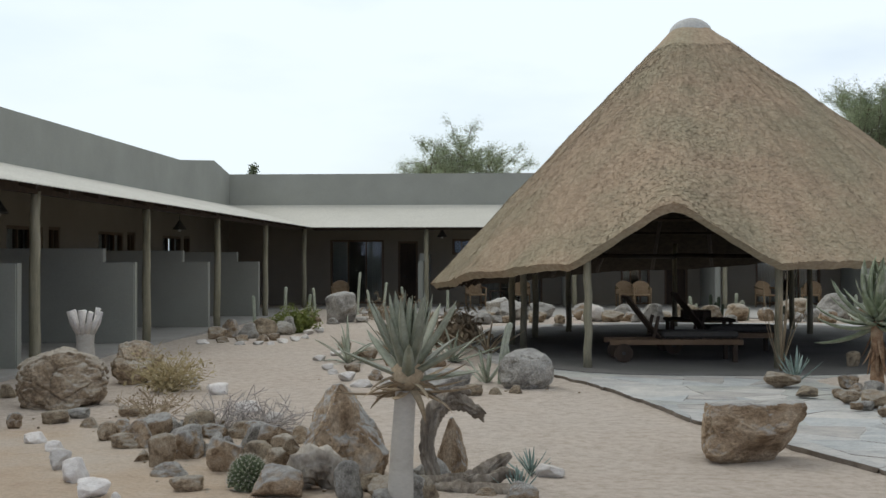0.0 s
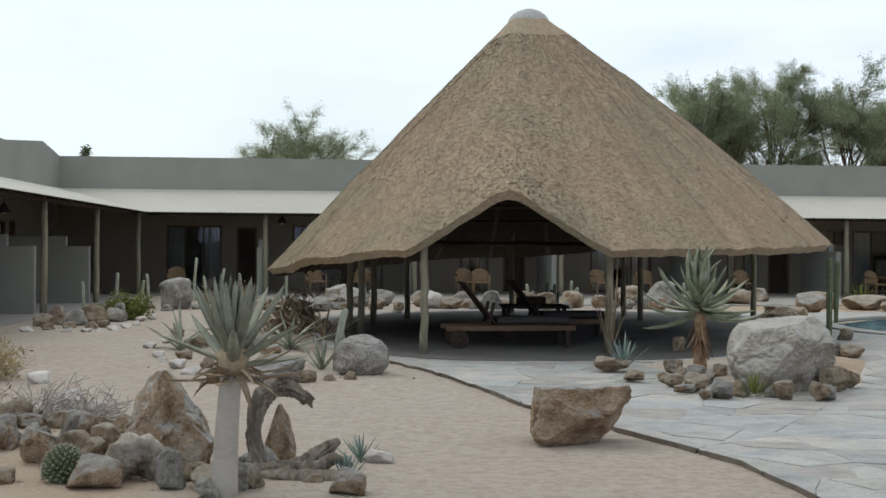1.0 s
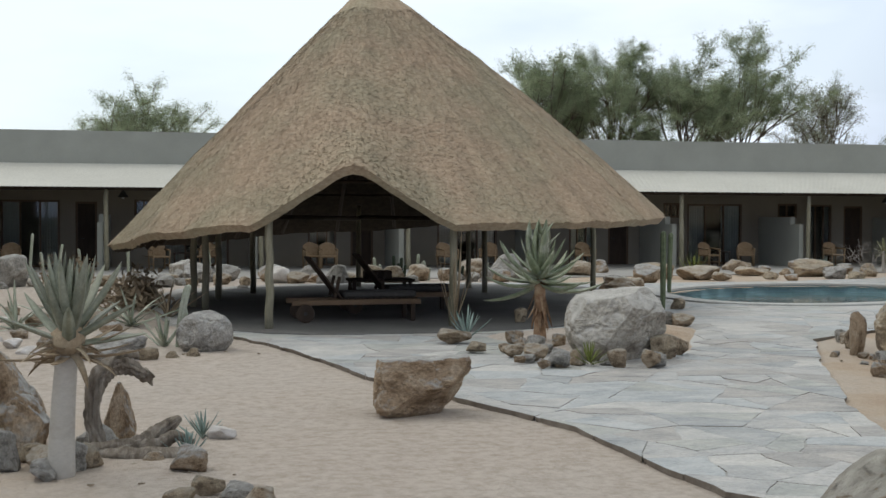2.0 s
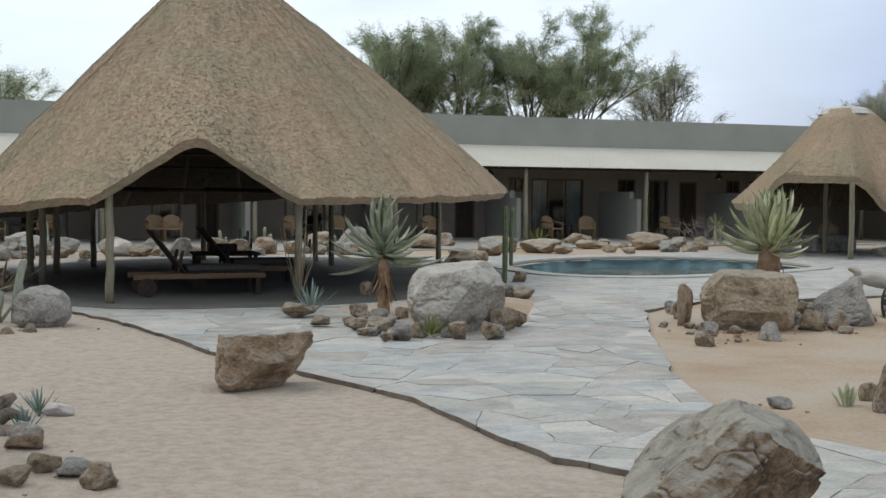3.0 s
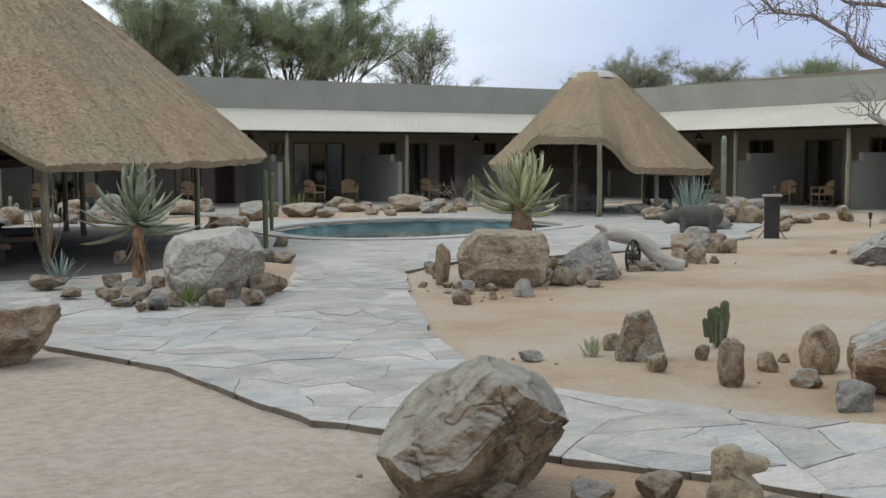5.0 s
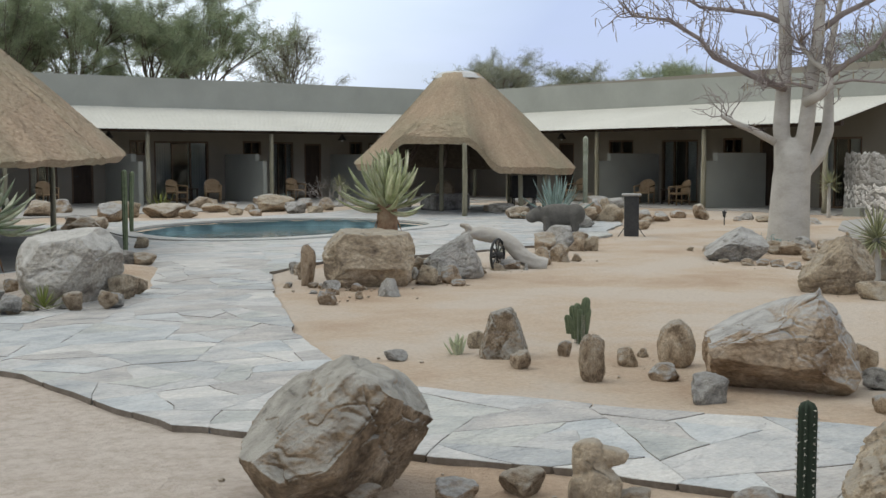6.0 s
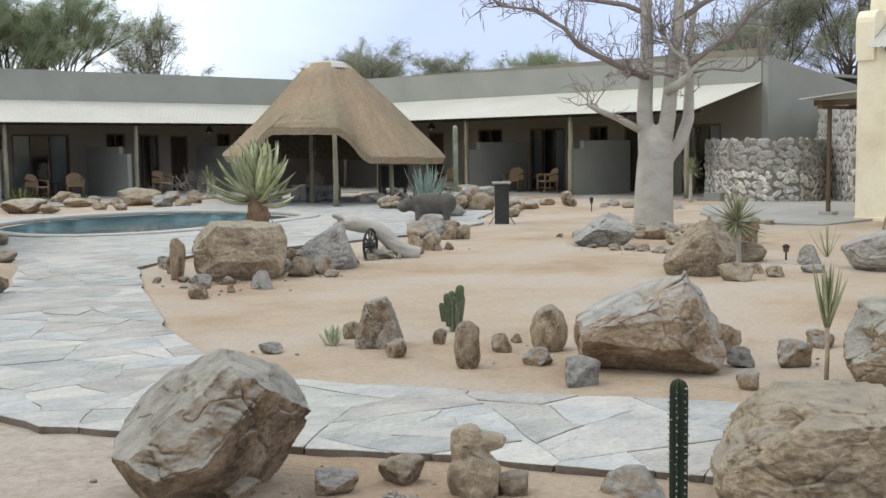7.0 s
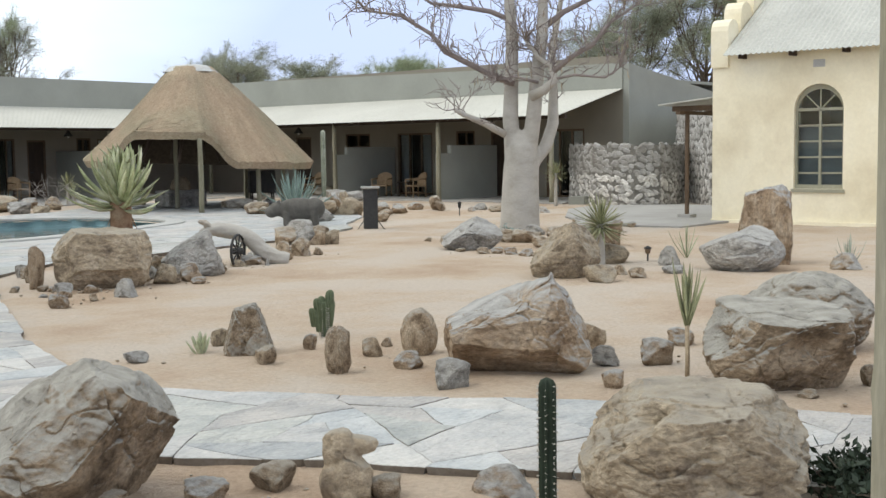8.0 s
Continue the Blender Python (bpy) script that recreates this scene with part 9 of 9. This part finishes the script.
def split(poly, rnd, limit):
    """Breaks a slab by straight lines until its pieces are small enough."""
    size = abs(area(poly))
    if size < limit or (size < limit * 3 and rnd.random() < 0.25):
        return [poly]
    cx, cy = sum(p[0] for p in poly) / len(poly), sum(p[1] for p in poly) / len(poly)
    a = rnd.uniform(0, math.pi)
    # a break runs across the long way, roughly
    best = max(((p[0] - cx) ** 2 + (p[1] - cy) ** 2, p) for p in poly)[1]
    a = math.atan2(best[1] - cy, best[0] - cx) + rnd.uniform(-0.7, 0.7)
    nx, ny = math.cos(a), math.sin(a)
    d = nx * cx + ny * cy + rnd.uniform(-0.12, 0.12)
    out = []
    for p in (clip(poly, nx, ny, d - 0.003), clip(poly, -nx, -ny, -d - 0.003)):
        if len(p) > 2:
            out += split(p, rnd, limit)
    return out


def flagstones():
    rnd = random.Random(12)
    seeds, tries = [], 0
    while tries < 9000 and len(seeds) < 420:
        tries += 1
        x, y = rnd.uniform(1.0, 26.5), rnd.uniform(-1.5, 31.5)
        if not inside(TERRACE, x, y) or inside(PAVILION_FLOOR, x, y) or inside(COPING_OUT, x, y):
            continue
        gap = rnd.uniform(0.7, 1.25)
        if all((x - a) ** 2 + (y - b) ** 2 > gap ** 2 for a, b, _ in seeds):
            seeds.append((x, y, rnd.uniform(-0.1, 0.12)))
    seeds.sort(key=lambda s: s[1])
    far_v, far_f = [], []
    count = 0
    for i, (x, y, w) in enumerate(seeds):
        cell = [(x - 1.4, y - 1.4), (x + 1.4, y - 1.4), (x + 1.4, y + 1.4), (x - 1.4, y + 1.4)]
        for j, (a, b, w2) in enumerate(seeds):
            if j == i or abs(a - x) > 3 or abs(b - y) > 3:
                continue
            dx, dy = a - x, b - y
            n = math.hypot(dx, dy)
            nx, ny = dx / n, dy / n
            cell = clip(cell, nx, ny, nx * (x + a) / 2 + ny * (y + b) / 2 + (w - w2) / (2 * n) - 0.003)
            if len(cell) < 3:
                break
        if len(cell) < 3:
            continue
        # trim the cell to the terrace: the outline is cut by the cell's own sides
        poly = list(TERRACE)
        for k in range(len(cell)):
            a, b = cell[k], cell[(k + 1) % len(cell)]
            dx, dy = b[0] - a[0], b[1] - a[1]
            n = math.hypot(dx, dy)
            if n < 1e-6:
                continue
            nx, ny = dy / n, -dx / n
            poly = clip(poly, nx, ny, nx * a[0] + ny * a[1])
            if len(poly) < 3:
                break
        if len(poly) < 3 or abs(area(poly)) < 0.015:
            continue
        for piece in split(poly, rnd, 0.24 if y < 13 else 0.42):
            clean = []
            for p in piece:
                if not clean or math.hypot(p[0] - clean[-1][0], p[1] - clean[-1][1]) > 0.012:
                    clean.append(p)
            clean = broken(clean)
            if len(clean) < 3 or abs(area(clean)) < 0.006:
                continue
            if area(clean) < 0:
                clean.reverse()
            cx, cy = sum(p[0] for p in clean) / len(clean), sum(p[1] for p in clean) / len(clean)
            if any(inside(POOL, *p) for p in clean) or inside(BED, cx, cy):
                continue
            top = 0.098 + rnd.uniform(-0.003, 0.004)
            tx, ty = rnd.uniform(-0.006, 0.006), rnd.uniform(-0.006, 0.006)
            n = len(clean)
            low = [((p[0] - cx) * 0.93, (p[1] - cy) * 0.93, 0.02) for p in clean]
            mid = [(p[0] - cx, p[1] - cy, top - 0.004 + tx * (p[0] - cx) + ty * (p[1] - cy)) for p in clean]
            hi = [((p[0] - cx) * 0.988, (p[1] - cy) * 0.988, top + tx * (p[0] - cx) + ty * (p[1] - cy)) for p in clean]
            verts = low + mid + hi
            faces = [tuple(range(2 * n, 3 * n))]
            for k in range(n):
                q = (k + 1) % n
                faces += [(k, q, n + q, n + k), (n + k, n + q, 2 * n + q, 2 * n + k)]
            if y < 16.5 and count < 300:
                me = mesh_of("flagstone", verts, faces, FLAG)
                me.materials.append(FLAG_EDGE)
                for k in range(n):
                    me.polygons[1 + 2 * k].material_index = 1
                ob = new("flagstone", me)
                ob.location = (cx, cy, 0)
                ob.parent = terrace
                count += 1
            else:
                base = len(far_v)
                far_v += [(v[0] + cx, v[1] + cy, v[2]) for v in verts]
                far_f += [tuple(base + k for k in f) for f in faces]
    ob = new("flagstones", mesh_of("flagstones", far_v, far_f, FLAG))
    ob.parent = terrace
    tagged(ob, kind="stuff")


flagstones()
